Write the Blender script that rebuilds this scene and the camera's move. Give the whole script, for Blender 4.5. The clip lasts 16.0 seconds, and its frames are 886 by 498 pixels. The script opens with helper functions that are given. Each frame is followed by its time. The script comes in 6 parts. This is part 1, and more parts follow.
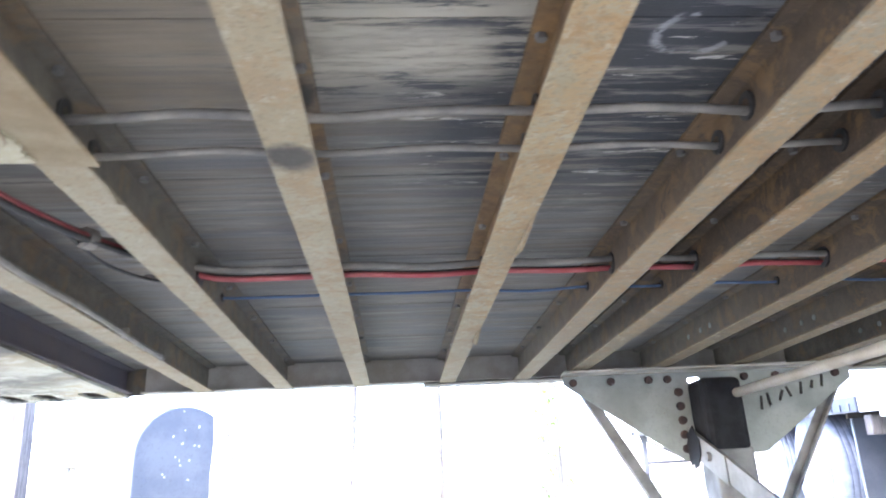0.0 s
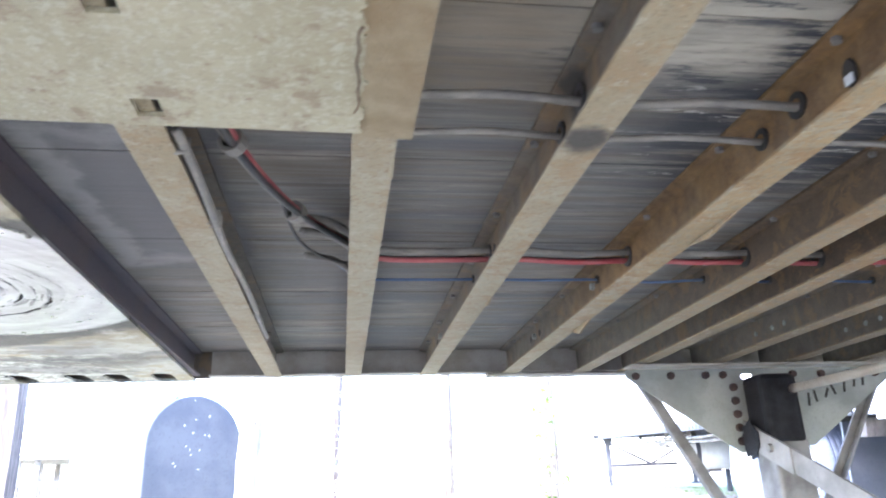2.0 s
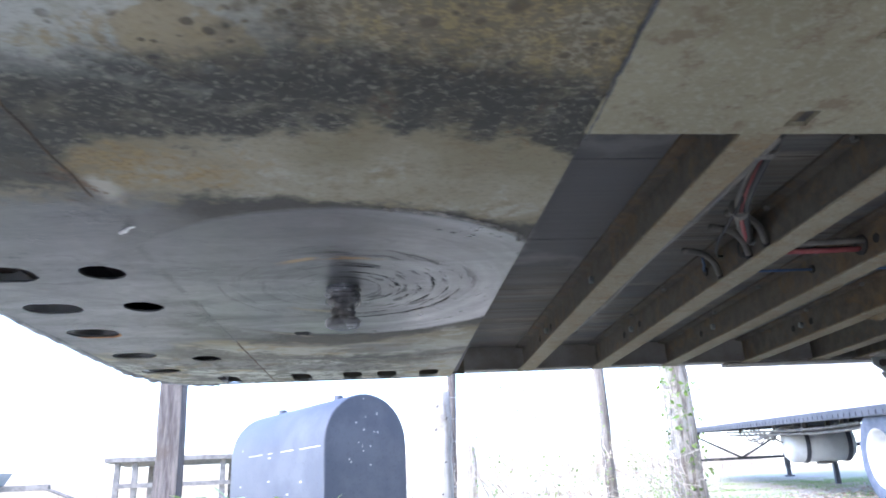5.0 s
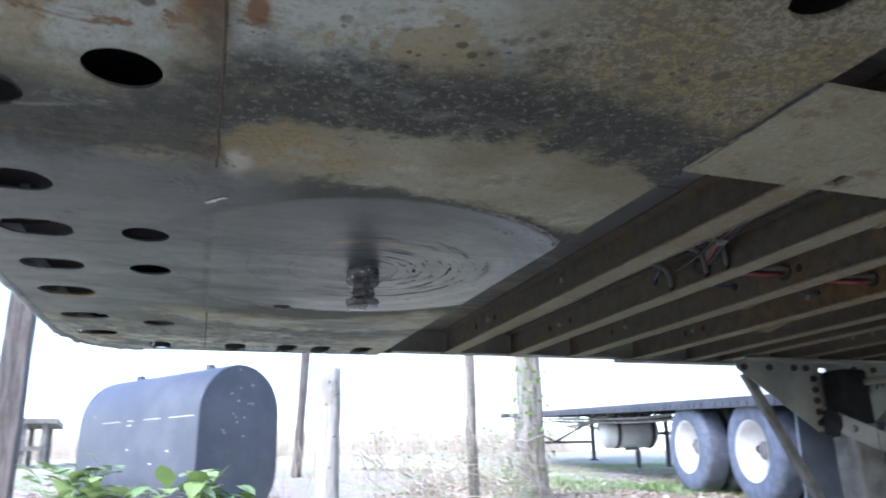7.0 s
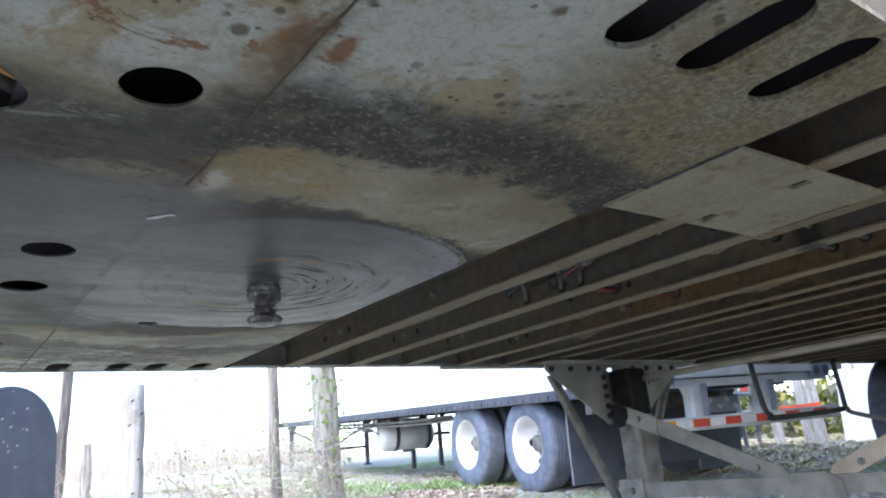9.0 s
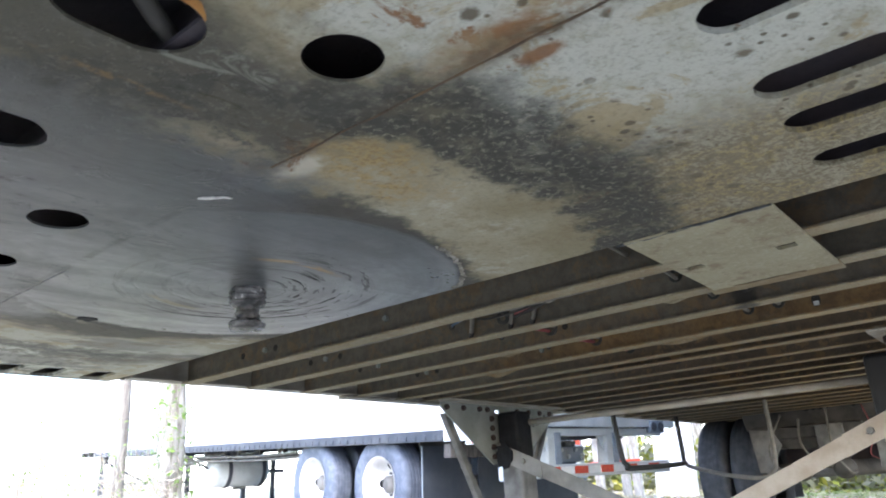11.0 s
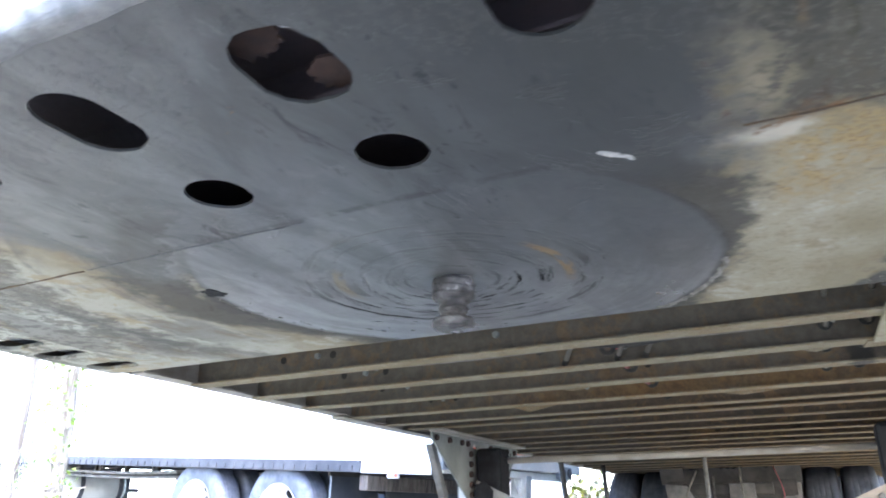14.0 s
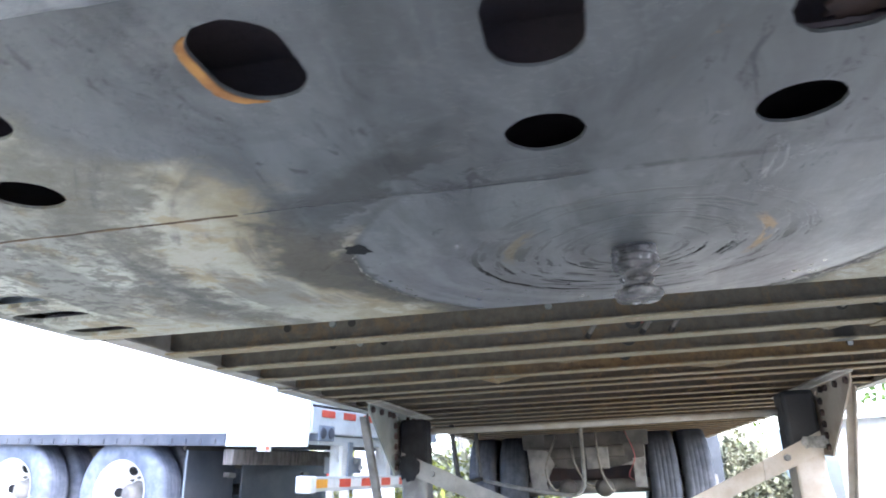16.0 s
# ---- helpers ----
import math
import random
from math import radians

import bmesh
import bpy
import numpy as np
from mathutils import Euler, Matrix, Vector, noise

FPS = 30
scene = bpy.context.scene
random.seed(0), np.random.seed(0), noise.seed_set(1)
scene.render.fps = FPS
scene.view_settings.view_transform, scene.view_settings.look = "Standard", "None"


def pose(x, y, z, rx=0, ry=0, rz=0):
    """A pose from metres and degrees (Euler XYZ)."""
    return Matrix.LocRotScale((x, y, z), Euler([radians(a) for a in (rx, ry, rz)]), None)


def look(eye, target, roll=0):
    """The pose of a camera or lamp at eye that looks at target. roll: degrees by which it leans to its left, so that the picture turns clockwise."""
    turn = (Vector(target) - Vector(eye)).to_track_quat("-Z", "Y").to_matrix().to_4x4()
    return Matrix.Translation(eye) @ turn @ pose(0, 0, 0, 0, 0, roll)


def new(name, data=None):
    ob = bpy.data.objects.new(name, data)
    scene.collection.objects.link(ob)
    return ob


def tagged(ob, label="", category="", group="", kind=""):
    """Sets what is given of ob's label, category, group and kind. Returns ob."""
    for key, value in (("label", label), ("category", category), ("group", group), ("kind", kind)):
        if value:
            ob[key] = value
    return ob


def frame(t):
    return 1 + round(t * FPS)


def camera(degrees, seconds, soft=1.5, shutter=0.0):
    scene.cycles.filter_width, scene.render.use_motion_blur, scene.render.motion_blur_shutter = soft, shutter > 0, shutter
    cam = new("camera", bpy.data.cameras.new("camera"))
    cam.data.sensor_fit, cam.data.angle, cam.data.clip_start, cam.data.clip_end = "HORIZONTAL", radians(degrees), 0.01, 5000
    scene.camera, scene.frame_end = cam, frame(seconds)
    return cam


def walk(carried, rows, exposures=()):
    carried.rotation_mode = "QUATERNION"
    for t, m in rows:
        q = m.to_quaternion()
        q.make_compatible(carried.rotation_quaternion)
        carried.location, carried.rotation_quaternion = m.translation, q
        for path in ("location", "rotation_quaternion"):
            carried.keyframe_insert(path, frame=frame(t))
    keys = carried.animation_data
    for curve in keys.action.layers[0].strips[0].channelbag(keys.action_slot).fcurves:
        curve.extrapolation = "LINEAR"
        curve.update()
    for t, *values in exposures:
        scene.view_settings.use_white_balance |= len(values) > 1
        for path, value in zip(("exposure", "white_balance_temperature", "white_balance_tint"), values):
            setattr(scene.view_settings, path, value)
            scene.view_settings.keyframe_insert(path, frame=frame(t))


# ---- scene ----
cam = camera(63.3, 16.0, soft=1.8, shutter=0.5)
PATH = [
    (0, (1.334, -1.527, 0.507), (1.479, 0.357, 1.162), -3.0),
    (0.5, (1.212, -1.564, 0.474), (1.365, 0.323, 1.118), -0.9),
    (1, (1.085, -1.593, 0.484), (1.296, 0.292, 1.119), -2.0),
    (1.5, (0.99, -1.586, 0.486), (1.237, 0.284, 1.151), -2.0),
    (2, (0.886, -1.536, 0.47), (1.159, 0.334, 1.125), -2.2),
    (2.5, (0.771, -1.509, 0.469), (0.877, 0.402, 1.049), -1.7),
    (3, (0.662, -1.514, 0.478), (0.621, 0.408, 1.028), -0.2),
    (3.5, (0.529, -1.542, 0.479), (0.526, 0.365, 1.08), -1.3),
    (4, (0.379, -1.569, 0.486), (0.525, 0.33, 1.097), -2.8),
    (4.5, (0.257, -1.522, 0.486), (0.415, 0.365, 1.127), -3.0),
    (4.7, (0.195, -1.537, 0.46), (0.341, 0.345, 1.119), -2.7),
    (6.8, (-0.302, -1.639, 0.462), (0.21, 0.201, 1.058), -2.2),
    (7, (-0.341, -1.615, 0.464), (0.267, 0.198, 1.05), -1.3),
    (7.5, (-0.445, -1.599, 0.465), (0.281, 0.178, 1.027), -0.3),
    (8, (-0.513, -1.581, 0.492), (0.493, 0.062, 1.028), -4.6),
    (8.5, (-0.581, -1.561, 0.487), (0.529, 0.02, 1.007), -5.4),
    (8.7, (-0.614, -1.557, 0.488), (0.52, 0.0, 1.026), -5.6),
    (10.8, (-0.905, -1.308, 0.48), (0.566, -0.113, 1.118), -4.7),
    (11, (-0.92, -1.282, 0.475), (0.566, -0.104, 1.111), -3.7),
    (11.5, (-0.961, -1.17, 0.504), (0.587, -0.076, 1.141), -3.3),
    (12, (-0.978, -1.059, 0.499), (0.607, -0.004, 1.112), -2.4),
    (12.5, (-1.059, -0.952, 0.491), (0.557, 0.041, 1.127), -0.8),
    (13, (-1.139, -0.837, 0.508), (0.514, 0.024, 1.235), -2.3),
    (13.5, (-1.135, -0.704, 0.487), (0.528, 0.129, 1.221), -1.1),
    (14, (-1.121, -0.546, 0.51), (0.548, 0.298, 1.217), -0.2),
    (14.5, (-1.151, -0.395, 0.524), (0.571, 0.351, 1.217), -0.2),
    (15, (-1.206, -0.243, 0.537), (0.594, 0.308, 1.212), -0.8),
    (15.5, (-1.203, -0.063, 0.541), (0.637, 0.384, 1.186), -2.3),
    (16, (-1.204, 0.099, 0.558), (0.665, 0.455, 1.172), -2.5),
]
EXPOSURES = [(0.0, 4.42, 6150, 22), (1.5, 4.3, 6150, 22), (2.5, 4.1, 6100, 22), (3.0, 3.6, 6050, 22), (3.5, 3.3, 5950, 21), (4.5, 2.85, 5950, 21), (7.0, 2.2, 6050, 18), (8.5, 2.15, 6100, 17), (11.0, 2.98, 6450, 16), (12.0, 3.2, 6350, 17), (13.0, 3.56, 6150, 19), (14.0, 3.63, 6150, 19), (16.0, 3.55, 6100, 19)]
walk(cam, [(t, look(eye, target, roll)) for t, eye, target, roll in PATH], EXPOSURES)

# ---- world and light ----
world = bpy.data.worlds.new("world")
scene.world = world
world.use_nodes = True
_nt = world.node_tree
_bg = _nt.nodes["Background"]
_sky = _nt.nodes.new("ShaderNodeTexSky")
_sky.sky_type = "NISHITA"
_sky.sun_disc = False
_sky.sun_elevation = radians(38)
_sky.sun_rotation = radians(234)
_sky.air_density, _sky.dust_density, _sky.ozone_density = 1.0, 1.0, 2.0
_nt.links.new(_sky.outputs[0], _bg.inputs[0])
_bg.inputs[1].default_value = 0.15
sun = new("sun", bpy.data.lights.new("sun", "SUN"))
sun.data.energy, sun.data.angle, sun.data.color = 1.0, radians(30), (0.95, 0.98, 1.0)
sun.matrix_world = look((-11, -8, 10.5), (0, 0, 0))


# ---- materials ----
class Mat:
    """A small node builder for one material."""

    def __init__(self, name, rough=0.6, metal=0.0):
        self.m = bpy.data.materials.new(name)
        self.m.use_nodes = True
        self.t = self.m.node_tree
        self.b = self.t.nodes["Principled BSDF"]
        self.b.inputs["Roughness"].default_value = rough
        self.b.inputs["Metallic"].default_value = metal

    def n(self, kind, **kw):
        node = self.t.nodes.new(kind)
        for k, v in kw.items():
            node.inputs[k].default_value = v
        return node

    def l(self, a, b):
        self.t.links.new(a, b)

    def pos(self, scale=(1, 1, 1)):
        g = self.n("ShaderNodeNewGeometry")
        mp = self.n("ShaderNodeMapping")
        mp.inputs["Scale"].default_value = scale
        self.l(g.outputs["Position"], mp.inputs["Vector"])
        return mp.outputs[0]

    def obj(self, scale=(1, 1, 1)):
        g = self.n("ShaderNodeTexCoord")
        mp = self.n("ShaderNodeMapping")
        mp.inputs["Scale"].default_value = scale
        self.l(g.outputs["Object"], mp.inputs["Vector"])
        return mp.outputs[0]

    def noise(self, scale, detail=4.0, rough=0.55, vec=None, distort=0.0):
        x = self.n("ShaderNodeTexNoise")
        x.inputs["Scale"].default_value = scale
        x.inputs["Detail"].default_value = detail
        x.inputs["Roughness"].default_value = rough
        x.inputs["Distortion"].default_value = distort
        self.l(vec if vec is not None else self.pos(), x.inputs["Vector"])
        return x.outputs["Fac"]

    def math(self, op, a, b=None, c=None, clamp=False):
        x = self.n("ShaderNodeMath")
        x.operation = op
        x.use_clamp = clamp
        for i, v in enumerate((a, b, c)):
            if v is None:
                continue
            if isinstance(v, (int, float)):
                x.inputs[i].default_value = v
            else:
                self.l(v, x.inputs[i])
        return x.outputs[0]

    def step(self, v, lo, hi):
        x = self.n("ShaderNodeMapRange")
        x.interpolation_type = "SMOOTHSTEP"
        x.inputs["From Min"].default_value = lo
        x.inputs["From Max"].default_value = hi
        self.l(v, x.inputs["Value"])
        return x.outputs[0]

    def mix(self, fac, a, b):
        x = self.n("ShaderNodeMix")
        x.data_type = "RGBA"
        for s, v in ((0, fac), (6, a), (7, b)):
            if isinstance(v, (int, float)):
                x.inputs[s].default_value = v
            elif isinstance(v, tuple):
                x.inputs[s].default_value = (*v, 1)
            else:
                self.l(v, x.inputs[s])
        return x.outputs[2]

    def color(self, c):
        if isinstance(c, tuple):
            self.b.inputs["Base Color"].default_value = (*c, 1)
        else:
            self.l(c, self.b.inputs["Base Color"])
        return self

    def rough(self, r):
        if isinstance(r, (int, float)):
            self.b.inputs["Roughness"].default_value = r
        else:
            self.l(r, self.b.inputs["Roughness"])
        return self

    def bump(self, h, strength=0.4, dist=0.004):
        x = self.n("ShaderNodeBump")
        x.inputs["Strength"].default_value = strength
        x.inputs["Distance"].default_value = dist
        self.l(h, x.inputs["Height"])
        self.l(x.outputs[0], self.b.inputs["Normal"])
        return self

    def xyz(self):
        g = self.n("ShaderNodeNewGeometry")
        s = self.n("ShaderNodeSeparateXYZ")
        self.l(g.outputs["Position"], s.inputs[0])
        return s.outputs

    def rnd(self):
        return self.n("ShaderNodeObjectInfo").outputs["Random"]

    def island(self):
        return self.n("ShaderNodeNewGeometry").outputs["Random Per Island"]


def worn(name, base, second, rust=None, rust_amount=0.5, rough=0.6, metal=0.0, scale=6.0, bump=0.3):
    """Paint or metal with blotches at two scales and, where given, rust."""
    k = Mat(name, rough, metal)
    big, fine = k.noise(scale, 5), k.noise(scale * 14, 5, 0.65)
    c = k.mix(k.step(big, 0.35, 0.68), base, second)
    c = k.mix(k.math("MULTIPLY", k.step(fine, 0.5, 0.75), 0.4), c, tuple(0.55 * v for v in base))
    if rust:
        r = k.math("ADD", k.math("MULTIPLY", k.noise(scale * 0.8, 6, 0.7, distort=0.6), 0.7), k.math("MULTIPLY", fine, 0.3))
        c = k.mix(k.step(r, 0.72 - 0.3 * rust_amount, 0.85 - 0.3 * rust_amount), c, rust)
    k.color(c).bump(fine, bump, 0.003)
    k.rough(k.math("ADD", k.math("MULTIPLY", big, 0.25), rough - 0.12))
    return k.m


def plate_material():
    """The coupler plate: old tan and white paint, greased grey steel round the pin and over the nose, dark grease arcs, rust."""
    k = Mat("coupler_plate_steel", 0.5)
    x, y, z = k.xyz()
    add, mul, sub, one = (lambda a, c: k.math("ADD", a, c)), (lambda a, c: k.math("MULTIPLY", a, c)), (lambda a, c: k.math("SUBTRACT", a, c)), 1.0
    n5, n16, n40 = k.noise(4.5, 6, 0.62), k.noise(15.0, 6, 0.68), k.noise(42.0, 5, 0.7)
    fine = k.noise(110.0, 4, 0.75)
    wob, wob2, wob3 = mul(sub(n5, 0.5), 0.22), mul(sub(n16, 0.5), 0.13), mul(sub(n40, 0.5), 0.06)
    r0 = k.math("SQRT", add(mul(x, x), mul(y, y)))
    r = add(add(r0, wob), add(wob2, wob3))
    tight = add(r0, mul(wob2, 0.16))
    ay = k.math("ABSOLUTE", add(y, 0.015))
    near = sub(one, k.step(y, -0.1, 0.1))
    blot = k.noise(2.6, 6, 0.6)

    def stain(cx, cy, rx, ry, ragged=1.0):
        dx, dy = k.math("DIVIDE", sub(x, cx), rx), k.math("DIVIDE", sub(y, cy), ry)
        d = add(k.math("SQRT", add(mul(dx, dx), mul(dy, dy))), add(mul(sub(n16, 0.5), 2.2 * ragged), mul(sub(n40, 0.5), 1.2 * ragged)))
        return sub(one, k.step(d, 0.5, 1.2))

    # streaks that run round the pin: noise laid in rings
    round_vec = k.n("ShaderNodeCombineXYZ")
    k.l(mul(k.math("DIVIDE", x, k.math("MAXIMUM", r0, 0.01)), 0.9), round_vec.inputs[0])
    k.l(mul(k.math("DIVIDE", y, k.math("MAXIMUM", r0, 0.01)), 0.9), round_vec.inputs[1])
    k.l(mul(add(r0, mul(wob2, 0.12)), 24.0), round_vec.inputs[2])
    swirl = k.noise(1.1, 3, 0.5, vec=round_vec.outputs[0], distort=0.12)
    bands = k.noise(0.55, 5, 0.65, vec=round_vec.outputs[0], distort=0.5)
    swirl2 = k.noise(2.6, 4, 0.55, vec=round_vec.outputs[0], distort=0.12)

    def contour(v, level, width):
        return sub(one, k.step(k.math("ABSOLUTE", sub(v, level)), width * 0.4, width))

    # paint: dusty tan behind, whiter ahead and outwards
    tan = k.mix(k.step(n5, 0.36, 0.64), (0.32, 0.275, 0.165), (0.45, 0.41, 0.295))
    tan = k.mix(mul(k.step(n16, 0.50, 0.66), 0.55), tan, (0.255, 0.195, 0.10))
    tan = k.mix(mul(k.step(k.noise(9.0, 6, 0.7), 0.56, 0.64), 0.6), tan, (0.58, 0.56, 0.48))
    pale = k.mix(k.step(n16, 0.46, 0.64), (0.64, 0.655, 0.585), (0.52, 0.515, 0.42))
    pale = k.mix(mul(k.step(n40, 0.56, 0.68), 0.35), pale, (0.33, 0.29, 0.21))
    pale = k.mix(mul(k.step(k.noise(7.0, 6, 0.7, distort=0.5), 0.53, 0.60), 0.7), pale, (0.44, 0.33, 0.15))
    outer = mul(k.step(add(ay, wob), 0.74, 0.86), sub(one, k.step(add(x, wob), -0.12, 0.22)))
    outer = k.math("MAXIMUM", outer, mul(k.step(add(y, wob), 0.52, 0.66), 0.65))
    paint = k.mix(outer, tan, pale)
    paint = k.mix(mul(mul(k.step(fine, 0.5, 0.66), 0.4), add(0.35, mul(near, 0.5))), paint, (0.19, 0.155, 0.1))
    paint = k.mix(mul(mul(k.step(k.noise(190.0, 3, 0.8), 0.52, 0.62), add(0.3, mul(near, 0.5))), 0.2), paint, (0.12, 0.1, 0.065))
    # gritty yellowed corner
    gritty = mul(mul(near, k.step(add(x, wob), -0.16, 0.08)), k.step(add(ay, wob2), 0.72, 0.86))
    specks = k.step(k.noise(95.0, 6, 0.85), 0.47, 0.56)
    crust = k.mix(specks, (0.19, 0.15, 0.09), k.mix(k.step(k.noise(7.5, 6, 0.72, distort=0.6), 0.46, 0.56), (0.41, 0.375, 0.265), (0.40, 0.31, 0.13)))
    paint = k.mix(mul(gritty, 0.85), paint, crust)
    # orange and white stains behind the seam
    paint = k.mix(mul(stain(-0.23, -0.62, 0.16, 0.07, 1.6), mul(k.step(n40, 0.36, 0.6), 0.75)), paint, k.mix(k.step(fine, 0.4, 0.6), (0.30, 0.175, 0.05), (0.50, 0.35, 0.13)))
    paint = k.mix(mul(stain(-0.325, -0.55, 0.035, 0.055, 0.7), 0.85), paint, (0.66, 0.62, 0.52))
    # round brown spots where the paint has blistered
    spot = 0.0
    for sc, lim in ((15.0, 0.16), (26.0, 0.17), (44.0, 0.16)):
        vor = k.n("ShaderNodeTexVoronoi")
        vor.inputs["Scale"].default_value = sc
        k.l(k.pos(), vor.inputs["Vector"])
        s1 = mul(sub(one, k.step(add(vor.outputs["Distance"], mul(sub(n40, 0.5), 0.3)), lim - 0.06, lim + 0.04)), k.step(k.noise(5.5, 3), 0.46, 0.53))
        spot = s1 if isinstance(spot, float) else k.math("MAXIMUM", spot, s1)
    spot = mul(spot, mul(near, k.step(add(ay, wob2), 0.78, 0.86)))
    paint = k.mix(mul(spot, 0.88), paint, k.mix(n40, (0.085, 0.066, 0.042), (0.19, 0.145, 0.085)))
    # rust patches, more along the seam
    seam = sub(one, k.step(k.math("ABSOLUTE", add(x, 0.345)), 0.0, 0.09))
    rust = mul(k.step(add(k.noise(6.0, 7, 0.74, distort=0.8), mul(seam, 0.065)), 0.61, 0.66), sub(one, k.step(y, 0.2, 0.6)))
    rust = k.math("MAXIMUM", rust, k.math("MAXIMUM", stain(-0.37, -0.94, 0.026, 0.035, 0.7), stain(-0.315, -0.955, 0.014, 0.032, 0.6)))
    paint = k.mix(mul(rust, 0.9), paint, k.mix(n40, (0.17, 0.06, 0.018), (0.38, 0.17, 0.05)))
    run = mul(mul(k.step(add(x, mul(wob2, 0.5)), -0.425, -0.36), sub(one, k.step(x, -0.352, -0.342))), mul(near, k.step(add(ay, wob2), 0.82, 0.9)))
    paint = k.mix(mul(run, mul(k.step(n16, 0.38, 0.52), 0.8)), paint, k.mix(k.step(n40, 0.42, 0.6), (0.33, 0.16, 0.06), (0.36, 0.27, 0.15)))
    dirt_line = mul(sub(one, k.step(k.math("ABSOLUTE", add(add(x, 0.352), mul(wob2, 0.25))), 0.004, 0.034)), mul(near, k.step(k.noise(9.0, 5, 0.7), 0.34, 0.55)))
    paint = k.mix(mul(dirt_line, 0.75), paint, (0.125, 0.09, 0.05))
    # dark grease arc, gritty, broken at its edges
    far = k.step(y, 0.2, 0.45)
    rr = sub(r, add(mul(near, 0.175), mul(far, 0.21)))
    arc = mul(k.step(rr, 0.53, 0.575), sub(one, k.step(add(rr, mul(sub(n16, 0.5), 0.14)), 0.69, 0.79)))
    arc = mul(arc, k.step(add(blot, mul(near, 0.2)), 0.40, 0.50))
    arc = mul(arc, add(0.72, mul(k.step(n16, 0.38, 0.52), 0.28)))
    arc = k.math("MAXIMUM", arc, mul(mul(sub(one, k.step(add(x, wob2), -0.37, -0.34)), mul(k.step(add(mul(y, -1.0), wob), 0.50, 0.56), sub(one, k.step(add(mul(y, -1.0), wob), 0.73, 0.80)))), 0.9))
    grit = k.step(k.noise(85.0, 5, 0.85), 0.545, 0.60)
    grease = k.mix(mul(grit, mul(0.75, add(0.3, mul(k.step(x, -0.4, -0.3), 0.7)))), (0.042, 0.042, 0.036), (0.34, 0.32, 0.25))
    col = k.mix(mul(arc, sub(0.95, mul(far, 0.3))), paint, grease)
    mottle = mul(mul(k.step(add(y, wob2), 0.74, 0.84), sub(one, k.step(add(x, wob), 0.05, 0.3))), k.step(add(mul(n16, 0.5), mul(n40, 0.5)), 0.47, 0.54))
    col = k.mix(mul(mottle, 0.7), col, (0.13, 0.13, 0.115))
    # scraps of pale paint and an orange streak left in the grease ahead of the seam
    smudge = mul(mul(k.step(y, 0.40, 0.52), k.step(add(mul(bands, 0.6), mul(n5, 0.4)), 0.485, 0.55)), sub(one, k.step(add(x, wob), 0.1, 0.3)))
    col = k.mix(mul(smudge, 0.6), col, (0.09, 0.09, 0.085))
    scrap = k.math("MAXIMUM", stain(-0.435, -0.55, 0.085, 0.035, 1.3), stain(-0.49, -0.535, 0.05, 0.035, 1.3))
    col = k.mix(mul(scrap, mul(k.step(n40, 0.36, 0.56), 0.8)), col, k.mix(n16, (0.22, 0.175, 0.09), (0.5, 0.45, 0.33)))
    rub = mul(k.step(k.noise(1.0, 7, 0.75, vec=k.pos((14.0, 30.0, 5.0)), distort=1.0), 0.5, 0.62), stain(-0.56, -0.70, 0.10, 0.06, 1.0))
    col = k.mix(mul(rub, 0.45), col, (0.42, 0.43, 0.38))
    col = k.mix(mul(stain(-0.6, -0.595, 0.09, 0.009, 0.9), mul(k.step(n40, 0.4, 0.55), 0.6)), col, k.mix(n40, (0.14, 0.08, 0.03), (0.42, 0.25, 0.08)))
    # greased grey steel: the disc, and the nose ahead of the pin
    disc = sub(one, k.step(tight, 0.466, 0.474))
    corner = mul(k.step(y, 0.2, 0.4), sub(one, k.step(add(x, wob), -0.60, -0.46)))
    nose = mul(sub(one, k.step(sub(add(ay, add(mul(wob, 0.7), add(wob2, wob3))), mul(corner, 0.13)), 0.47, 0.56)), sub(one, k.step(add(x, wob2), -0.27, -0.17)))
    smear = k.noise(1.0, 7, 0.62, vec=k.pos((4.0, 11.0, 5.0)), distort=0.8)
    steel = k.mix(k.step(smear, 0.34, 0.68), (0.125, 0.131, 0.134), (0.215, 0.226, 0.23))
    steel = k.mix(mul(k.step(k.noise(6.0, 4, 0.6, distort=0.6), 0.56, 0.68), 0.45), steel, (0.10, 0.105, 0.108))
    steel = k.mix(mul(k.step(k.noise(9.0, 4, 0.6), 0.60, 0.68), 0.4), steel, (0.30, 0.30, 0.295))
    steel = k.mix(mul(k.step(k.noise(11.0, 6, 0.75, distort=1.0), 0.68, 0.71), 0.6), steel, (0.30, 0.17, 0.06))
    scuff = k.step(k.noise(1.0, 8, 0.75, vec=k.pos((9.0, 26.0, 5.0)), distort=1.4), 0.57, 0.63)
    scuff = mul(scuff, k.step(k.noise(3.2, 4, 0.6), 0.46, 0.58))
    steel = k.mix(mul(scuff, 0.6), steel, (0.06, 0.063, 0.065))
    graze = mul(k.step(k.noise(1.0, 8, 0.78, vec=k.pos((12.0, 40.0, 9.0)), distort=1.0), 0.60, 0.66), k.step(k.noise(2.7, 4, 0.6), 0.5, 0.6))
    steel = k.mix(mul(graze, 0.5), steel, (0.36, 0.365, 0.36))
    grey = k.math("MAXIMUM", disc, nose)
    shell = k.mix(k.step(swirl, 0.34, 0.66), (0.335, 0.318, 0.325), (0.51, 0.487, 0.497))
    worn_part = mul(disc, k.step(add(add(x, wob), mul(y, 0.2)), -0.16, 0.24))
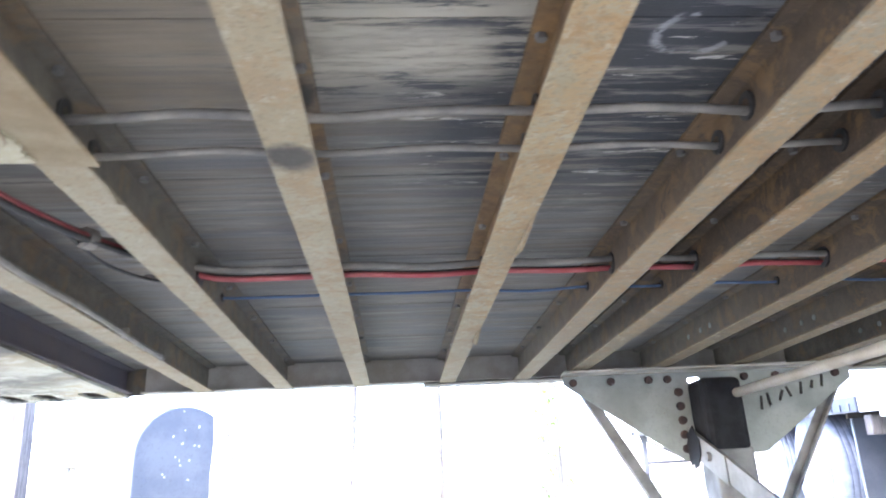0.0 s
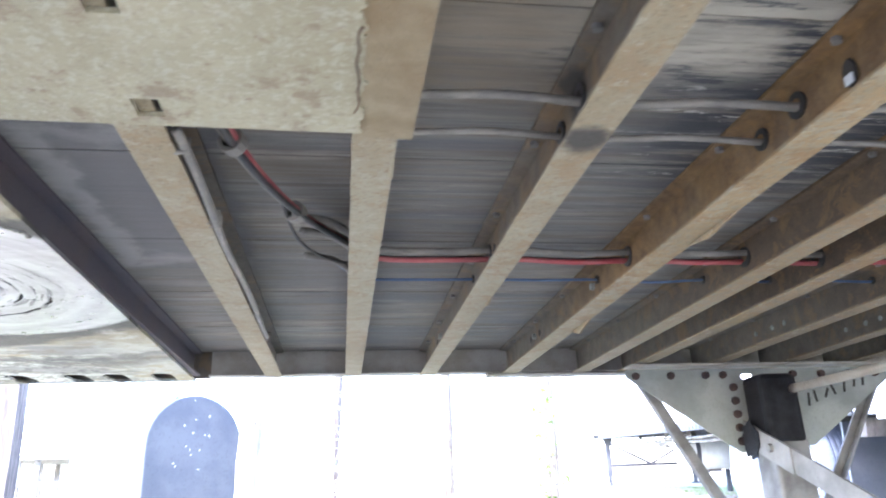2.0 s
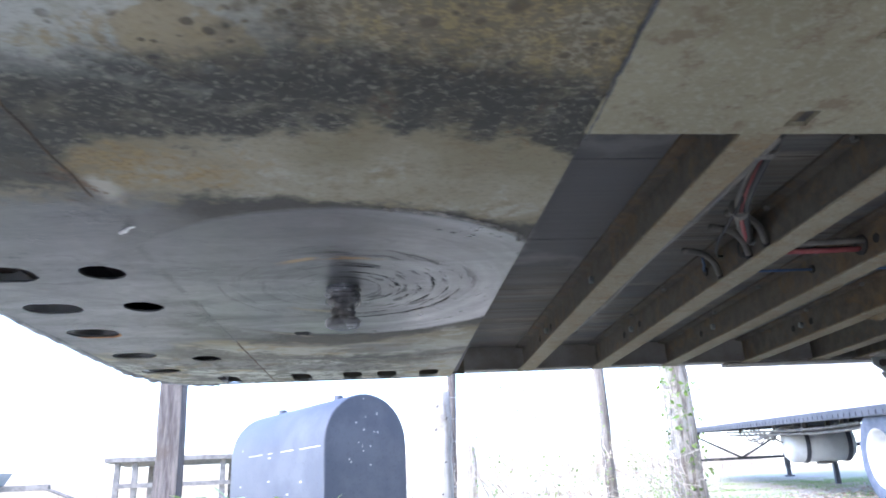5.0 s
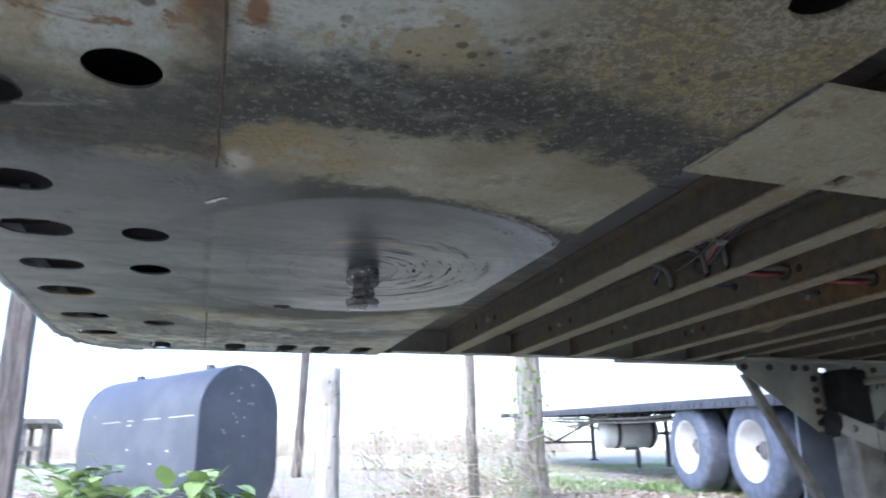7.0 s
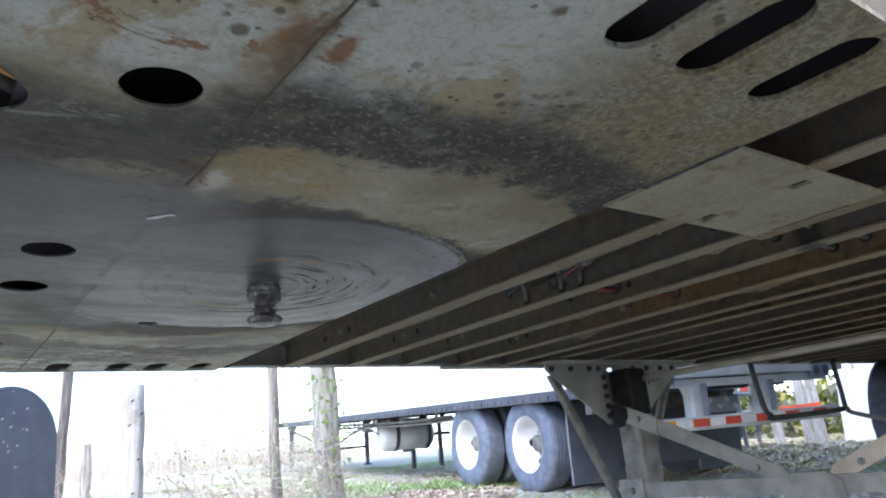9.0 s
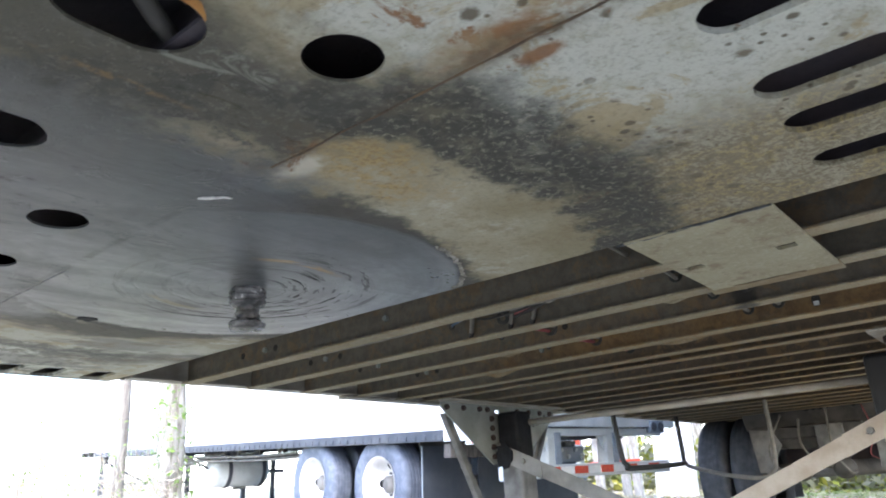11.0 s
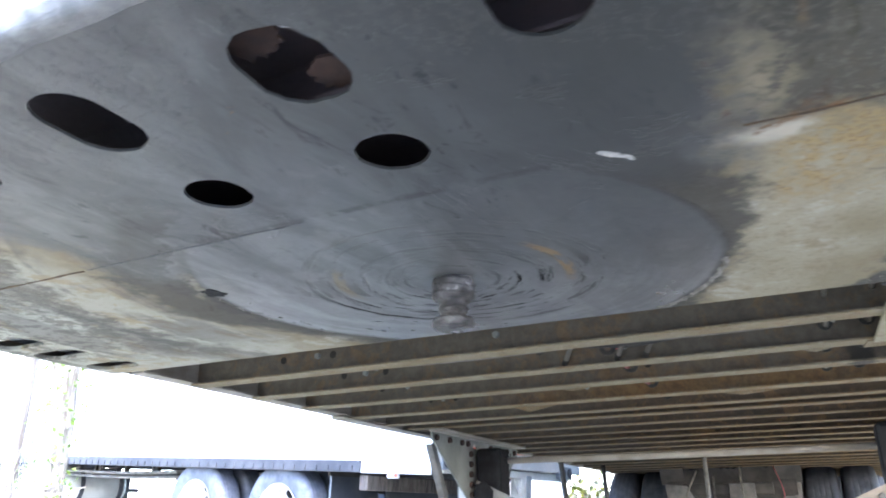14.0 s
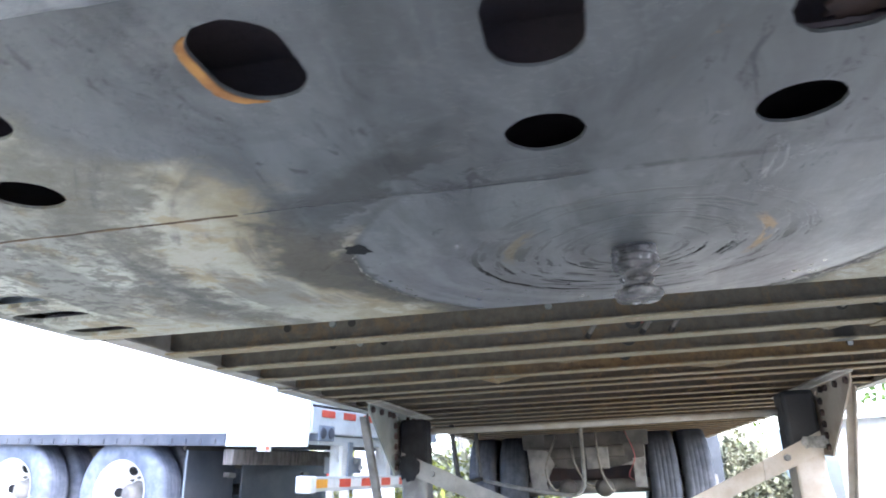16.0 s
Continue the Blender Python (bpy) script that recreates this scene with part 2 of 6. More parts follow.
    film = mul(mul(k.step(add(mul(y, -1.0), wob), 0.02, 0.42), sub(one, k.step(add(x, wob), -0.02, 0.26))), add(0.52, mul(k.step(smear, 0.36, 0.64), 0.34)))
    steel = k.mix(film, steel, (0.075, 0.079, 0.083))
    steel = k.mix(mul(mul(sub(one, k.step(add(x, wob), -0.58, -0.40)), k.step(add(mul(y, -1.0), wob), 0.30, 0.46)), 0.32), steel, (0.06, 0.064, 0.058))
    steel = k.mix(mul(k.step(add(y, wob), 0.3, 0.6), 0.3), steel, (0.07, 0.073, 0.075))
    steel = k.mix(mul(sub(one, k.step(add(x, mul(wob2, 0.2)), -0.37, -0.345)), 0.2), steel, (0.01, 0.011, 0.012))
    steel = k.mix(mul(worn_part, 0.58), steel, shell)
    grime = mul(mul(disc, k.step(add(mul(bands, 0.6), mul(n5, 0.4)), 0.48, 0.58)), k.step(add(x, wob), -0.3, 0.1))
    steel = k.mix(mul(grime, 0.42), steel, (0.125, 0.118, 0.115))
    crack = mul(sub(one, k.step(k.math("ABSOLUTE", add(add(x, 0.352), mul(wob2, 0.16))), 0.002, 0.013)), mul(k.step(k.noise(12.0, 4, 0.6), 0.4, 0.52), k.step(y, -0.42, -0.2)))
    freckle = k.math("MAXIMUM", k.math("MAXIMUM", stain(-0.765, -0.25, 0.014, 0.013, 1.5), stain(-0.757, -0.335, 0.009, 0.02, 1.6)), stain(-0.76, -0.41, 0.010, 0.024, 1.6))
    steel = k.mix(mul(freckle, 0.38), steel, k.mix(n40, (0.2, 0.1, 0.05), (0.42, 0.2, 0.08)))
    steel = k.mix(mul(crack, 0.7), steel, (0.035, 0.036, 0.037))
    col = k.mix(grey, col, steel)
    # dark greasy rim round the disc
    wide = mul(near, mul(sub(one, k.step(add(x, wob), -0.12, 0.08)), 0.06))
    rim = mul(k.step(tight, 0.455, 0.468), sub(one, k.step(sub(r, wide), 0.475, 0.525)))
    rim = mul(rim, k.step(add(x, mul(n5, 0.2)), -0.32, -0.10))
    far_rim = mul(k.step(y, 0.15, 0.3), mul(k.step(sub(k.math("MAXIMUM", tight, sub(r, 0.0)), mul(sub(one, k.step(x, -0.16, -0.04)), 0.035)), 0.468, 0.485), sub(one, k.step(add(r, mul(k.step(x, -0.05, 0.2), 0.08)), 0.57, 0.63))))
    rim = k.math("MAXIMUM", rim, mul(far_rim, 0.9))
    col = k.mix(mul(rim, 0.9), col, (0.045, 0.043, 0.04))
    # rings worn round the pin, and orange-brown scrapes beside them
    zone = mul(k.step(r0, 0.055, 0.10), sub(one, k.step(add(r0, mul(wob, 0.4)), 0.28, 0.32)))
    gate_vec = k.n("ShaderNodeCombineXYZ")
    for q, axis in ((0, x), (1, y)):
        k.l(k.math("DIVIDE", axis, k.math("MAXIMUM", r0, 0.01)), gate_vec.inputs[q])
    k.l(mul(r0, 42.0), gate_vec.inputs[2])
    gate = k.noise(1.0, 4, 0.7, vec=gate_vec.outputs[0])
    bent = add(r0, add(mul(wob, 0.12), add(mul(wob2, 0.2), mul(wob3, 0.1))))
    ringed = mul(k.step(swirl2, 0.585, 0.62), 0.75)
    for radius, width in ((0.082, 0.004), (0.12, 0.0045), (0.16, 0.0045), (0.172, 0.006), (0.205, 0.005), (0.232, 0.0065), (0.268, 0.0055)):
        ringed = k.math("MAXIMUM", ringed, mul(contour(bent, radius, 1.4 * width), k.step(gate, 0.49, 0.55)))
    ringed = mul(zone, ringed)
    ringed = mul(ringed, add(0.22, mul(k.step(add(x, wob), -0.1, 0.04), 0.78)))
    col = k.mix(mul(ringed, 0.95), col, k.mix(k.step(n5, 0.48, 0.62), (0.02, 0.019, 0.018), (0.08, 0.06, 0.04)))
    scrape = mul(contour(bent, 0.212, 0.013), mul(k.step(swirl2, 0.38, 0.46), k.math("MAXIMUM", stain(-0.02, -0.212, 0.1, 0.06, 0.4), stain(-0.07, 0.195, 0.1, 0.05, 0.4))))
    col = k.mix(mul(scrape, 0.85), col, k.mix(near, (0.27, 0.215, 0.13), (0.40, 0.235, 0.08)))
    k.color(k.mix(0.25, col, (0.0, 0.0, 0.0)))
    painted = sub(one, grey)
    hgt = add(mul(painted, add(mul(fine, 0.5), mul(n16, 1.0))), add(mul(mul(grit, arc), 1.2), add(mul(ringed, -1.8), mul(spot, -0.8))))
    hgt = add(hgt, mul(grey, add(mul(smear, 0.9), mul(mul(swirl, worn_part), 1.0))))
    k.bump(add(hgt, mul(rust, 0.5)), 0.45, 0.004)
    k.rough(sub(add(0.66, mul(sub(n40, 0.5), 0.22)), mul(grey, add(add(0.27, mul(worn_part, 0.07)), mul(sub(smear, 0.5), 0.25)))))
    matt = sub(one, k.math("MAXIMUM", ringed, mul(scuff, 0.7)))
    k.l(mul(add(mul(grey, 0.3), mul(worn_part, 0.4)), matt), k.b.inputs["Metallic"])
    k.l(mul(0.5, matt), k.b.inputs["Specular IOR Level"])
    return k.m


def deck_material():
    """Grey weathered boards in thin laminated strips, with scraps of black and white paint."""
    k = Mat("weathered_deck_wood", 0.8)
    x, y, z = k.xyz()
    mul, add = (lambda a, c: k.math("MULTIPLY", a, c)), (lambda a, c: k.math("ADD", a, c))
    grain = add(mul(k.noise(1.0, 9, 0.72, vec=k.pos((3.0, 80.0, 10.0))), 0.75), mul(k.noise(1.0, 5, 0.7, vec=k.pos((14.0, 300.0, 10.0))), 0.25))
    strip = k.noise(1.0, 3, 0.5, vec=k.pos((0.9, 30.0, 1.0)))
    patch = k.noise(1.0, 5, 0.6, vec=k.pos((2.2, 9.0, 1.0)))
    big = k.noise(2.2, 4)
    broad = k.noise(1.0, 4, 0.55, vec=k.pos((1.4, 8.0, 1.0)))
    c = k.mix(k.step(grain, 0.36, 0.64), (0.12, 0.115, 0.104), (0.255, 0.243, 0.212))
    c = k.mix(mul(k.step(strip, 0.42, 0.62), 0.55), c, (0.185, 0.14, 0.095))
    c = k.mix(mul(k.step(broad, 0.5, 0.62), 0.55), c, (0.115, 0.12, 0.13))
    c = k.mix(mul(mul(k.step(patch, 0.53, 0.60), k.step(grain, 0.34, 0.6)), 0.55), c, (0.36, 0.335, 0.275))
    c = k.mix(mul(k.step(big, 0.5, 0.66), 0.5), c, (0.12, 0.125, 0.135))
    c = k.mix(mul(k.rnd(), 0.3), c, (0.19, 0.165, 0.135))
    wob = mul(k.math("SUBTRACT", k.noise(9.0, 5, 0.65), 0.5), 0.9)

    def within(x0, x1, y0, y1, soft):
        """A ragged patch on the boards."""
        dx = k.math("SUBTRACT", mul(k.math("ABSOLUTE", k.math("SUBTRACT", x, (x0 + x1) / 2)), 2 / (x1 - x0)), 1.0)
        dy = k.math("SUBTRACT", mul(k.math("ABSOLUTE", k.math("SUBTRACT", y, (y0 + y1) / 2)), 2 / (y1 - y0)), 1.0)
        return k.math("SUBTRACT", 1.0, k.step(add(k.math("MAXIMUM", dx, dy), wob), -soft, soft))
    # an old damp patch with a paler tide mark, and brown boards
    tide = within(0.37, 0.66, -0.52, 0.17, 0.16)
    damp = within(0.42, 0.68, -0.48, 0.13, 0.14)
    c = k.mix(mul(tide, 0.75), c, (0.34, 0.33, 0.315))
    c = k.mix(mul(damp, 0.65), c, k.mix(grain, (0.07, 0.068, 0.07), (0.12, 0.115, 0.115)))
    brown = within(0.93, 1.2, -1.0, -0.64, 0.2)
    c = k.mix(mul(brown, mul(k.step(grain, 0.3, 0.55), 0.6)), c, (0.25, 0.19, 0.115))
    # black paint with white flakes towards the near edge
    zone = mul(k.math("SUBTRACT", 1.0, k.step(add(y, mul(big, 0.5)), -0.25, 0.1)), k.step(add(x, mul(big, 0.5)), 1.5, 1.75))
    scrape = k.step(k.noise(1.0, 7, 0.72, vec=k.pos((4.0, 42.0, 5.0))), 0.40, 0.50)
    c = k.mix(mul(mul(zone, scrape), 0.95), c, (0.04, 0.043, 0.05))
    flake = k.step(k.noise(1.0, 7, 0.75, vec=k.pos((7.0, 42.0, 5.0))), 0.60, 0.64)
    c = k.mix(mul(mul(zone, flake), 0.9), c, (0.6, 0.58, 0.52))
    ring_d = k.math("SQRT", add(mul(mul(k.math("SUBTRACT", x, 1.71), 1.0), k.math("SUBTRACT", x, 1.71)), mul(mul(add(y, 0.81), 1.6), add(y, 0.81))))
    chalk = mul(k.math("SUBTRACT", 1.0, k.step(k.math("ABSOLUTE", k.math("SUBTRACT", add(ring_d, mul(wob, 0.04)), 0.05)), 0.002, 0.011)), k.step(k.noise(13.0, 5, 0.7), 0.52, 0.6))
    c = k.mix(mul(chalk, 0.5), c, (0.5, 0.51, 0.52))
    side = mul(k.math("SUBTRACT", 1.0, k.step(add(y, mul(big, 0.4)), -0.56, -0.40)), mul(k.step(x, 1.1, 1.25), k.math("SUBTRACT", 1.0, k.step(add(x, mul(big, 0.3)), 1.66, 1.8))))
    peel = k.step(add(mul(k.noise(1.0, 9, 0.8, vec=k.pos((5.0, 55.0, 5.0))), 0.6), mul(patch, 0.4)), 0.47, 0.51)
    c = k.mix(mul(side, 0.8), c, k.mix(peel, (0.06, 0.063, 0.07), (0.42, 0.385, 0.31)))
    cream = mul(k.math("MAXIMUM", within(1.25, 1.46, -0.825, -0.725, 0.25), within(1.27, 1.5, -0.865, -0.84, 0.3)), k.step(k.noise(1.0, 7, 0.75, vec=k.pos((12.0, 60.0, 5.0))), 0.36, 0.44))
    c = k.mix(mul(cream, 0.85), c, k.mix(k.noise(20.0, 4), (0.38, 0.345, 0.27), (0.52, 0.48, 0.39)))
    k.color(k.mix(0.2, c, (0.0, 0.0, 0.0))).bump(add(add(grain, mul(mul(side, peel), 0.8)), mul(strip, 1.8)), 0.6, 0.005)
    return k.m


def beam_material():
    """Crossmember steel: tan dusty paint below, brown sides, rustier towards the rear and the near edge; rear shade is
    put into the colours.
    """
    k = Mat("rusty_tan_steel", 0.75)
    mul, add = (lambda a, c: k.math("MULTIPLY", a, c)), (lambda a, c: k.math("ADD", a, c))
    big, mid, fine = k.noise(4.0, 6, 0.65), k.noise(24.0, 6, 0.72), k.noise(140.0, 3, 0.7)
    x, y, z = k.xyz()
    dust = k.mix(k.step(big, 0.36, 0.62), (0.285, 0.228, 0.132), (0.35, 0.31, 0.21))
    old = k.mix(k.step(mid, 0.35, 0.66), (0.085, 0.076, 0.062), (0.145, 0.128, 0.1))
    # rear flanges: browner, and darkened in the colour for the shade there
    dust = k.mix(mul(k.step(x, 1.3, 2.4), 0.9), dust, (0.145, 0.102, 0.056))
    red = k.mix(k.step(mid, 0.35, 0.66), (0.125, 0.065, 0.023), (0.25, 0.145, 0.052))
    # rear webs: the rust colour again, darkened to stand for shade
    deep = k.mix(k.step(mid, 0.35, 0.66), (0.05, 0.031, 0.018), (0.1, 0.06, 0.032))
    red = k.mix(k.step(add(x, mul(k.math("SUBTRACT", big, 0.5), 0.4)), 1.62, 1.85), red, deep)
    rusty = mul(k.step(add(x, mul(k.math("SUBTRACT", big, 0.5), 1.2)), 1.05, 1.6), k.math("SUBTRACT", 1.0, k.step(y, -0.1, 0.8)))
    side = k.mix(rusty, old, red)
    web = k.step(add(z, mul(k.math("SUBTRACT", mid, 0.5), 0.016)), 0.925, 0.932)
    spots = k.step(add(add(mul(mid, 0.35), mul(k.noise(75.0, 6, 0.8), 0.65)), mul(rusty, 0.05)), 0.50, 0.57)
    c = k.mix(web, k.mix(mul(spots, 0.5), dust, k.mix(rusty, (0.31, 0.215, 0.11), (0.38, 0.215, 0.07))), side)
    blot = k.step(k.noise(11.0, 7, 0.75, distort=0.5), 0.5, 0.6)
    c = k.mix(mul(blot, add(0.38, mul(rusty, 0.3))), c, k.mix(mid, (0.17, 0.085, 0.03), (0.36, 0.2, 0.06)))
    c = k.mix(mul(k.step(k.noise(32.0, 6, 0.8), 0.56, 0.62), mul(k.math("SUBTRACT", 1.0, web), 0.5)), c, (0.42, 0.385, 0.29))
    c = k.mix(mul(k.step(fine, 0.5, 0.7), 0.5), c, (0.15, 0.10, 0.055))
    c = k.mix(mul(k.rnd(), 0.2), c, (0.25, 0.22, 0.17))
    # an old soot smudge on one flange
    dx, dy = mul(k.math("SUBTRACT", x, 1.212), 26.0), mul(add(y, 0.696), 24.0)
    smudge = k.math("SUBTRACT", 1.0, k.step(add(k.math("SQRT", add(mul(dx, dx), mul(dy, dy))), k.math("SUBTRACT", mid, 0.5)), 0.55, 1.15))
    c = k.mix(mul(smudge, 0.9), c, (0.03, 0.028, 0.026))
    k.color(k.mix(0.2, c, (0.0, 0.0, 0.0))).bump(add(mid, mul(fine, 0.7)), 0.6, 0.003)
    return k.m


def ground_material():
    k = Mat("ground_grass_dirt", 0.95)
    x, y, z = k.xyz()
    big, mid, fine = k.noise(0.35, 5, 0.6), k.noise(2.2, 6, 0.65), k.noise(28.0, 6, 0.75)
    grass = k.mix(k.step(fine, 0.35, 0.65), (0.25, 0.29, 0.14), (0.5, 0.51, 0.3))
    dirt = k.mix(k.step(fine, 0.35, 0.65), (0.34, 0.27, 0.22), (0.56, 0.49, 0.42))
    gravel = k.mix(k.step(fine, 0.42, 0.58), (0.26, 0.25, 0.235), (0.56, 0.545, 0.515))
    gravel = k.mix(k.math("MULTIPLY", k.step(k.noise(6.0, 6, 0.75), 0.52, 0.6), 0.7), gravel, k.mix(k.step(fine, 0.4, 0.6), (0.2, 0.24, 0.1), (0.38, 0.42, 0.2)))
    # unseen ground under the nose, darkened to cut bounce light on the underside
    dim_bounce = k.math("SUBTRACT", 1.0, k.step(k.math("ADD", x, k.math("MULTIPLY", mid, 0.6)), 2.3, 2.9))
    gravel = k.mix(k.math("MULTIPLY", dim_bounce, 0.85), gravel, k.mix(k.step(fine, 0.42, 0.58), (0.05, 0.046, 0.042), (0.14, 0.132, 0.122)))
    c = k.mix(k.step(k.math("ADD", k.math("MULTIPLY", mid, 0.6), k.math("MULTIPLY", big, 0.4)), 0.44, 0.56), dirt, grass)
    lane = k.math("MULTIPLY", k.step(k.math("ADD", y, mid), 6.6, 7.4), k.math("SUBTRACT", 1.0, k.step(k.math("ADD", y, mid), 9.5, 11.0)))
    lane = k.math("MULTIPLY", lane, k.step(k.math("ADD", x, mid), 2.8, 3.8))
    c = k.mix(k.math("MULTIPLY", lane, 0.7), c, gravel)
    field = k.math("MULTIPLY", k.step(y, 11.0, 16.0), k.math("SUBTRACT", 1.0, k.step(x, 4.0, 8.0)))
    c = k.mix(field, c, k.mix(k.step(mid, 0.3, 0.7), (0.42, 0.4, 0.24), (0.55, 0.5, 0.34)))
    c = k.mix(k.math("MULTIPLY", k.step(k.noise(38.0, 6, 0.85), 0.53, 0.59), 0.75), c, (0.7, 0.65, 0.6))
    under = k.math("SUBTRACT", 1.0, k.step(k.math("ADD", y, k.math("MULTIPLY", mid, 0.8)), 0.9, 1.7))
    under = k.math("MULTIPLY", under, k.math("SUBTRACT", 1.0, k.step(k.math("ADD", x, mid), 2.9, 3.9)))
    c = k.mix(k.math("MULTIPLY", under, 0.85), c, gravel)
    # tree shade on the yard behind the axles, put into the ground colour
    tree_shade = k.mix(k.step(fine, 0.4, 0.62), (0.13, 0.12, 0.06), (0.34, 0.31, 0.15))
    back = k.math("MULTIPLY", k.step(k.math("ADD", x, mid), 6.6, 7.6), k.math("SUBTRACT", 1.0, k.step(k.math("ADD", y, mid), 2.4, 3.4)))
    c = k.mix(k.math("MULTIPLY", back, 0.9), c, tree_shade)
    k.color(c).bump(k.math("ADD", fine, mid), 0.8, 0.03)
    return k.m


def leaf_material(name, a, b, rough=0.6):
    k = Mat(name, rough)
    k.color(k.mix(k.island(), a, b))
    k.b.inputs["Specular IOR Level"].default_value = 0.3
    return k.m


M_PLATE = plate_material()
M_DECK = deck_material()
M_BEAM = beam_material()
M_GROUND = ground_material()
M_WELD = worn("weld_bead", (0.07, 0.05, 0.034), (0.15, 0.095, 0.05), rough=0.7, scale=30, bump=0.8)
M_TAR = worn("grease_lumps", (0.03, 0.032, 0.035), (0.09, 0.095, 0.1), rough=0.3, scale=24, bump=0.9)
M_PIN = worn("greasy_pin_steel", (0.06, 0.06, 0.065), (0.26, 0.26, 0.27), rough=0.24, metal=0.6, scale=30, bump=0.8)
M_SOOT = worn("soot", (0.022, 0.02, 0.018), (0.045, 0.04, 0.035), rough=0.95, scale=30, bump=0.4)
M_SHINY = worn("bright_worn_edge", (0.17, 0.178, 0.19), (0.33, 0.34, 0.355), (0.2, 0.11, 0.06), 0.15, 0.34, 0.5, 26, 1.0)
M_RUSTY = worn("orange_rust", (0.42, 0.2, 0.05), (0.28, 0.12, 0.035), rough=0.85, scale=30, bump=0.7)
M_CRUST = worn("grease_crust", (0.16, 0.15, 0.13), (0.34, 0.32, 0.29), rough=0.7, scale=40, bump=0.9)
M_BARE = worn("bare_bright_metal", (0.75, 0.75, 0.74), (0.6, 0.6, 0.6), rough=0.3, metal=0.5, scale=60, bump=0.4)
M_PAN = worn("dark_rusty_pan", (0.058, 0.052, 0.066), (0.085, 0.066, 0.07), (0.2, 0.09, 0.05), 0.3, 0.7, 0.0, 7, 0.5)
M_GALV = worn("grey_green_paint", (0.235, 0.252, 0.238), (0.17, 0.185, 0.172), (0.19, 0.12, 0.065), 0.42, 0.6, 0.0, 7)
M_LEG = worn("dusty_grey_leg", (0.175, 0.17, 0.16), (0.085, 0.081, 0.075), (0.11, 0.08, 0.055), 0.35, 0.65, 0.0, 9)
M_BRACE = worn("dusty_tan_brace", (0.36, 0.335, 0.295), (0.275, 0.245, 0.2), (0.19, 0.115, 0.06), 0.35, 0.65, 0.0, 9)
M_BAR = worn("grimy_flat_bar", (0.215, 0.208, 0.196), (0.135, 0.13, 0.12), (0.12, 0.08, 0.05), 0.4, 0.65, 0.0, 9)
M_SCALE = worn("dark_rust_scale", (0.06, 0.033, 0.026), (0.035, 0.026, 0.026), rough=0.9, scale=40, bump=1.0)
M_BLACKLEG = worn("black_paint_flaking", (0.012, 0.012, 0.015), (0.024, 0.025, 0.03), (0.21, 0.19, 0.165), 0.22, 0.6, 0.0, 7, 0.5)
M_TANLEG = worn("rusty_tan_leg", (0.36, 0.31, 0.255), (0.28, 0.23, 0.18), (0.22, 0.12, 0.06), 0.4, 0.7, 0.0, 9)
M_BLACK = worn("black_grease", (0.005, 0.005, 0.007), (0.014, 0.015, 0.018), rough=0.7, scale=20, bump=0.6)
M_BLACK.node_tree.nodes["Principled BSDF"].inputs["Specular IOR Level"].default_value = 0.2
# tyres in the open: the sky's pale blue reflection is put into the colour
M_SKYTYRE = worn("skylit_tyre_rubber", (0.11, 0.132, 0.178), (0.175, 0.2, 0.255), rough=0.75, scale=12, bump=0.3)
# tyres under the parked trailer: the same rubber, darkened for the shade there
M_SHADETYRE = worn("dusty_shaded_tyre", (0.04, 0.045, 0.055), (0.075, 0.08, 0.092), rough=0.75, scale=12, bump=0.3)
M_RIM = worn("white_rim_paint", (0.78, 0.78, 0.77), (0.66, 0.66, 0.64), (0.3, 0.2, 0.12), 0.1, 0.45, 0.0, 8, 0.1)
M_WHITE = worn("white_trailer_side", (0.82, 0.82, 0.82), (0.76, 0.77, 0.78), rough=0.45, scale=1.2, bump=0.05)
M_DARKRAIL = worn("dark_rail_paint", (0.04, 0.045, 0.06), (0.08, 0.085, 0.1), (0.16, 0.1, 0.06), 0.2, 0.55, 0.0, 5)
M_CONDUIT = worn("grey_conduit", (0.12, 0.11, 0.095), (0.21, 0.19, 0.16), rough=0.6, scale=14)
M_RED = worn("red_cable_jacket", (0.29, 0.045, 0.05), (0.34, 0.095, 0.09), rough=0.5, scale=18)
M_BLUE = worn("blue_cable_jacket", (0.05, 0.09, 0.18), (0.08, 0.13, 0.22), rough=0.5, scale=18)
M_CABLE = worn("black_cable", (0.018, 0.018, 0.018), (0.05, 0.046, 0.042), rough=0.6, scale=18)
M_TANK = worn("dark_tank_paint", (0.068, 0.08, 0.105), (0.10, 0.112, 0.135), (0.4, 0.38, 0.36), 0.02, 0.5, 0.0, 4, 0.15)
M_CHIP = worn("bare_chip", (0.5, 0.5, 0.5), (0.38, 0.37, 0.36), rough=0.6, scale=20)


def upright_wood(name, dark, light, knot, stretch, depth):
    """Posts and bark: grain that runs up, cracks and stains."""
    k = Mat(name, 0.9)
    grain = k.noise(1.0, 8, 0.7, vec=k.pos((stretch, stretch, stretch * 0.08)))
    blot, fine = k.noise(5.0, 6, 0.65), k.noise(70.0, 4, 0.7)
    c = k.mix(k.step(grain, 0.36, 0.62), dark, light)
    c = k.mix(k.math("MULTIPLY", k.step(blot, 0.52, 0.66), 0.7), c, knot)
    k.color(c).bump(k.math("ADD", k.math("MULTIPLY", grain, 2.0), fine), 0.9, depth)
    return k.m


M_POST = upright_wood("weathered_post_wood", (0.15, 0.13, 0.11), (0.35, 0.32, 0.285), (0.2, 0.155, 0.12), 40.0, 0.008)
M_POSTD = upright_wood("dark_post_wood", (0.07, 0.06, 0.056), (0.18, 0.16, 0.145), (0.1, 0.08, 0.065), 40.0, 0.008)
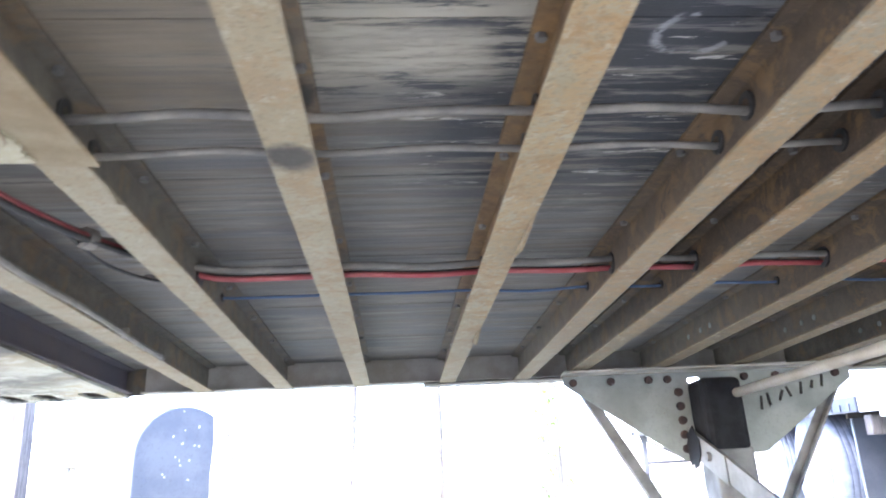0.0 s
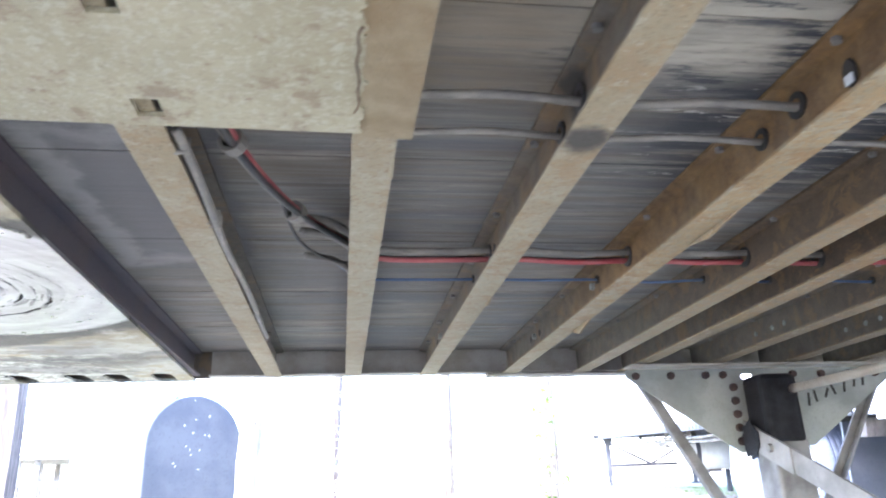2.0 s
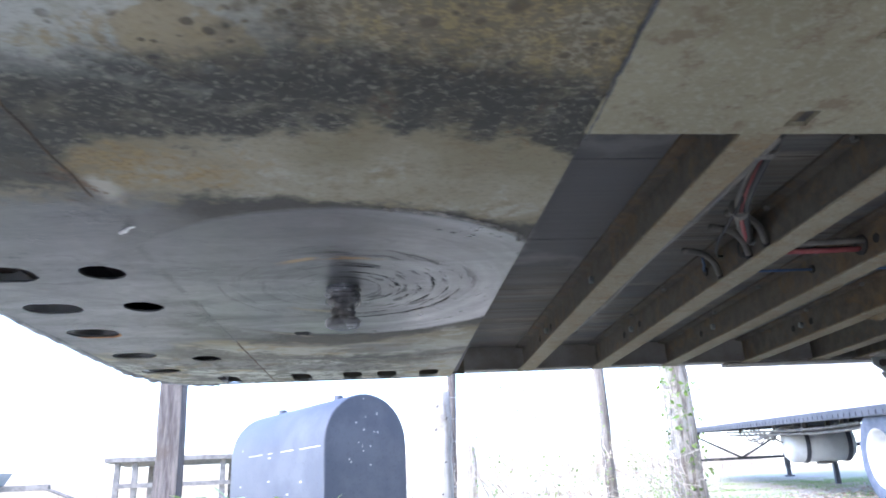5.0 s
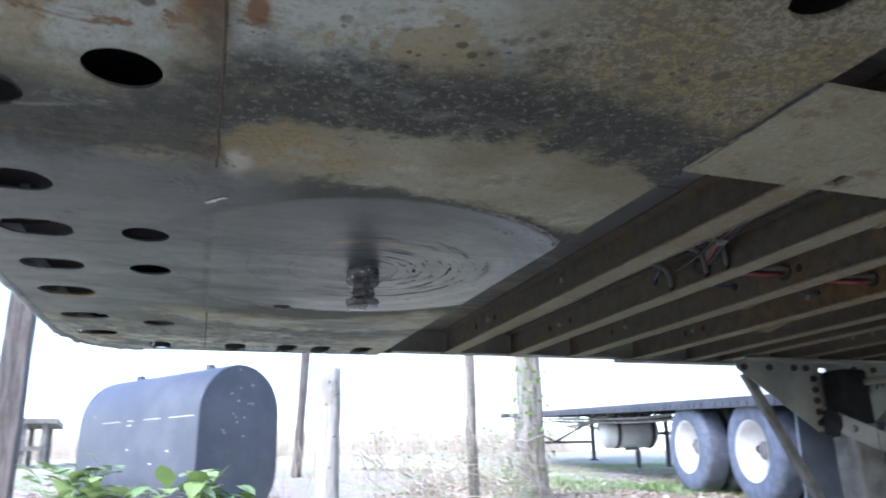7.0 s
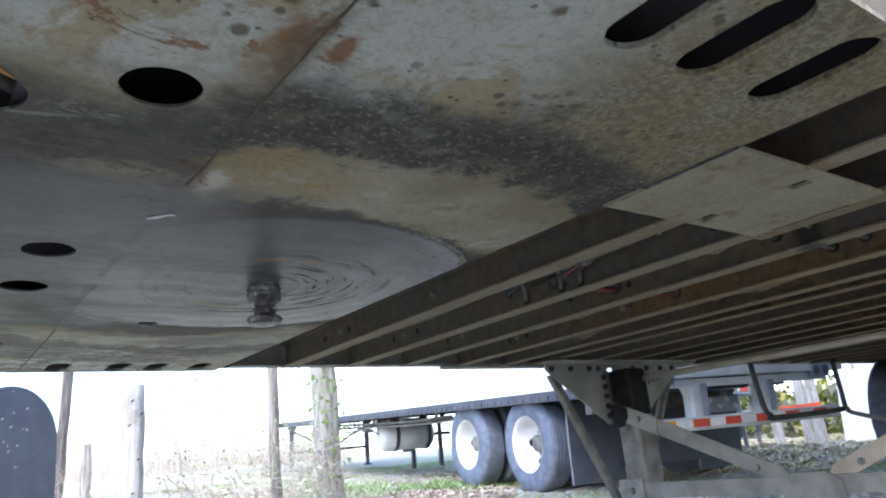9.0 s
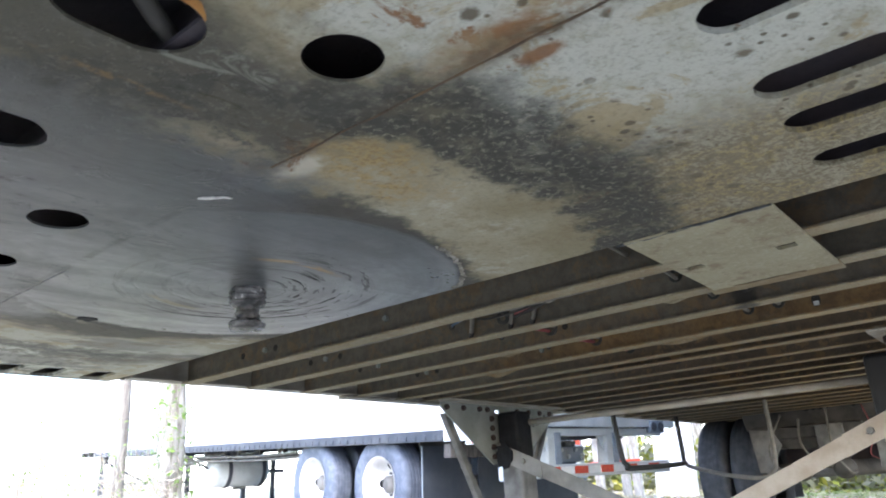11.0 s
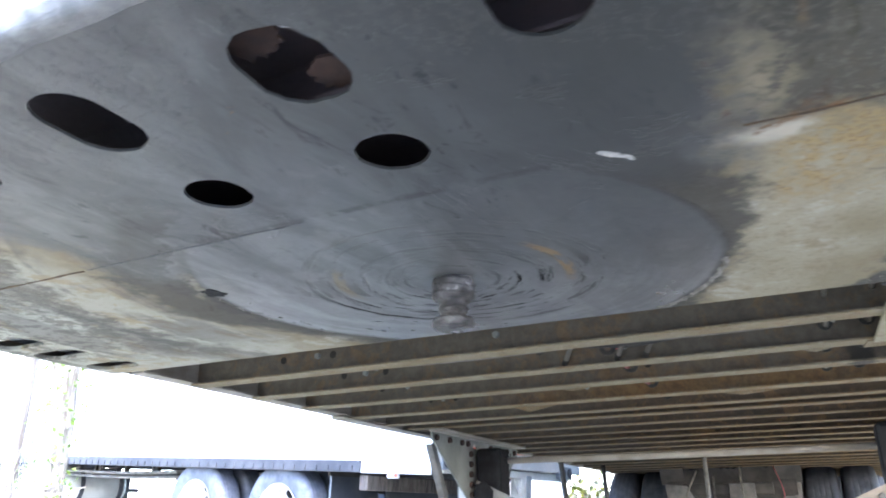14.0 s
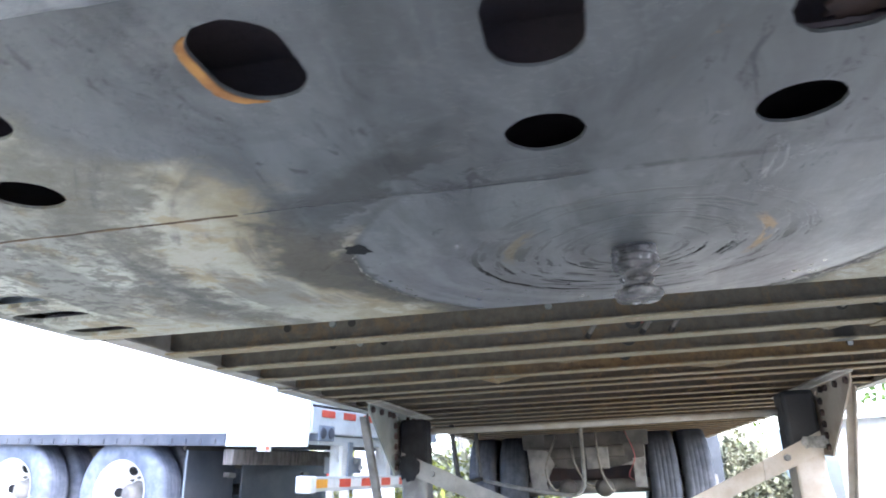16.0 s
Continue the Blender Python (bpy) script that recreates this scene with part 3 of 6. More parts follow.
M_POSTW = upright_wood("pale_post_wood", (0.30, 0.285, 0.265), (0.56, 0.55, 0.535), (0.3, 0.26, 0.21), 36.0, 0.006)
M_BARK = upright_wood("tree_bark", (0.18, 0.15, 0.12), (0.5, 0.47, 0.42), (0.34, 0.36, 0.26), 30.0, 0.02)
M_GREEN = leaf_material("green_leaves", (0.09, 0.16, 0.04), (0.2, 0.3, 0.07))
M_YELLOW = leaf_material("yellow_green_leaves", (0.16, 0.2, 0.03), (0.36, 0.34, 0.07))
M_WEED = leaf_material("weed_leaves", (0.17, 0.27, 0.09), (0.40, 0.52, 0.25), 0.45)
M_LITTER = leaf_material("dead_leaves", (0.34, 0.25, 0.2), (0.68, 0.59, 0.52), 0.8)
M_GRASS = leaf_material("grass_blades", (0.17, 0.29, 0.09), (0.40, 0.50, 0.22), 0.7)
M_PALELEAF = leaf_material("pale_yellow_leaves", (0.46, 0.43, 0.22), (0.78, 0.72, 0.5), 0.8)
M_STALK = leaf_material("dry_stalks", (0.4, 0.32, 0.25), (0.72, 0.66, 0.55), 0.8)
M_STONE = leaf_material("pale_gravel", (0.16, 0.155, 0.15), (0.56, 0.55, 0.53), 0.85)
M_BRUSH = leaf_material("dull_brush_leaves", (0.16, 0.155, 0.11), (0.33, 0.34, 0.22), 0.8)
M_STEELW = worn("pale_steel", (0.62, 0.64, 0.64), (0.5, 0.52, 0.53), (0.25, 0.15, 0.08), 0.12, 0.5, 0.0, 6)
M_TAPER = worn("red_tape", (0.62, 0.07, 0.04), (0.7, 0.12, 0.06), rough=0.4, scale=20, bump=0.1)
M_ORANGE = worn("orange_reflector", (0.75, 0.33, 0.04), (0.8, 0.42, 0.08), rough=0.4, scale=20, bump=0.1)
M_TAPEW = worn("white_tape", (0.8, 0.8, 0.8), (0.7, 0.7, 0.7), rough=0.4, scale=20, bump=0.1)
M_RUSTPATCH = worn("rusty_torn_patch", (0.25, 0.205, 0.125), (0.19, 0.135, 0.07), (0.25, 0.125, 0.04), 0.45, 0.85, 0.0, 14, 0.9)
M_AXLE = worn("grimy_axle_steel", (0.20, 0.19, 0.175), (0.11, 0.105, 0.1), (0.16, 0.09, 0.05), 0.4, 0.7, 0.0, 8)
M_SUB = worn("dusty_subframe_steel", (0.072, 0.064, 0.056), (0.038, 0.034, 0.03), (0.1, 0.06, 0.036), 0.35, 0.7, 0.0, 8)
M_SHED = worn("corrugated_white_sheet", (0.8, 0.81, 0.82), (0.72, 0.74, 0.75), (0.3, 0.25, 0.2), 0.12, 0.5, 0.0, 2)
M_SLATE = worn("blue_grey_panel", (0.2, 0.235, 0.28), (0.27, 0.3, 0.34), rough=0.5, scale=6)
# cabinet's blue-grey, darkened for the tree shade that it stands in
M_CAB = worn("shaded_blue_grey_steel", (0.035, 0.043, 0.056), (0.06, 0.071, 0.088), (0.1, 0.08, 0.07), 0.2, 0.5, 0.0, 6)
M_FLAP = worn("mud_flap_rubber", (0.045, 0.055, 0.075), (0.07, 0.08, 0.1), rough=0.6, scale=5, bump=0.15)


# ---- shape helpers ----
def part(name, bm, material, parent=None, label="", smooth=False):
    """Links a bmesh as one mesh object, under parent where given."""
    me = bpy.data.meshes.new(name)
    bm.normal_update()
    bm.to_mesh(me)
    bm.free()
    me.materials.append(material)
    if smooth:
        for p in me.polygons:
            p.use_smooth = True
    ob = new(name, me)
    if parent:
        ob.parent = parent
    if label:
        ob["label"] = label
    return ob


def empty(name, at, label, category, group="", kind=""):
    ob = new(name)
    ob.location = at
    ob.empty_display_size = 0.1
    return tagged(ob, label, category, group, kind)


def fresh():
    return bmesh.new()


def box(bm, c, s, rot=None, bevel=0.0):
    """A box of size s about c."""
    m = Matrix.Translation(c) @ (rot.to_4x4() if rot else Matrix()) @ Matrix.Diagonal((*s, 1))
    g = bmesh.ops.create_cube(bm, size=1, matrix=m)
    if bevel:
        es = list({e for v in g["verts"] for e in v.link_edges})
        bmesh.ops.bevel(bm, geom=es, offset=bevel, segments=2, affect="EDGES", profile=0.5)
    return bm


def prism(bm, pts, axis, lo, hi, bevel=0.0):
    """A polygon given in the two other axes, drawn out along axis from lo to hi."""
    def put(p, w):
        p = list(p)
        p.insert(axis, w)
        return p
    a = [bm.verts.new(put(p, lo)) for p in pts]
    b = [bm.verts.new(put(p, hi)) for p in pts]
    fs = [bm.faces.new(a), bm.faces.new(b[::-1])]
    for i in range(len(pts)):
        j = (i + 1) % len(pts)
        fs.append(bm.faces.new((a[i], b[i], b[j], a[j])))
    bmesh.ops.recalc_face_normals(bm, faces=fs)
    if bevel:
        es = list({e for f in fs for e in f.edges})
        bmesh.ops.bevel(bm, geom=es, offset=bevel, segments=1, affect="EDGES", profile=0.5)
    return bm


def tube(bm, pts, r, seg=10, wobble=0.0):
    """A round tube along points; r a number or one for each point."""
    pts = [Vector(p) for p in pts]
    n = len(pts)
    rs = [r] * n if isinstance(r, (int, float)) else list(r)
    rings, up = [], None
    for i, p in enumerate(pts):
        d = (pts[min(i + 1, n - 1)] - pts[max(i - 1, 0)]).normalized()
        if up is None:
            up = d.orthogonal().normalized()
        side = d.cross(up).normalized()
        up = side.cross(d).normalized()
        ring = []
        for k in range(seg):
            a = 2 * math.pi * k / seg
            w = 1 + wobble * (random.random() - 0.5)
            ring.append(bm.verts.new(p + (up * math.cos(a) + side * math.sin(a)) * rs[i] * w))
        rings.append(ring)
    for a, b in zip(rings, rings[1:]):
        for k in range(seg):
            bm.faces.new((a[k], a[(k + 1) % seg], b[(k + 1) % seg], b[k]))
    bm.faces.new(rings[0][::-1])
    bm.faces.new(rings[-1])
    return bm


def lathe(bm, profile, m, seg=40):
    """Turns (radius, height) pairs round the z axis of m; closed at the ends where the radius is 0."""
    rings = []
    for r, h in profile:
        if r < 1e-6:
            rings.append([bm.verts.new(m @ Vector((0, 0, h)))])
        else:
            rings.append([bm.verts.new(m @ Vector((r * math.cos(2 * math.pi * k / seg), r * math.sin(2 * math.pi * k / seg), h))) for k in range(seg)])
    for a, b in zip(rings, rings[1:]):
        for k in range(seg):
            j = (k + 1) % seg
            if len(a) == 1 and len(b) > 1:
                bm.faces.new((a[0], b[j], b[k]))
            elif len(b) == 1 and len(a) > 1:
                bm.faces.new((a[k], a[j], b[0]))
            elif len(a) > 1:
                bm.faces.new((a[k], a[j], b[j], b[k]))
    bmesh.ops.recalc_face_normals(bm, faces=bm.faces)
    return bm


def smoothline(pts, n=8):
    """A Catmull-Rom line through points."""
    pts = [Vector(p) for p in pts]
    out = []
    for i in range(len(pts) - 1):
        p0, p1, p2, p3 = pts[max(i - 1, 0)], pts[i], pts[i + 1], pts[min(i + 2, len(pts) - 1)]
        for k in range(n):
            t = k / n
            out.append(0.5 * (2 * p1 + (p2 - p0) * t + (2 * p0 - 5 * p1 + 4 * p2 - p3) * t * t + (3 * p1 - p0 - 3 * p2 + p3) * t ** 3))
    out.append(pts[-1])
    return out


def oval(cx, cy, lx, ly, n=28, wob=0.0):
    """An outline: a circle, or a slot with round ends."""
    r = min(lx, ly) / 2
    ex, ey = lx / 2 - r, ly / 2 - r
    out = []
    for k in range(n):
        a = 2 * math.pi * (k + 0.5) / n
        w = 1 + wob * (random.random() - 0.5)
        out.append((cx + math.copysign(ex, math.cos(a)) + r * w * math.cos(a), cy + math.copysign(ey, math.sin(a)) + r * w * math.sin(a)))
    return out


def sheet(bm, outer, holes, lo, hi):
    """A flat sheet with holes through it, from lo to hi in z."""
    edges = []
    for loop in [outer, *holes]:
        vs = [bm.verts.new((x, y, lo)) for x, y in loop]
        edges += [bm.edges.new((vs[i], vs[(i + 1) % len(vs)])) for i in range(len(vs))]
    fs = [f for f in bmesh.ops.triangle_fill(bm, edges=edges, use_beauty=True, use_dissolve=False)["geom"] if isinstance(f, bmesh.types.BMFace)]
    up = bmesh.ops.extrude_face_region(bm, geom=fs)
    bmesh.ops.translate(bm, vec=(0, 0, hi - lo), verts=[v for v in up["geom"] if isinstance(v, bmesh.types.BMVert)])
    bmesh.ops.recalc_face_normals(bm, faces=bm.faces)
    return bm


# ---- ground ----
def ground_z(x, y):
    """The yard rises gently to the far side and levels out."""
    s = max(-3.0, min(y, 26.0))
    berm = 0.2 * math.exp(-(((y - 8.0) / 2.6) ** 2)) / (1 + math.exp(min(60.0, 2.2 * (x - 3.2))))
    return berm - 0.10 + 0.045 * s + 0.02 * noise.noise((x * 0.6, y * 0.6, 0)) * (1 if abs(x) < 40 and abs(y) < 40 else 0)


def build_ground():
    xs = [-400, -150, -60, -30, -16] + [-10 + 0.5 * i for i in range(65)] + [26, 32, 45, 80, 160, 400]
    ys = [-400, -150, -60, -25, -12] + [-7 + 0.5 * i for i in range(67)] + [30, 36, 50, 80, 160, 400]
    bm = fresh()
    grid = [[bm.verts.new((x, y, ground_z(x, y))) for y in ys] for x in xs]
    for i in range(len(xs) - 1):
        for j in range(len(ys) - 1):
            bm.faces.new((grid[i][j], grid[i + 1][j], grid[i + 1][j + 1], grid[i][j + 1]))
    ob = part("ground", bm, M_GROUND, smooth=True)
    tagged(ob, "yard of patchy grass, dirt and gravel under and around trailers", "ground", kind="structure")


build_ground()

# ---- the parked semi-trailer seen from below ----
ZP, ZF, ZD = 0.92, 0.924, 1.024  # plate underside, crossmember underside, deck underside
HALF = 1.29
FRONT, REAR = -0.80, 8.5
# the nose's rounded outline, from one side to the other
NOSE = [(-0.56, -HALF), (-0.65, -1.262), (-0.71, -1.215), (-0.755, -1.13), (-0.785, -1.0), (FRONT, -0.8)]
NOSE += [(x, -y) for x, y in NOSE[::-1]]
trailer = empty("semi_trailer", (0, 0, 0), "old parked semi-trailer with rusty crossmembers, wooden deck and landing legs", "trailer")


def build_crossmembers():
    """I-beams across the trailer, closer together over the landing legs."""
    xs = [0.63, 0.925, 1.212, 1.535, 1.822, 2.01, 2.31, 2.61, 2.9] + [3.2 + 0.3 * i for i in range(17)]
    half = HALF - 0.045
    for hidden in (False, True):
        z0 = ZF if not hidden else ZF + 0.008
        w, t = 0.06, 0.006
        bm = fresh()
        prof = [(-w / 2, z0), (w / 2, z0), (w / 2, z0 + t), (0.004, z0 + t + 0.004), (0.004, ZD - t - 0.004), (w / 2, ZD - t), (w / 2, ZD), (-w / 2, ZD), (-w / 2, ZD - t), (-0.004, ZD - t - 0.004), (-0.004, z0 + t + 0.004), (-w / 2, z0 + t)]
        prism(bm, prof, 1, -half, half)
        first = None
        for x in (xs if not hidden else [-0.56, -0.14, 0.165, 0.33]):
            if first is None:
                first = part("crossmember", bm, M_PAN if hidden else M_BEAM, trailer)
                first.location = (x, 0, 0)
            else:
                o = new("crossmember", first.data)
                o.parent = trailer
                o.location = (x, 0, 0)


def build_plate():
    holes = [oval(-0.65, -0.71, 0.145, 0.10), oval(-0.663, -0.398, 0.135, 0.09, wob=0.04), oval(-0.663, -0.15, 0.13, 0.095, wob=0.14), oval(-0.678, 0.113, 0.13, 0.088, wob=0.03), oval(-0.687, 0.366, 0.13, 0.088, wob=0.04), oval(-0.685, 0.685, 0.13, 0.085), oval(-0.685, 0.96, 0.13, 0.085),
             oval(-0.457, -0.795, 0.09, 0.09), oval(-0.47, -0.15, 0.088, 0.09, wob=0.03), oval(-0.475, 0.117, 0.09, 0.09, wob=0.03), oval(-0.485, 0.765, 0.09, 0.09)]
    for s in (-1, 1):
        holes.append(oval(-0.50, s * 1.185, 0.072, 0.16))
    outer = [(-0.3447, -HALF), (-0.3447, HALF), *NOSE[::-1]]
    part("coupler_plate_nose", sheet(fresh(), outer, holes, ZP, ZP + 0.004), M_PLATE, trailer, "worn greased nose plate with oval holes")
    slots = [oval(x, s * 1.185, 0.074, 0.17, wob=0.03) for s in (-1, 1) for x in (-0.235, -0.045, 0.085, 0.245)]
    outer = [(-0.3446, -HALF), (0.386, -HALF), (0.336, HALF), (-0.3446, HALF)]
    part("coupler_plate", sheet(fresh(), outer, slots, ZP, ZP + 0.009), M_PLATE, trailer, "worn coupler plate with greased disc and slots")
    # weld seam across, and a lumpy bead along the front edge
    for a, n, r, mt in ((-HALF + 0.02, 38, 0.0024, M_WELD), (0.08, 24, 0.0017, M_TAR), (0.55, 37, 0.0024, M_WELD)):
        pts = [(-0.345 + 0.0025 * noise.noise((0, 14 * y, 2)), y, ZP + 0.0008) for y in [a + 0.02 * i for i in range(n)]]
        part("weld_seam", tube(fresh(), pts, [r * (1 + 0.5 * noise.noise((3, 40 * p[1], 1))) for p in pts], 6, 0.5), mt, trailer, "thin weld seam across the plate")
    # grease crust along the rim of the disc, a bare bright spot, a pit
    for a0, a1, r in ((-78, -38, 0.0075), (62, 105, 0.0035)):
        n = 90
        pts = []
        for i in range(n):
            a = radians(a0 + (a1 - a0) * i / n)
            q = 0.472 + 0.012 * noise.noise((i * 0.21, a0, 0))
            pts.append((min(q * math.cos(a), 0.35), q * math.sin(a), ZP + 0.002))
        part("grease_crust", tube(fresh(), pts, [r * (0.55 + 0.9 * abs(noise.noise((i * 0.37, 5, a0)))) for i in range(n)], 8, 0.6), M_CRUST, trailer, "crumbling grease crust")
    for cx, cy, ln, wd, turn in ((-0.346, -0.384, 0.03, 0.011, -0.78), (-0.333, -0.398, 0.018, 0.007, -0.5), (-0.356, -0.373, 0.012, 0.006, -1.1)):
        ring = []
        for i in range(22):
            a = 2 * math.pi * i / 22
            q = 1 + 0.75 * noise.noise((2.1 * math.cos(a) + cx * 90, 2.1 * math.sin(a), cy * 50))
            px, py = 0.5 * ln * q * math.cos(a), 0.5 * wd * q * math.sin(a)
            ring.append((cx + px * math.cos(turn) - py * math.sin(turn), cy + px * math.sin(turn) + py * math.cos(turn)))
        part("bare_spot", sheet(fresh(), ring, [], ZP - 0.0018, ZP - 0.0003), M_BARE, trailer, "bright bare metal spot")
    part("pit", sheet(fresh(), oval(-0.142, 0.441, 0.045, 0.04, 16, 0.6), [], ZP - 0.0012, ZP - 0.0002), M_BLACK, trailer, "dark greasy pit")
    for cx, cy, a0, a1, lx, ly in ((-0.687, 0.366, 0.2, 2.3, 0.13, 0.088), (-0.65, -0.71, 3.4, 5.4, 0.145, 0.10)):
        ins, outs = [], []
        for i in range(19):
            a = a0 + (a1 - a0) * i / 18
            w = 0.012 * math.sin(math.pi * i / 18) * (1 + 0.5 * noise.noise((i * 0.6, cx, cy)))
            r = ly / 2
            ex = math.copysign(lx / 2 - r, math.cos(a))
            ins.append((cx + ex + (r + 0.001) * math.cos(a), cy + (r + 0.001) * math.sin(a)))
            outs.append((cx + ex + (r + 0.002 + w) * math.cos(a), cy + (r + 0.002 + w) * math.sin(a)))
        part("rust_crescent", sheet(fresh(), ins + outs[::-1], [], ZP - 0.0012, ZP - 0.0003), M_RUSTY, trailer, "orange rust on a hole's rim")
    pts = [(0.376 + 0.003 * noise.noise((0, 23 * y, 4)), y, ZP - 0.002) for y in [-1.0 + 0.012 * i for i in range(26)]]
    part("weld_seam", tube(fresh(), pts, 0.0028, 6, 0.6), M_TAR, trailer, "dark weld seam")
    part("hose_stub", tube(fresh(), smoothline([(-0.69, -0.72, 1.0), (-0.64, -0.69, 0.975), (-0.605, -0.67, 0.962), (-0.578, -0.655, 0.958)], 5), 0.011, 10), M_LEG, trailer, "grey hose stub in a hole", True)
    part("bolt_stub", tube(fresh(), [(-0.69, -0.16, 1.0), (-0.685, -0.155, 0.955)], 0.009, 8), M_STEELW, trailer, "pale bolt in a hole")
    for cx, cy, lx, ly, z in ((-0.705, -0.115, 0.10, 0.07, 0.948), (-0.61, -0.17, 0.05, 0.06, 0.94)):
        part("rust_scale", sheet(fresh(), oval(cx, cy, lx, ly, 30, 0.5), [], z, z + 0.004), M_SCALE, trailer, "torn rusty sheet inside a hole")
    # bolts and their holes on the webs ahead
    for x, ys in ((0.63, (0.893, 0.761, 0.708, 0.178)), (0.925, (0.868, 0.779, 0.702, -0.095)), (1.212, (0.89, 0.78, -0.1)), (1.535, (0.854, 0.797, 0.74, 0.193))):
        for i, y in enumerate(ys):
            m = Matrix.Translation((x - 0.004, y, 0.976)) @ pose(0, 0, 0, 0, -90, 0)
            if i % 2:
                part("bolt", lathe(fresh(), [(0.0, 0.01), (0.0095, 0.01), (0.0105, 0.0), (0.0, 0.0)], m, 6), M_GALV, trailer)
            else:
                part("bolt_hole", lathe(fresh(), [(0.0, 0.001), (0.011, 0.001), (0.0115, 0.0), (0.0, 0.0)], m, 14), M_SOOT, trailer)
    # added strip over the far slots, meant to make them look lit
    part("slot_backing", box(fresh(), (-0.02, 1.185, 0.951), (0.68, 0.17, 0.006)), M_SLATE, trailer, "blue-grey strip added over the far slots to brighten them")
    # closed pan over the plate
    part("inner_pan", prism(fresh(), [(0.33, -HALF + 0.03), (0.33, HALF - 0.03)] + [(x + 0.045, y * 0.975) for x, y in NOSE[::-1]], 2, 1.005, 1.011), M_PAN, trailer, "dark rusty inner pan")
    line = smoothline([(x - 0.006, y, ZP + 0.014) for x, y in NOSE], 46)
    bead = tube(fresh(), line, [0.019 + 0.006 * noise.noise((7, 0.08 * i, 0)) for i in range(len(line))], 14, 0.2)
    for v in bead.verts:
        q = noise.noise(v.co * 38) + 0.7 * noise.noise(v.co * 85 + Vector((3, 1, 0)))
        v.co += Vector((-0.6, 0.15, -0.45)) * 0.0085 * q
    part("front_edge_bead", bead, M_SHINY, trailer, "crinkled worn metal front edge", True)
    # tongue strip behind the plate, with two small slots
    ragged = [(0.905 + 0.011 * noise.noise((0, 31 * y, 8)) + 0.006 * noise.noise((2, 140 * y, 3)), y) for y in [-1.0 + 0.00382 * i for i in range(77)]]
    outer = [(0.378, -1.0), *ragged, (0.9, -0.708), (0.371, -0.718)]
    small = [[(0.64, -0.775), (0.672, -0.775), (0.672, -0.734), (0.64, -0.734)], [(0.642, -0.97), (0.674, -0.97), (0.674, -0.93), (0.642, -0.93)]]
    part("tongue_strip", sheet(fresh(), outer, small, ZP - 0.004, ZF - 0.0005), M_TONGUE, trailer, "dusty tan steel strip with torn end")
    torn = [(0.9 + 0.012 * noise.noise((5, 26 * y, 1)), y, ZP - 0.0042) for y in [-0.93 + 0.01 * i for i in range(18)]]
    part("torn_edge", tube(fresh(), torn, [0.0018 + 0.0012 * noise.noise((4, 60 * p[1], 2)) for p in torn], 6, 0.6), M_WELD, trailer, "dark torn rusty edge")
    part("patch_plate", sheet(fresh(), [(0.894, -1.004), (0.975, -1.002), (0.974, -0.688), (0.90, -0.695)], [], ZP - 0.0005, ZF - 0.0002), M_RUSTPATCH, trailer, "rusty patch plate")


def tongue_material():
    k = Mat("dusty_tan_plate", 0.75)
    big, mid, fine = k.noise(4.0, 5), k.noise(18.0, 6, 0.7), k.noise(120.0, 3, 0.7)
    c = k.mix(k.step(big, 0.36, 0.66), (0.315, 0.285, 0.19), (0.24, 0.21, 0.13))
    c = k.mix(k.math("MULTIPLY", k.step(k.noise(70.0, 6, 0.85), 0.5, 0.58), 0.6), c, (0.37, 0.35, 0.265))
    c = k.mix(k.math("MULTIPLY", k.step(mid, 0.53, 0.66), 0.75), c, (0.18, 0.13, 0.08))
    c = k.mix(k.math("MULTIPLY", k.step(fine, 0.5, 0.72), 0.45), c, (0.2, 0.16, 0.11))
    k.color(c).bump(k.math("ADD", mid, fine), 0.4, 0.003)
    return k.m


M_TONGUE = tongue_material()


def build_kingpin():
    m = Matrix.Translation((0, 0, ZP)) @ pose(0, 0, 0, 180, 0, 0)
    prof = [(0.0, -0.002), (0.0385, -0.002), (0.0365, 0.0), (0.0365, 0.036), (0.0335, 0.04), (0.0255, 0.042), (0.0245, 0.048), (0.0245, 0.066), (0.026, 0.07), (0.0345, 0.073), (0.0365, 0.077), (0.0365, 0.088), (0.0345, 0.091), (0.012, 0.092), (0.0, 0.091)]
    bm = lathe(fresh(), prof, m, 36)
    for v in bm.verts:
        v.co += Vector((noise.noise(v.co * 60), noise.noise(v.co * 60 + Vector((5, 0, 0))), 0)) * 0.0034
    pin = part("kingpin", bm, M_PIN, trailer, "greasy steel kingpin", True)
    for h in (0.008, 0.02, 0.032, 0.056, 0.08):
        a = [(0.0363 * math.cos(t) if h < 0.04 or h > 0.07 else 0.0248 * math.cos(t), 0.0363 * math.sin(t) if h < 0.04 or h > 0.07 else 0.0248 * math.sin(t), ZP - h + 0.002 * math.sin(2 * t + h * 90)) for t in [0.2 * i for i in range(32)]]
        part("grease_ridge", tube(fresh(), a, [0.0026 + 0.0018 * random.random() for _ in a], 6, 0.6), M_PIN, pin, "", True)


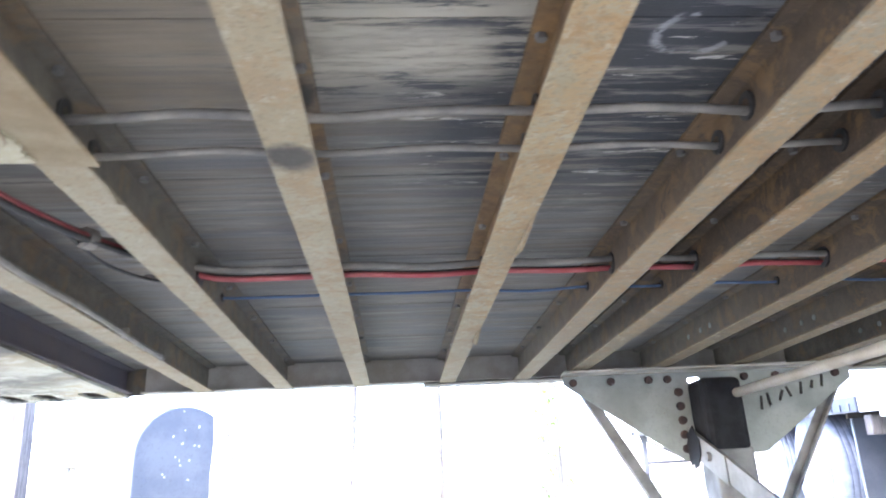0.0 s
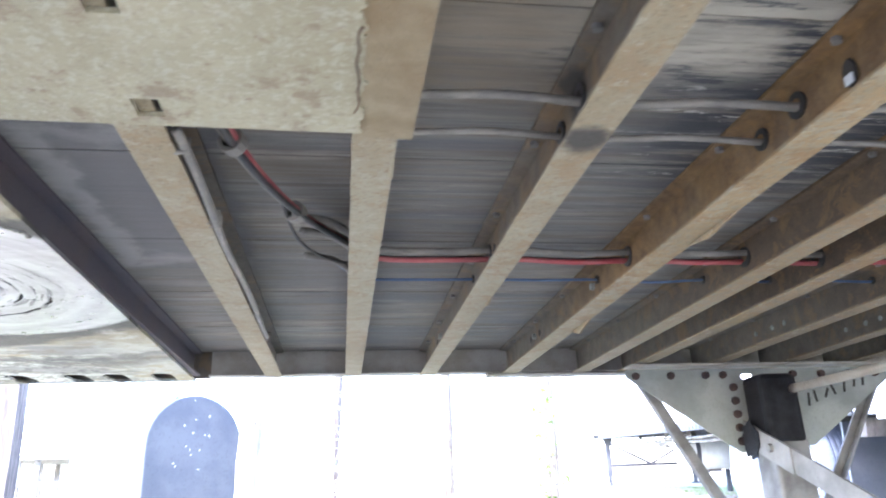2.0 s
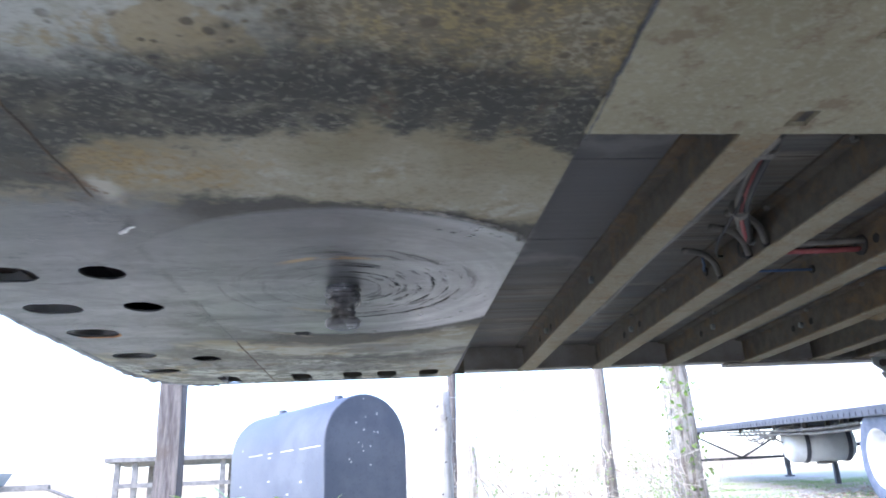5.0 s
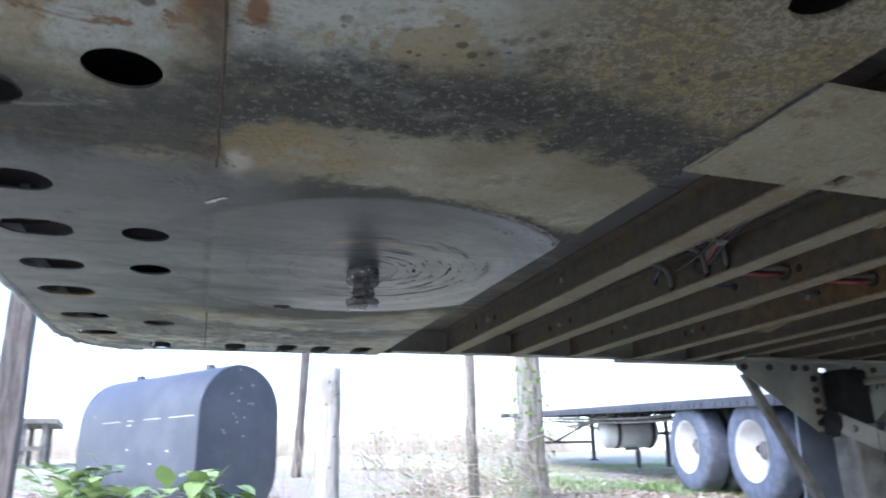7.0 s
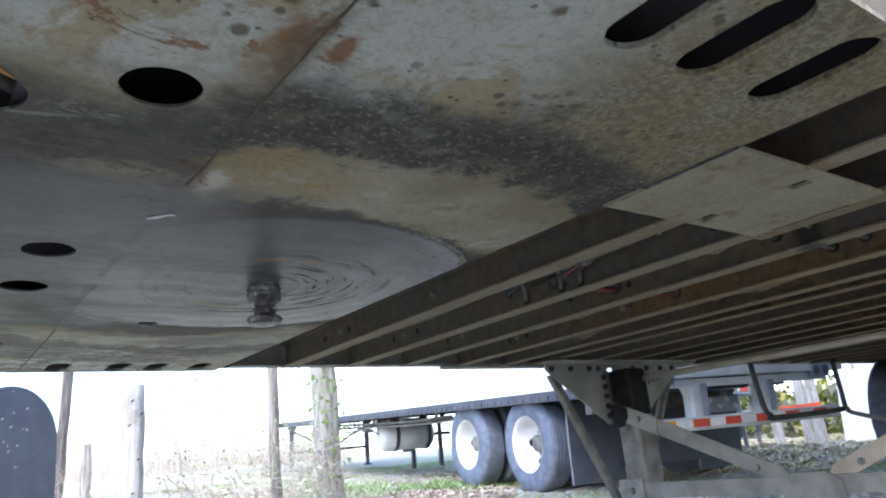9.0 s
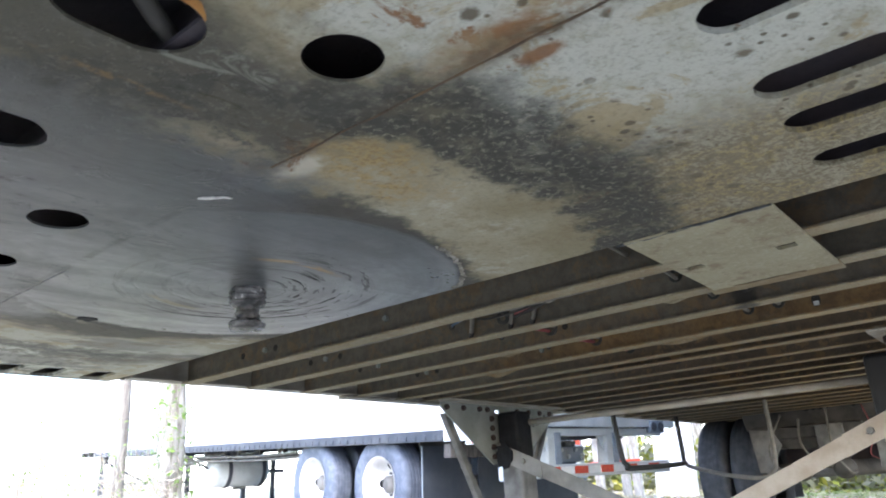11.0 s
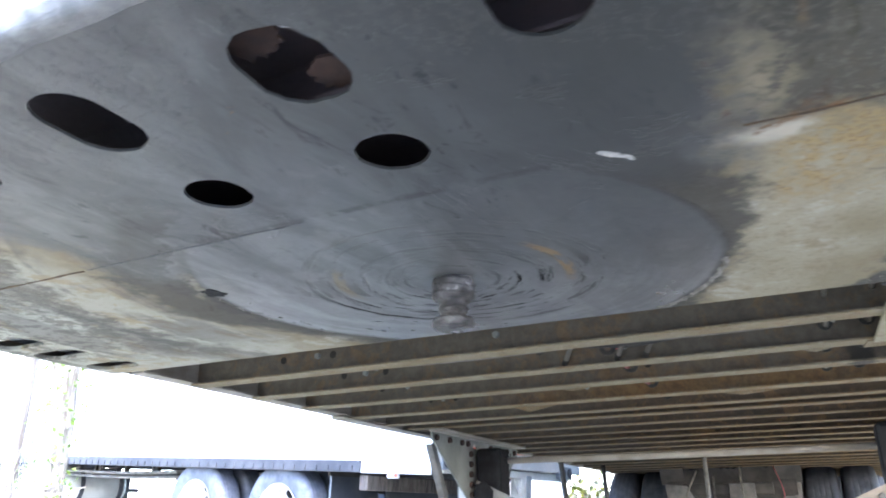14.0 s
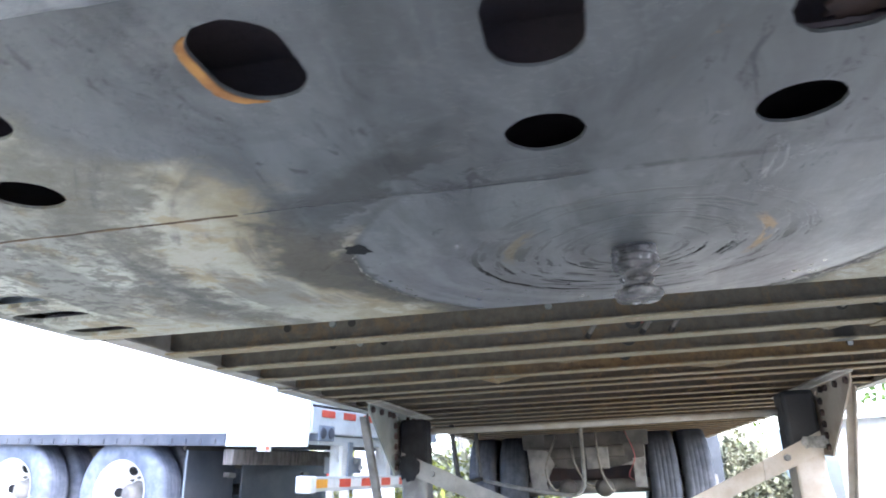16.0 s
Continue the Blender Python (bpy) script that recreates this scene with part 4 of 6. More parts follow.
def build_rails():
    for s in (-1, 1):
        o, i = s * HALF, s * (HALF - 0.04)
        lo = ZF + 0.006
        prof = [(o, lo), (i - s * 0.02, lo), (i - s * 0.02, lo + 0.006), (o - s * 0.008, lo + 0.006), (o - s * 0.008, ZD + 0.16), (o, ZD + 0.16)]
        part("side_rail", prism(fresh(), prof, 0, 0.3915, REAR), M_BRACE, trailer, "dusty steel side rail")
        part("side_rail", prism(fresh(), [(o, ZP + 0.0095), (o - s * 0.01, ZP + 0.0095), (o - s * 0.01, ZD + 0.16), (o, ZD + 0.16)], 0, -0.55, 0.3915), M_BEAM, trailer)
        part("side_wall", box(fresh(), (0.5 * (REAR - 0.56), s * (HALF + 0.004), 2.4), (REAR + 0.56, 0.03, 2.4)), M_WHITE, trailer, "plain white trailer side")
    for s in (-1, 1):
        lip = [(s * (HALF - 0.002), ZF - 0.008), (s * (HALF - 0.07), ZF - 0.008), (s * (HALF - 0.07), ZF - 0.002), (s * (HALF - 0.009), ZF + 0.004), (s * (HALF - 0.002), ZF + 0.004)]
        part("rail_lip", prism(fresh(), lip, 0, 1.447, 3.4), M_BRACE, trailer, "doubled lower lip of the side rail")
    inner = [(x + 0.03 * (1 if abs(y) < 1.2 else 0.6), y * (1 if abs(y) < 0.9 else 0.975)) for x, y in NOSE]
    part("front_wall", prism(fresh(), [(x + 0.02, y * 0.992) for x, y in NOSE] + [(x + 0.02, y * 0.992) for x, y in inner[::-1]], 2, 0.926, 3.6), M_WHITE, trailer, "plain white trailer front")
    part("rear_wall", box(fresh(), (REAR - 0.03, 0, 2.3), (0.03, 2 * HALF - 0.04, 2.6)), M_WHITE, trailer, "plain white trailer rear")
    part("trailer_roof", prism(fresh(), [(REAR, -HALF - 0.02), (REAR, HALF + 0.02), *NOSE[::-1]], 2, 3.605, 3.635), M_WHITE, trailer, "plain white trailer roof")


def build_deck():
    deck = part("deck", box(fresh(), (0.5 * (REAR - 0.5), 0, ZD + 0.05), (REAR + 0.5 - 0.14, 2 * HALF - 0.05, 0.03)), M_DECK, trailer, "grey weathered hardwood deck")
    n, w = 18, (2 * HALF - 0.06) / 18
    for i in range(n):
        y = -HALF + 0.03 + w * (i + 0.5)
        for a, b in ((-0.45, 3.9), (3.903, REAR - 0.06)):
            bm = box(fresh(), (0.5 * (a + b), y, ZD + 0.0175 + 0.0006 * ((i * 7) % 3)), (b - a, w - 0.0008, 0.033))
            part("plank", bm, M_DECK, deck)


def build_wiring():
    cms = [0.925, 1.212, 1.535, 1.822, 2.01, 2.31, 2.61, 2.9]
    def run(name, y, z, r, mat, x0, x1, label, sag=0.006, start=()):
        pts = list(start)
        x = x0
        while x < x1:
            pts.append((x, y + 0.006 * noise.noise((x * 3, y * 9, 1)), z))
            pts.append((x + 0.15, y + 0.008 * noise.noise((x * 3, y * 9, 5)), z - sag * (0.4 + abs(noise.noise((x * 5, y, 2)) * 2))))
            x += 0.3
        part(name, tube(fresh(), smoothline(pts, 4), r, 8), mat, trailer, label, True)
    run("conduit", -0.705, 0.985, 0.0068, M_CONDUIT, 0.2, 5.0, "grey dusty cable conduit", 0.008)
    run("conduit", -0.61, 0.98, 0.0056, M_CONDUIT, 0.2, 5.0, "grey dusty cable conduit")
    bend = [(0.69, -0.85, 0.985), (0.705, -0.64, 0.98), (0.738, -0.47, 0.975), (0.797, -0.29, 0.975), (0.885, -0.125, 0.978)]
    off = lambda dx, dy, dz: [(a + dx, b + dy, c + dz) for a, b, c in bend]
    run("red_cable", -0.035, 0.972, 0.0065, M_RED, 0.96, 5.0, "red jacketed cable", 0.005, off(0.012, 0.01, 0))
    run("conduit", -0.06, 0.985, 0.0075, M_CONDUIT, 0.96, 5.0, "grey dusty cable conduit", 0.005, off(-0.006, -0.01, 0.006))
    run("blue_cable", 0.16, 0.985, 0.0036, M_BLUE, 0.93, 5.0, "thin blue cable", 0.006, [(0.87, 0.06, 0.99), (0.9, 0.12, 0.99)])
    run("black_cable", -0.005, 0.985, 0.006, M_CABLE, 0.96, 5.0, "black cable", 0.004, off(0.004, -0.02, -0.008))
    # cable clipped along a crossmember's flange
    pts = [(0.6685 + 0.003 * math.sin(9 * y), y, ZF + 0.010 - 0.004 * abs(math.sin(5 * y))) for y in [-0.67 + 0.05 * i for i in range(26)]]
    part("black_cable", tube(fresh(), smoothline(pts, 2), 0.0072, 8), M_CONDUIT, trailer, "grey conduit along a crossmember", True)
    part("black_cable", tube(fresh(), smoothline([(p[0] - 0.01, p[1], p[2] + 0.004) for p in pts], 2), 0.003, 6), M_CABLE, trailer, "", True)
    for y in (-0.62, -0.36, -0.34, 0.28, 0.58):
        part("cable_clip", box(fresh(), (0.6655, y, ZF + 0.012), (0.024, 0.009, 0.026), bevel=0.004), M_CONDUIT, trailer)
    for c in ((0.722, -0.555, 0.978), (0.797, -0.29, 0.975)):
        m = Matrix.Translation(c) @ pose(0, 0, 0, 90, 0, -22)
        part("cable_tie", lathe(fresh(), [(0.012, -0.01), (0.02, -0.01), (0.02, 0.01), (0.012, 0.01)], m, 14), M_CONDUIT, trailer, "grey tie round the cables")
    u = [(0.775, -0.36, 0.975), (0.785, -0.28, 0.962), (0.80, -0.19, 0.955), (0.835, -0.09, 0.96), (0.88, 0.0, 0.975), (0.915, 0.05, 0.99)]
    part("cable_loop", tube(fresh(), smoothline(u, 5), 0.0032, 8), M_CABLE, trailer, "thin dark cable hanging in a bow", True)
    for y in (0.07, -0.085, -0.165):
        u = [(0.80, y - 0.07, 0.99), (0.855, y - 0.04, 0.992), (0.893, y - 0.014, 0.98), (0.908, y, 0.962), (0.918, y + 0.012, 0.946)]
        tail = part("cable_tail", tube(fresh(), smoothline(u, 6), 0.0075, 10), M_CONDUIT, trailer, "grey conduit end bent into the web", True)
        part("cable_end", tube(fresh(), [(0.914, y + 0.008, 0.951), (0.922, y + 0.016, 0.940)], 0.0085, 10), M_CABLE, tail)
    # rubber grommets where the cables pass the webs
    for x in cms:
        for y, z, r in ((-0.705, 0.985, 0.02), (-0.61, 0.98, 0.018), (-0.047, 0.978, 0.024), (0.16, 0.985, 0.011)):
            m = Matrix.Translation((x, y, z)) @ pose(0, 0, 0, 0, 90, 0)
            part("grommet", lathe(fresh(), [(0.5 * r, -0.008), (r, -0.008), (r, 0.008), (0.5 * r, 0.008)], m, 14), M_CABLE, trailer)
    # bolt heads up the webs, under the deck
    for x in cms[:7]:
        for y in [-1.1 + 0.31 * i for i in range(8)]:
            for s in (-1, 1):
                m = Matrix.Translation((x + s * 0.018, y + 0.03 * s, ZD - 0.006)) @ pose(0, 0, 0, 180, 0, 0)
                part("bolt", lathe(fresh(), [(0.0, 0.009), (0.007, 0.009), (0.0075, 0.0), (0.0, 0.0)], m, 6), M_AXLE, trailer)
    for x in (2.31, 2.61, 2.9):
        for y in (0.55, 0.62, 0.72):
            m = Matrix.Translation((x - 0.006, y + 0.03 * math.sin(9 * x), 0.968)) @ pose(0, 0, 0, 0, -90, 0)
            part("washer", lathe(fresh(), [(0.0, 0.003), (0.008, 0.003), (0.009, 0.0), (0.0, 0.0)], m, 10), M_GALV, trailer)
    # flanges bent down by old knocks
    for x, y0, y1, d in ((1.566, -0.47, -0.27, 0.012), (1.566, 0.33, 0.5, 0.02), (0.956, -0.62, -0.55, 0.008), (1.243, 0.1, 0.2, 0.007)):
        ym = y0 + 0.62 * (y1 - y0)
        bm = prism(fresh(), [(y0, ZF), (y0, ZF + 0.003), (y1, ZF + 0.003), (y1, ZF), (ym, ZF - d)], 0, x - 0.006, x)
        part("bent_flange", bm, M_BEAM, trailer)
    m = Matrix.Translation((1.529, -0.815, 0.968)) @ pose(0, 0, 0, 0, -90, 0) @ Matrix.Diagonal((1.5, 1, 1, 1))
    plug = part("hole_plug", lathe(fresh(), [(0.0, 0.002), (0.012, 0.002), (0.0135, 0.0), (0.0, 0.0)], m, 18), M_SOOT, trailer, "dark oval hole in the web")
    part("plug_tab", box(fresh(), (1.5255, -0.815, 0.958), (0.003, 0.016, 0.014), bevel=0.001), M_STEELW, plug)


def build_landing_gear():
    for s in (1, -1):
        yg = 1.065 if s > 0 else -0.925  # the gusset's plane
        leg = part("landing_leg", box(fresh(), (2.47, yg - s * 0.085, 0.38), (0.15 if s < 0 else 0.14, 0.13, 0.49), bevel=0.012), M_LEG if s > 0 else M_TANLEG, trailer, "dusty grey square landing leg" if s > 0 else "rusty tan square landing leg")
        part("upper_leg", box(fresh(), (2.462, yg - s * 0.086, 0.735) if s > 0 else (2.475, yg + 0.088, 0.755), (0.146, 0.135, 0.25) if s > 0 else (0.16, 0.145, 0.27), bevel=0.02), M_BLACK if s > 0 else M_BLACKLEG, leg, "black greasy upper leg" if s > 0 else "black upper leg with flaking paint")
        part("inner_leg", box(fresh(), (2.47, yg - s * 0.085, 0.0), (0.115, 0.1, 0.34), bevel=0.01), M_DARKRAIL, leg, "dark inner leg")
        part("collar", box(fresh(), (2.47, yg - s * 0.085, 0.135), (0.162, 0.142, 0.02), bevel=0.004), M_DARKRAIL, leg)
        part("foot_plate", box(fresh(), (2.47, yg - s * 0.085, ground_z(2.47, yg) + 0.012), (0.26, 0.26, 0.024), bevel=0.006), M_LEG, leg)
        ring = oval(yg - s * 0.07, 0.63, 0.10, 0.13, 26, 0.45) if s > 0 else oval(yg + 0.06, 0.655, 0.11, 0.06, 26, 0.6)
        gm = sheet(fresh(), ring, [], 0.0, 0.003)
        for v in gm.verts:
            v.co = Vector((2.3615 + v.co.z, v.co.x, v.co.y))
        bmesh.ops.recalc_face_normals(gm, faces=gm.faces)
        if s > 0:
            part("grease_smear", gm, M_BLACK, leg, "black grease smear")
        else:
            part("paint_flake", gm, M_CRUST, leg, "pale flaked paint patch")
        prof = [(1.945, 0.902), (3.03, 0.902), (3.03, 0.86), (2.66, 0.61), (2.36, 0.59), (1.985, 0.845), (1.945, 0.875)]
        gb = sheet(fresh(), prof, [oval(2.43, 0.872, 0.05, 0.024, 14, 0.2)], 0.0, 0.008)
        for v in gb.verts:
            v.co = Vector((v.co.x, yg + s * v.co.z, v.co.y))
        bmesh.ops.recalc_face_normals(gb, faces=gb.faces)
        gus = part("gusset", gb, M_GALV if s > 0 else M_TANLEG, leg, "grey-green painted gusset plate" if s > 0 else "dusty tan gusset plate")
        part("gusset_angle", box(fresh(), (2.487, yg - s * 0.02, 0.911), (1.085, 0.075, 0.008)), M_BRACE, leg)
        for x in (1.98, 2.12, 2.26, 2.33, 2.62, 2.74, 2.86, 2.97):
            m = Matrix.Translation((x, yg - s * 0.001, 0.878)) @ pose(0, 0, 0, 90 * s, 0, 0)
            part("bolt", lathe(fresh(), [(0.0, 0.014), (0.013, 0.014), (0.015, 0.0), (0.0, 0.0)], m, 8), M_SCALE, gus)
        for z in (0.83, 0.78, 0.73, 0.68, 0.63):
            m = Matrix.Translation((2.365, yg - s * 0.001, z)) @ pose(0, 0, 0, 90 * s, 0, 0)
            part("bolt", lathe(fresh(), [(0.0, 0.014), (0.014, 0.014), (0.016, 0.0), (0.0, 0.0)], m, 8), M_SCALE, gus)
        if s > 0:
            # hand-painted strokes that cannot be read
            for i, (x, tilt, ln) in enumerate(((2.67, 6, 0.05), (2.70, -8, 0.045), (2.75, 25, 0.04), (2.78, -20, 0.04), (2.83, 8, 0.045), (2.875, 12, 0.03), (2.915, 10, 0.045))):
                part("stroke", box(fresh(), (x, yg - 0.002, 0.78 + 0.012 * i), (0.009, 0.002, ln), Euler((0, radians(tilt), 0)).to_matrix()), M_SOOT, gus)
        # outer braces of angle iron, ahead of and behind the leg
        for x0, x1 in ((2.03, 2.40), (2.98, 2.56)):
            a, b = Vector((x0, yg + s * 0.04, 0.86)), Vector((x1, yg + s * 0.04, 0.20))
            rot = (b - a).to_track_quat("Z", "Y").to_matrix()
            part("brace", box(fresh(), (a + b) / 2, (0.007, 0.032, (b - a).length), rot), M_LEG if s > 0 else M_TANLEG, leg)
            part("brace", box(fresh(), (a + b) / 2 + rot @ Vector((0.014, -s * 0.017, 0)), (0.03, 0.007, (b - a).length), rot), M_LEG if s > 0 else M_TANLEG, leg)
        # flat bar of the V brace
        ya, yb = yg - s * 0.03, 0.07 + s * 0.10
        a, b = Vector((2.38, ya, 0.665)), Vector((2.38, yb, 0.27))
        bar = [(ya, 0.70), (yb, 0.315), (yb - s * 0.02, 0.235), (ya, 0.615)]
        v = part("v_brace", prism(fresh(), bar, 0, 2.372, 2.382), M_BAR if s > 0 else M_TANLEG, leg, "dusty flat-bar brace" if s > 0 else "rusty tan flat-bar brace")
        lap = [(ya, 0.703), (ya + 0.30 * (yb - ya), 0.588), (ya + 0.30 * (yb - ya), 0.5), (ya, 0.612)]
        part("lap_plate", prism(fresh(), lap, 0, 2.366, 2.372), M_BAR if s > 0 else M_TANLEG, v)
        for q in (0.18, 0.86):
            m = Matrix.Translation(a.lerp(b, q) + Vector((-0.013 if q < 0.3 else -0.007, 0, 0))) @ pose(0, 0, 0, 0, -90, 0)
            part("bolt", lathe(fresh(), [(0.0, 0.014), (0.014, 0.014), (0.016, 0.0), (0.0, 0.0)], m, 6), M_AXLE, v)
    part("cross_bar", box(fresh(), (2.366, 0.07, 0.247), (0.01, 1.95, 0.072), bevel=0.002), M_BAR, trailer, "dusty flat cross bar between the legs")
    part("center_plate", prism(fresh(), [(-0.07, 0.178), (0.19, 0.178), (0.19, 0.26), (0.13, 0.295), (-0.01, 0.295), (-0.07, 0.26)], 0, 2.352, 2.36), M_BAR, trailer)
    for s in (1, -1):
        yg = 1.065 if s > 0 else -0.925
        part("bar_end", box(fresh(), (2.353, yg - s * 0.085, 0.247), (0.014, 0.15, 0.115), bevel=0.004), M_BAR, trailer)
        m = Matrix.Translation((2.345, yg - s * 0.09, 0.25)) @ pose(0, 0, 0, 0, -90, 0)
        part("bolt", lathe(fresh(), [(0.0, 0.014), (0.016, 0.014), (0.019, 0.0), (0.0, 0.0)], m, 6), M_AXLE, trailer)
    part("cross_shaft", tube(fresh(), [(2.51, 1.0, 0.802), (2.51, 0.1, 0.797), (2.51, -0.86, 0.802)], 0.016, 12), M_BRACE, trailer, "tan steel cross shaft between the legs", True)


def wheel(name, at, axis_y, parent, radius, width, deep=False, rubber=None):
    """A truck wheel: tyre with grooves, rim with hand holes, hub and nuts. axis_y: +1 or -1, the side that it shows."""
    # the wheel's own z is its axle
    hub = part(name, lathe(fresh(), [(0.0, 0.04), (0.05, 0.04), (0.085, 0.02), (0.09, -0.06), (0.11, -0.08), (0.0, -0.08)], Matrix(), 20), M_AXLE, parent, "", True)
    w, r = width / 2, radius
    prof = [(0.27 * r / 0.48, -w * 0.8), (0.29 * r / 0.48, -w * 0.95), (0.40 * r / 0.48, -w), (0.455 * r / 0.48, -w * 0.9), (r * 0.985, -w * 0.78)]
    for g in (-0.45, -0.15, 0.15, 0.45):
        prof += [(r, w * (g - 0.12)), (r, w * (g - 0.04)), (r * 0.995, w * (g - 0.012)), (r * 0.995, w * (g + 0.012)), (r, w * (g + 0.04)), (r, w * (g + 0.12))]
    prof += [(r * 0.985, w * 0.78), (0.455 * r / 0.48, w * 0.9), (0.40 * r / 0.48, w), (0.29 * r / 0.48, w * 0.95), (0.27 * r / 0.48, w * 0.8)]
    part("tyre", lathe(fresh(), prof, Matrix(), 48), rubber or M_SKYTYRE, hub, "black ribbed truck tyre", True)
    d = -0.10 if not deep else -0.02
    q = r / 0.48
    rim = lathe(fresh(), [(0.285 * q, w * 0.98), (0.272 * q, w * 0.96), (0.262 * q, w * 0.7), (0.245 * q, w * 0.3 + d * 0.3), (0.23 * q, d + 0.05), (0.17 * q, d + 0.015), (0.14 * q, d), (0.12 * q, d + 0.012), (0.11 * q, d + 0.012), (0.0, d + 0.012)], Matrix(), 48)
    part("rim", rim, M_RIM, hub, "white painted steel rim", True)
    for k in range(5):
        a = 2 * math.pi * k / 5 + 0.3
        m = Matrix.Translation((0.195 * q * math.cos(a), 0.195 * q * math.sin(a), d + 0.04)) @ Matrix.Rotation(a, 4, "Z") @ pose(0, 0, 0, 0, -30, 0)
        part("hand_hole", lathe(fresh(), [(0.0, 0.004), (0.041, 0.004), (0.042, -0.004), (0.0, -0.004)], m, 16), M_BLACK, hub)
    for k in range(10):
        a = 2 * math.pi * k / 10
        m = Matrix.Translation((0.132 * q * math.cos(a), 0.132 * q * math.sin(a), d))
        part("wheel_nut", lathe(fresh(), [(0.0, 0.04), (0.011, 0.04), (0.015, 0.0), (0.0, 0.0)], m, 6), M_AXLE, hub)
    hub.matrix_local = Matrix.Translation(at) @ axis_y
    return hub


def build_rear_axle():
    cx, cy, gz = 6.35, 0.18, ground_z(6.350, 0.1)
    hz = gz + 0.54
    for s in (-1, 1):
        for k, off in enumerate((0.69, 0.985)):
            face = pose(0, 0, 0, -90 * s, 0, 0)
            wheel("wheel", (cx, cy + s * off, hz), face, trailer, 0.52, 0.27, deep=k == 0, rubber=M_SHADETYRE)
        ys = cy + s * 0.46
        part("hanger", prism(fresh(), [(5.570, 1.02), (5.930, 1.02), (5.850, 0.80), (5.670, 0.80)], 1, ys - 0.1, ys + 0.1), M_SUB, trailer, "dusty spring hanger bracket")
        part("leaf_spring", prism(fresh(), [(5.700, 0.78), (6.350, 0.66), (7.000, 0.78), (7.000, 0.82), (6.350, 0.71), (5.700, 0.82)], 1, ys - 0.045, ys + 0.045), M_AXLE, trailer)
        part("mud_flap", box(fresh(), (7.100, cy + s * 0.88, 0.55), (0.012, 0.62, 0.7), bevel=0.004), M_FLAP, trailer, "dark rubber mud flap")
        m = Matrix.Translation((5.700, 0.2 + s * 0.16, 0.45)) @ pose(0, 0, 0, 0, -90, 0)
        part("brake_chamber", lathe(fresh(), [(0.0, 0.13), (0.045, 0.13), (0.07, 0.1), (0.074, 0.06), (0.082, 0.055), (0.082, 0.03), (0.074, 0.02), (0.07, -0.06), (0.05, -0.1), (0.0, -0.1)], m, 24), M_SUB, trailer, "round brake chamber", True)
    part("axle", tube(fresh(), [(cx, cy - 1.2, hz), (cx, cy + 1.2, hz)], 0.065, 16), M_AXLE, trailer, "", True)
    part("subframe", prism(fresh(), [(-0.335, 1.02), (0.68, 1.02), (0.69, 0.8), (0.6, 0.66), (0.4, 0.62), (-0.1, 0.62), (-0.335, 0.7)], 0, 5.660, 5.685), M_SUB, trailer, "grimy steel subframe panel")
    part("bracket_plate", prism(fresh(), [(0.70, 0.8), (0.52, 0.78), (0.46, 0.66), (0.55, 0.5), (0.53, 0.44), (0.67, 0.45)], 0, 5.595, 5.612), M_AXLE, trailer, "dusty bracket plate")
    part("valve_box", box(fresh(), (5.62, 0.08, 0.70), (0.12, 0.2, 0.19), bevel=0.01), M_AXLE, trailer, "dusty valve housing")
    part("subframe", box(fresh(), (5.950, cy, 0.82), (0.03, 1.08, 0.38), bevel=0.006), M_AXLE, trailer)
    part("frame_panel", box(fresh(), (6.75, cy, 0.72), (0.02, 1.16, 0.58), bevel=0.004), M_PAN, trailer, "dark grimy frame panel over the axle")
    part("cross_tube", box(fresh(), (5.640, cy + 0.02, 0.75), (0.05, 0.72, 0.1), bevel=0.012), M_SUB, trailer)
    for y in (-0.42, -0.3, -0.1, -0.05, 0.0, 0.05, 0.3, 0.42):
        m = Matrix.Translation((5.653, cy + y, 0.93)) @ pose(0, 0, 0, 0, -90, 0)
        part("bolt", lathe(fresh(), [(0.0, 0.012), (0.016, 0.012), (0.02, 0.0), (0.0, 0.0)], m, 8), M_BLACK, trailer)
    part("valve_box", box(fresh(), (5.60, -0.275, 0.56), (0.03, 0.1, 0.25), bevel=0.006), M_LEG, trailer, "pale upright valve plate")
    hoses = [[(5.610, cy - 0.1, 0.95), (5.500, cy - 0.12, 0.6), (5.530, cy - 0.2, 0.42), (5.650, cy - 0.22, 0.42)], [(5.610, cy + 0.25, 0.9), (5.500, cy + 0.36, 0.62), (5.550, cy + 0.3, 0.45), (5.650, cy + 0.24, 0.46)], [(5.610, cy - 0.36, 0.92), (5.500, cy - 0.42, 0.7), (5.550, cy - 0.36, 0.55), (5.650, cy - 0.4, 0.5)], [(5.610, cy + 0.12, 0.85), (5.470, cy + 0.1, 0.66), (5.510, cy + 0.02, 0.5), (5.650, cy - 0.05, 0.46)]]
    for i, h in enumerate(hoses):
        part("air_hose", tube(fresh(), smoothline(h, 6), 0.004 if i == 2 else 0.009, 8), M_RED if i == 2 else M_CONDUIT, trailer, "", True)
    # bent pipe loop, and a hose hanging in a bow, behind the legs
    loop = [(3.8, 1.05, 0.93), (3.8, 1.02, 0.62), (3.83, 1.0, 0.56), (3.9, 1.0, 0.54), (4.85, 1.03, 0.56), (4.93, 1.04, 0.6), (4.95, 1.06, 0.93)]
    part("pipe_loop", tube(fresh(), smoothline(loop, 5), 0.018, 10), M_CABLE, trailer, "dark bent pipe loop", True)
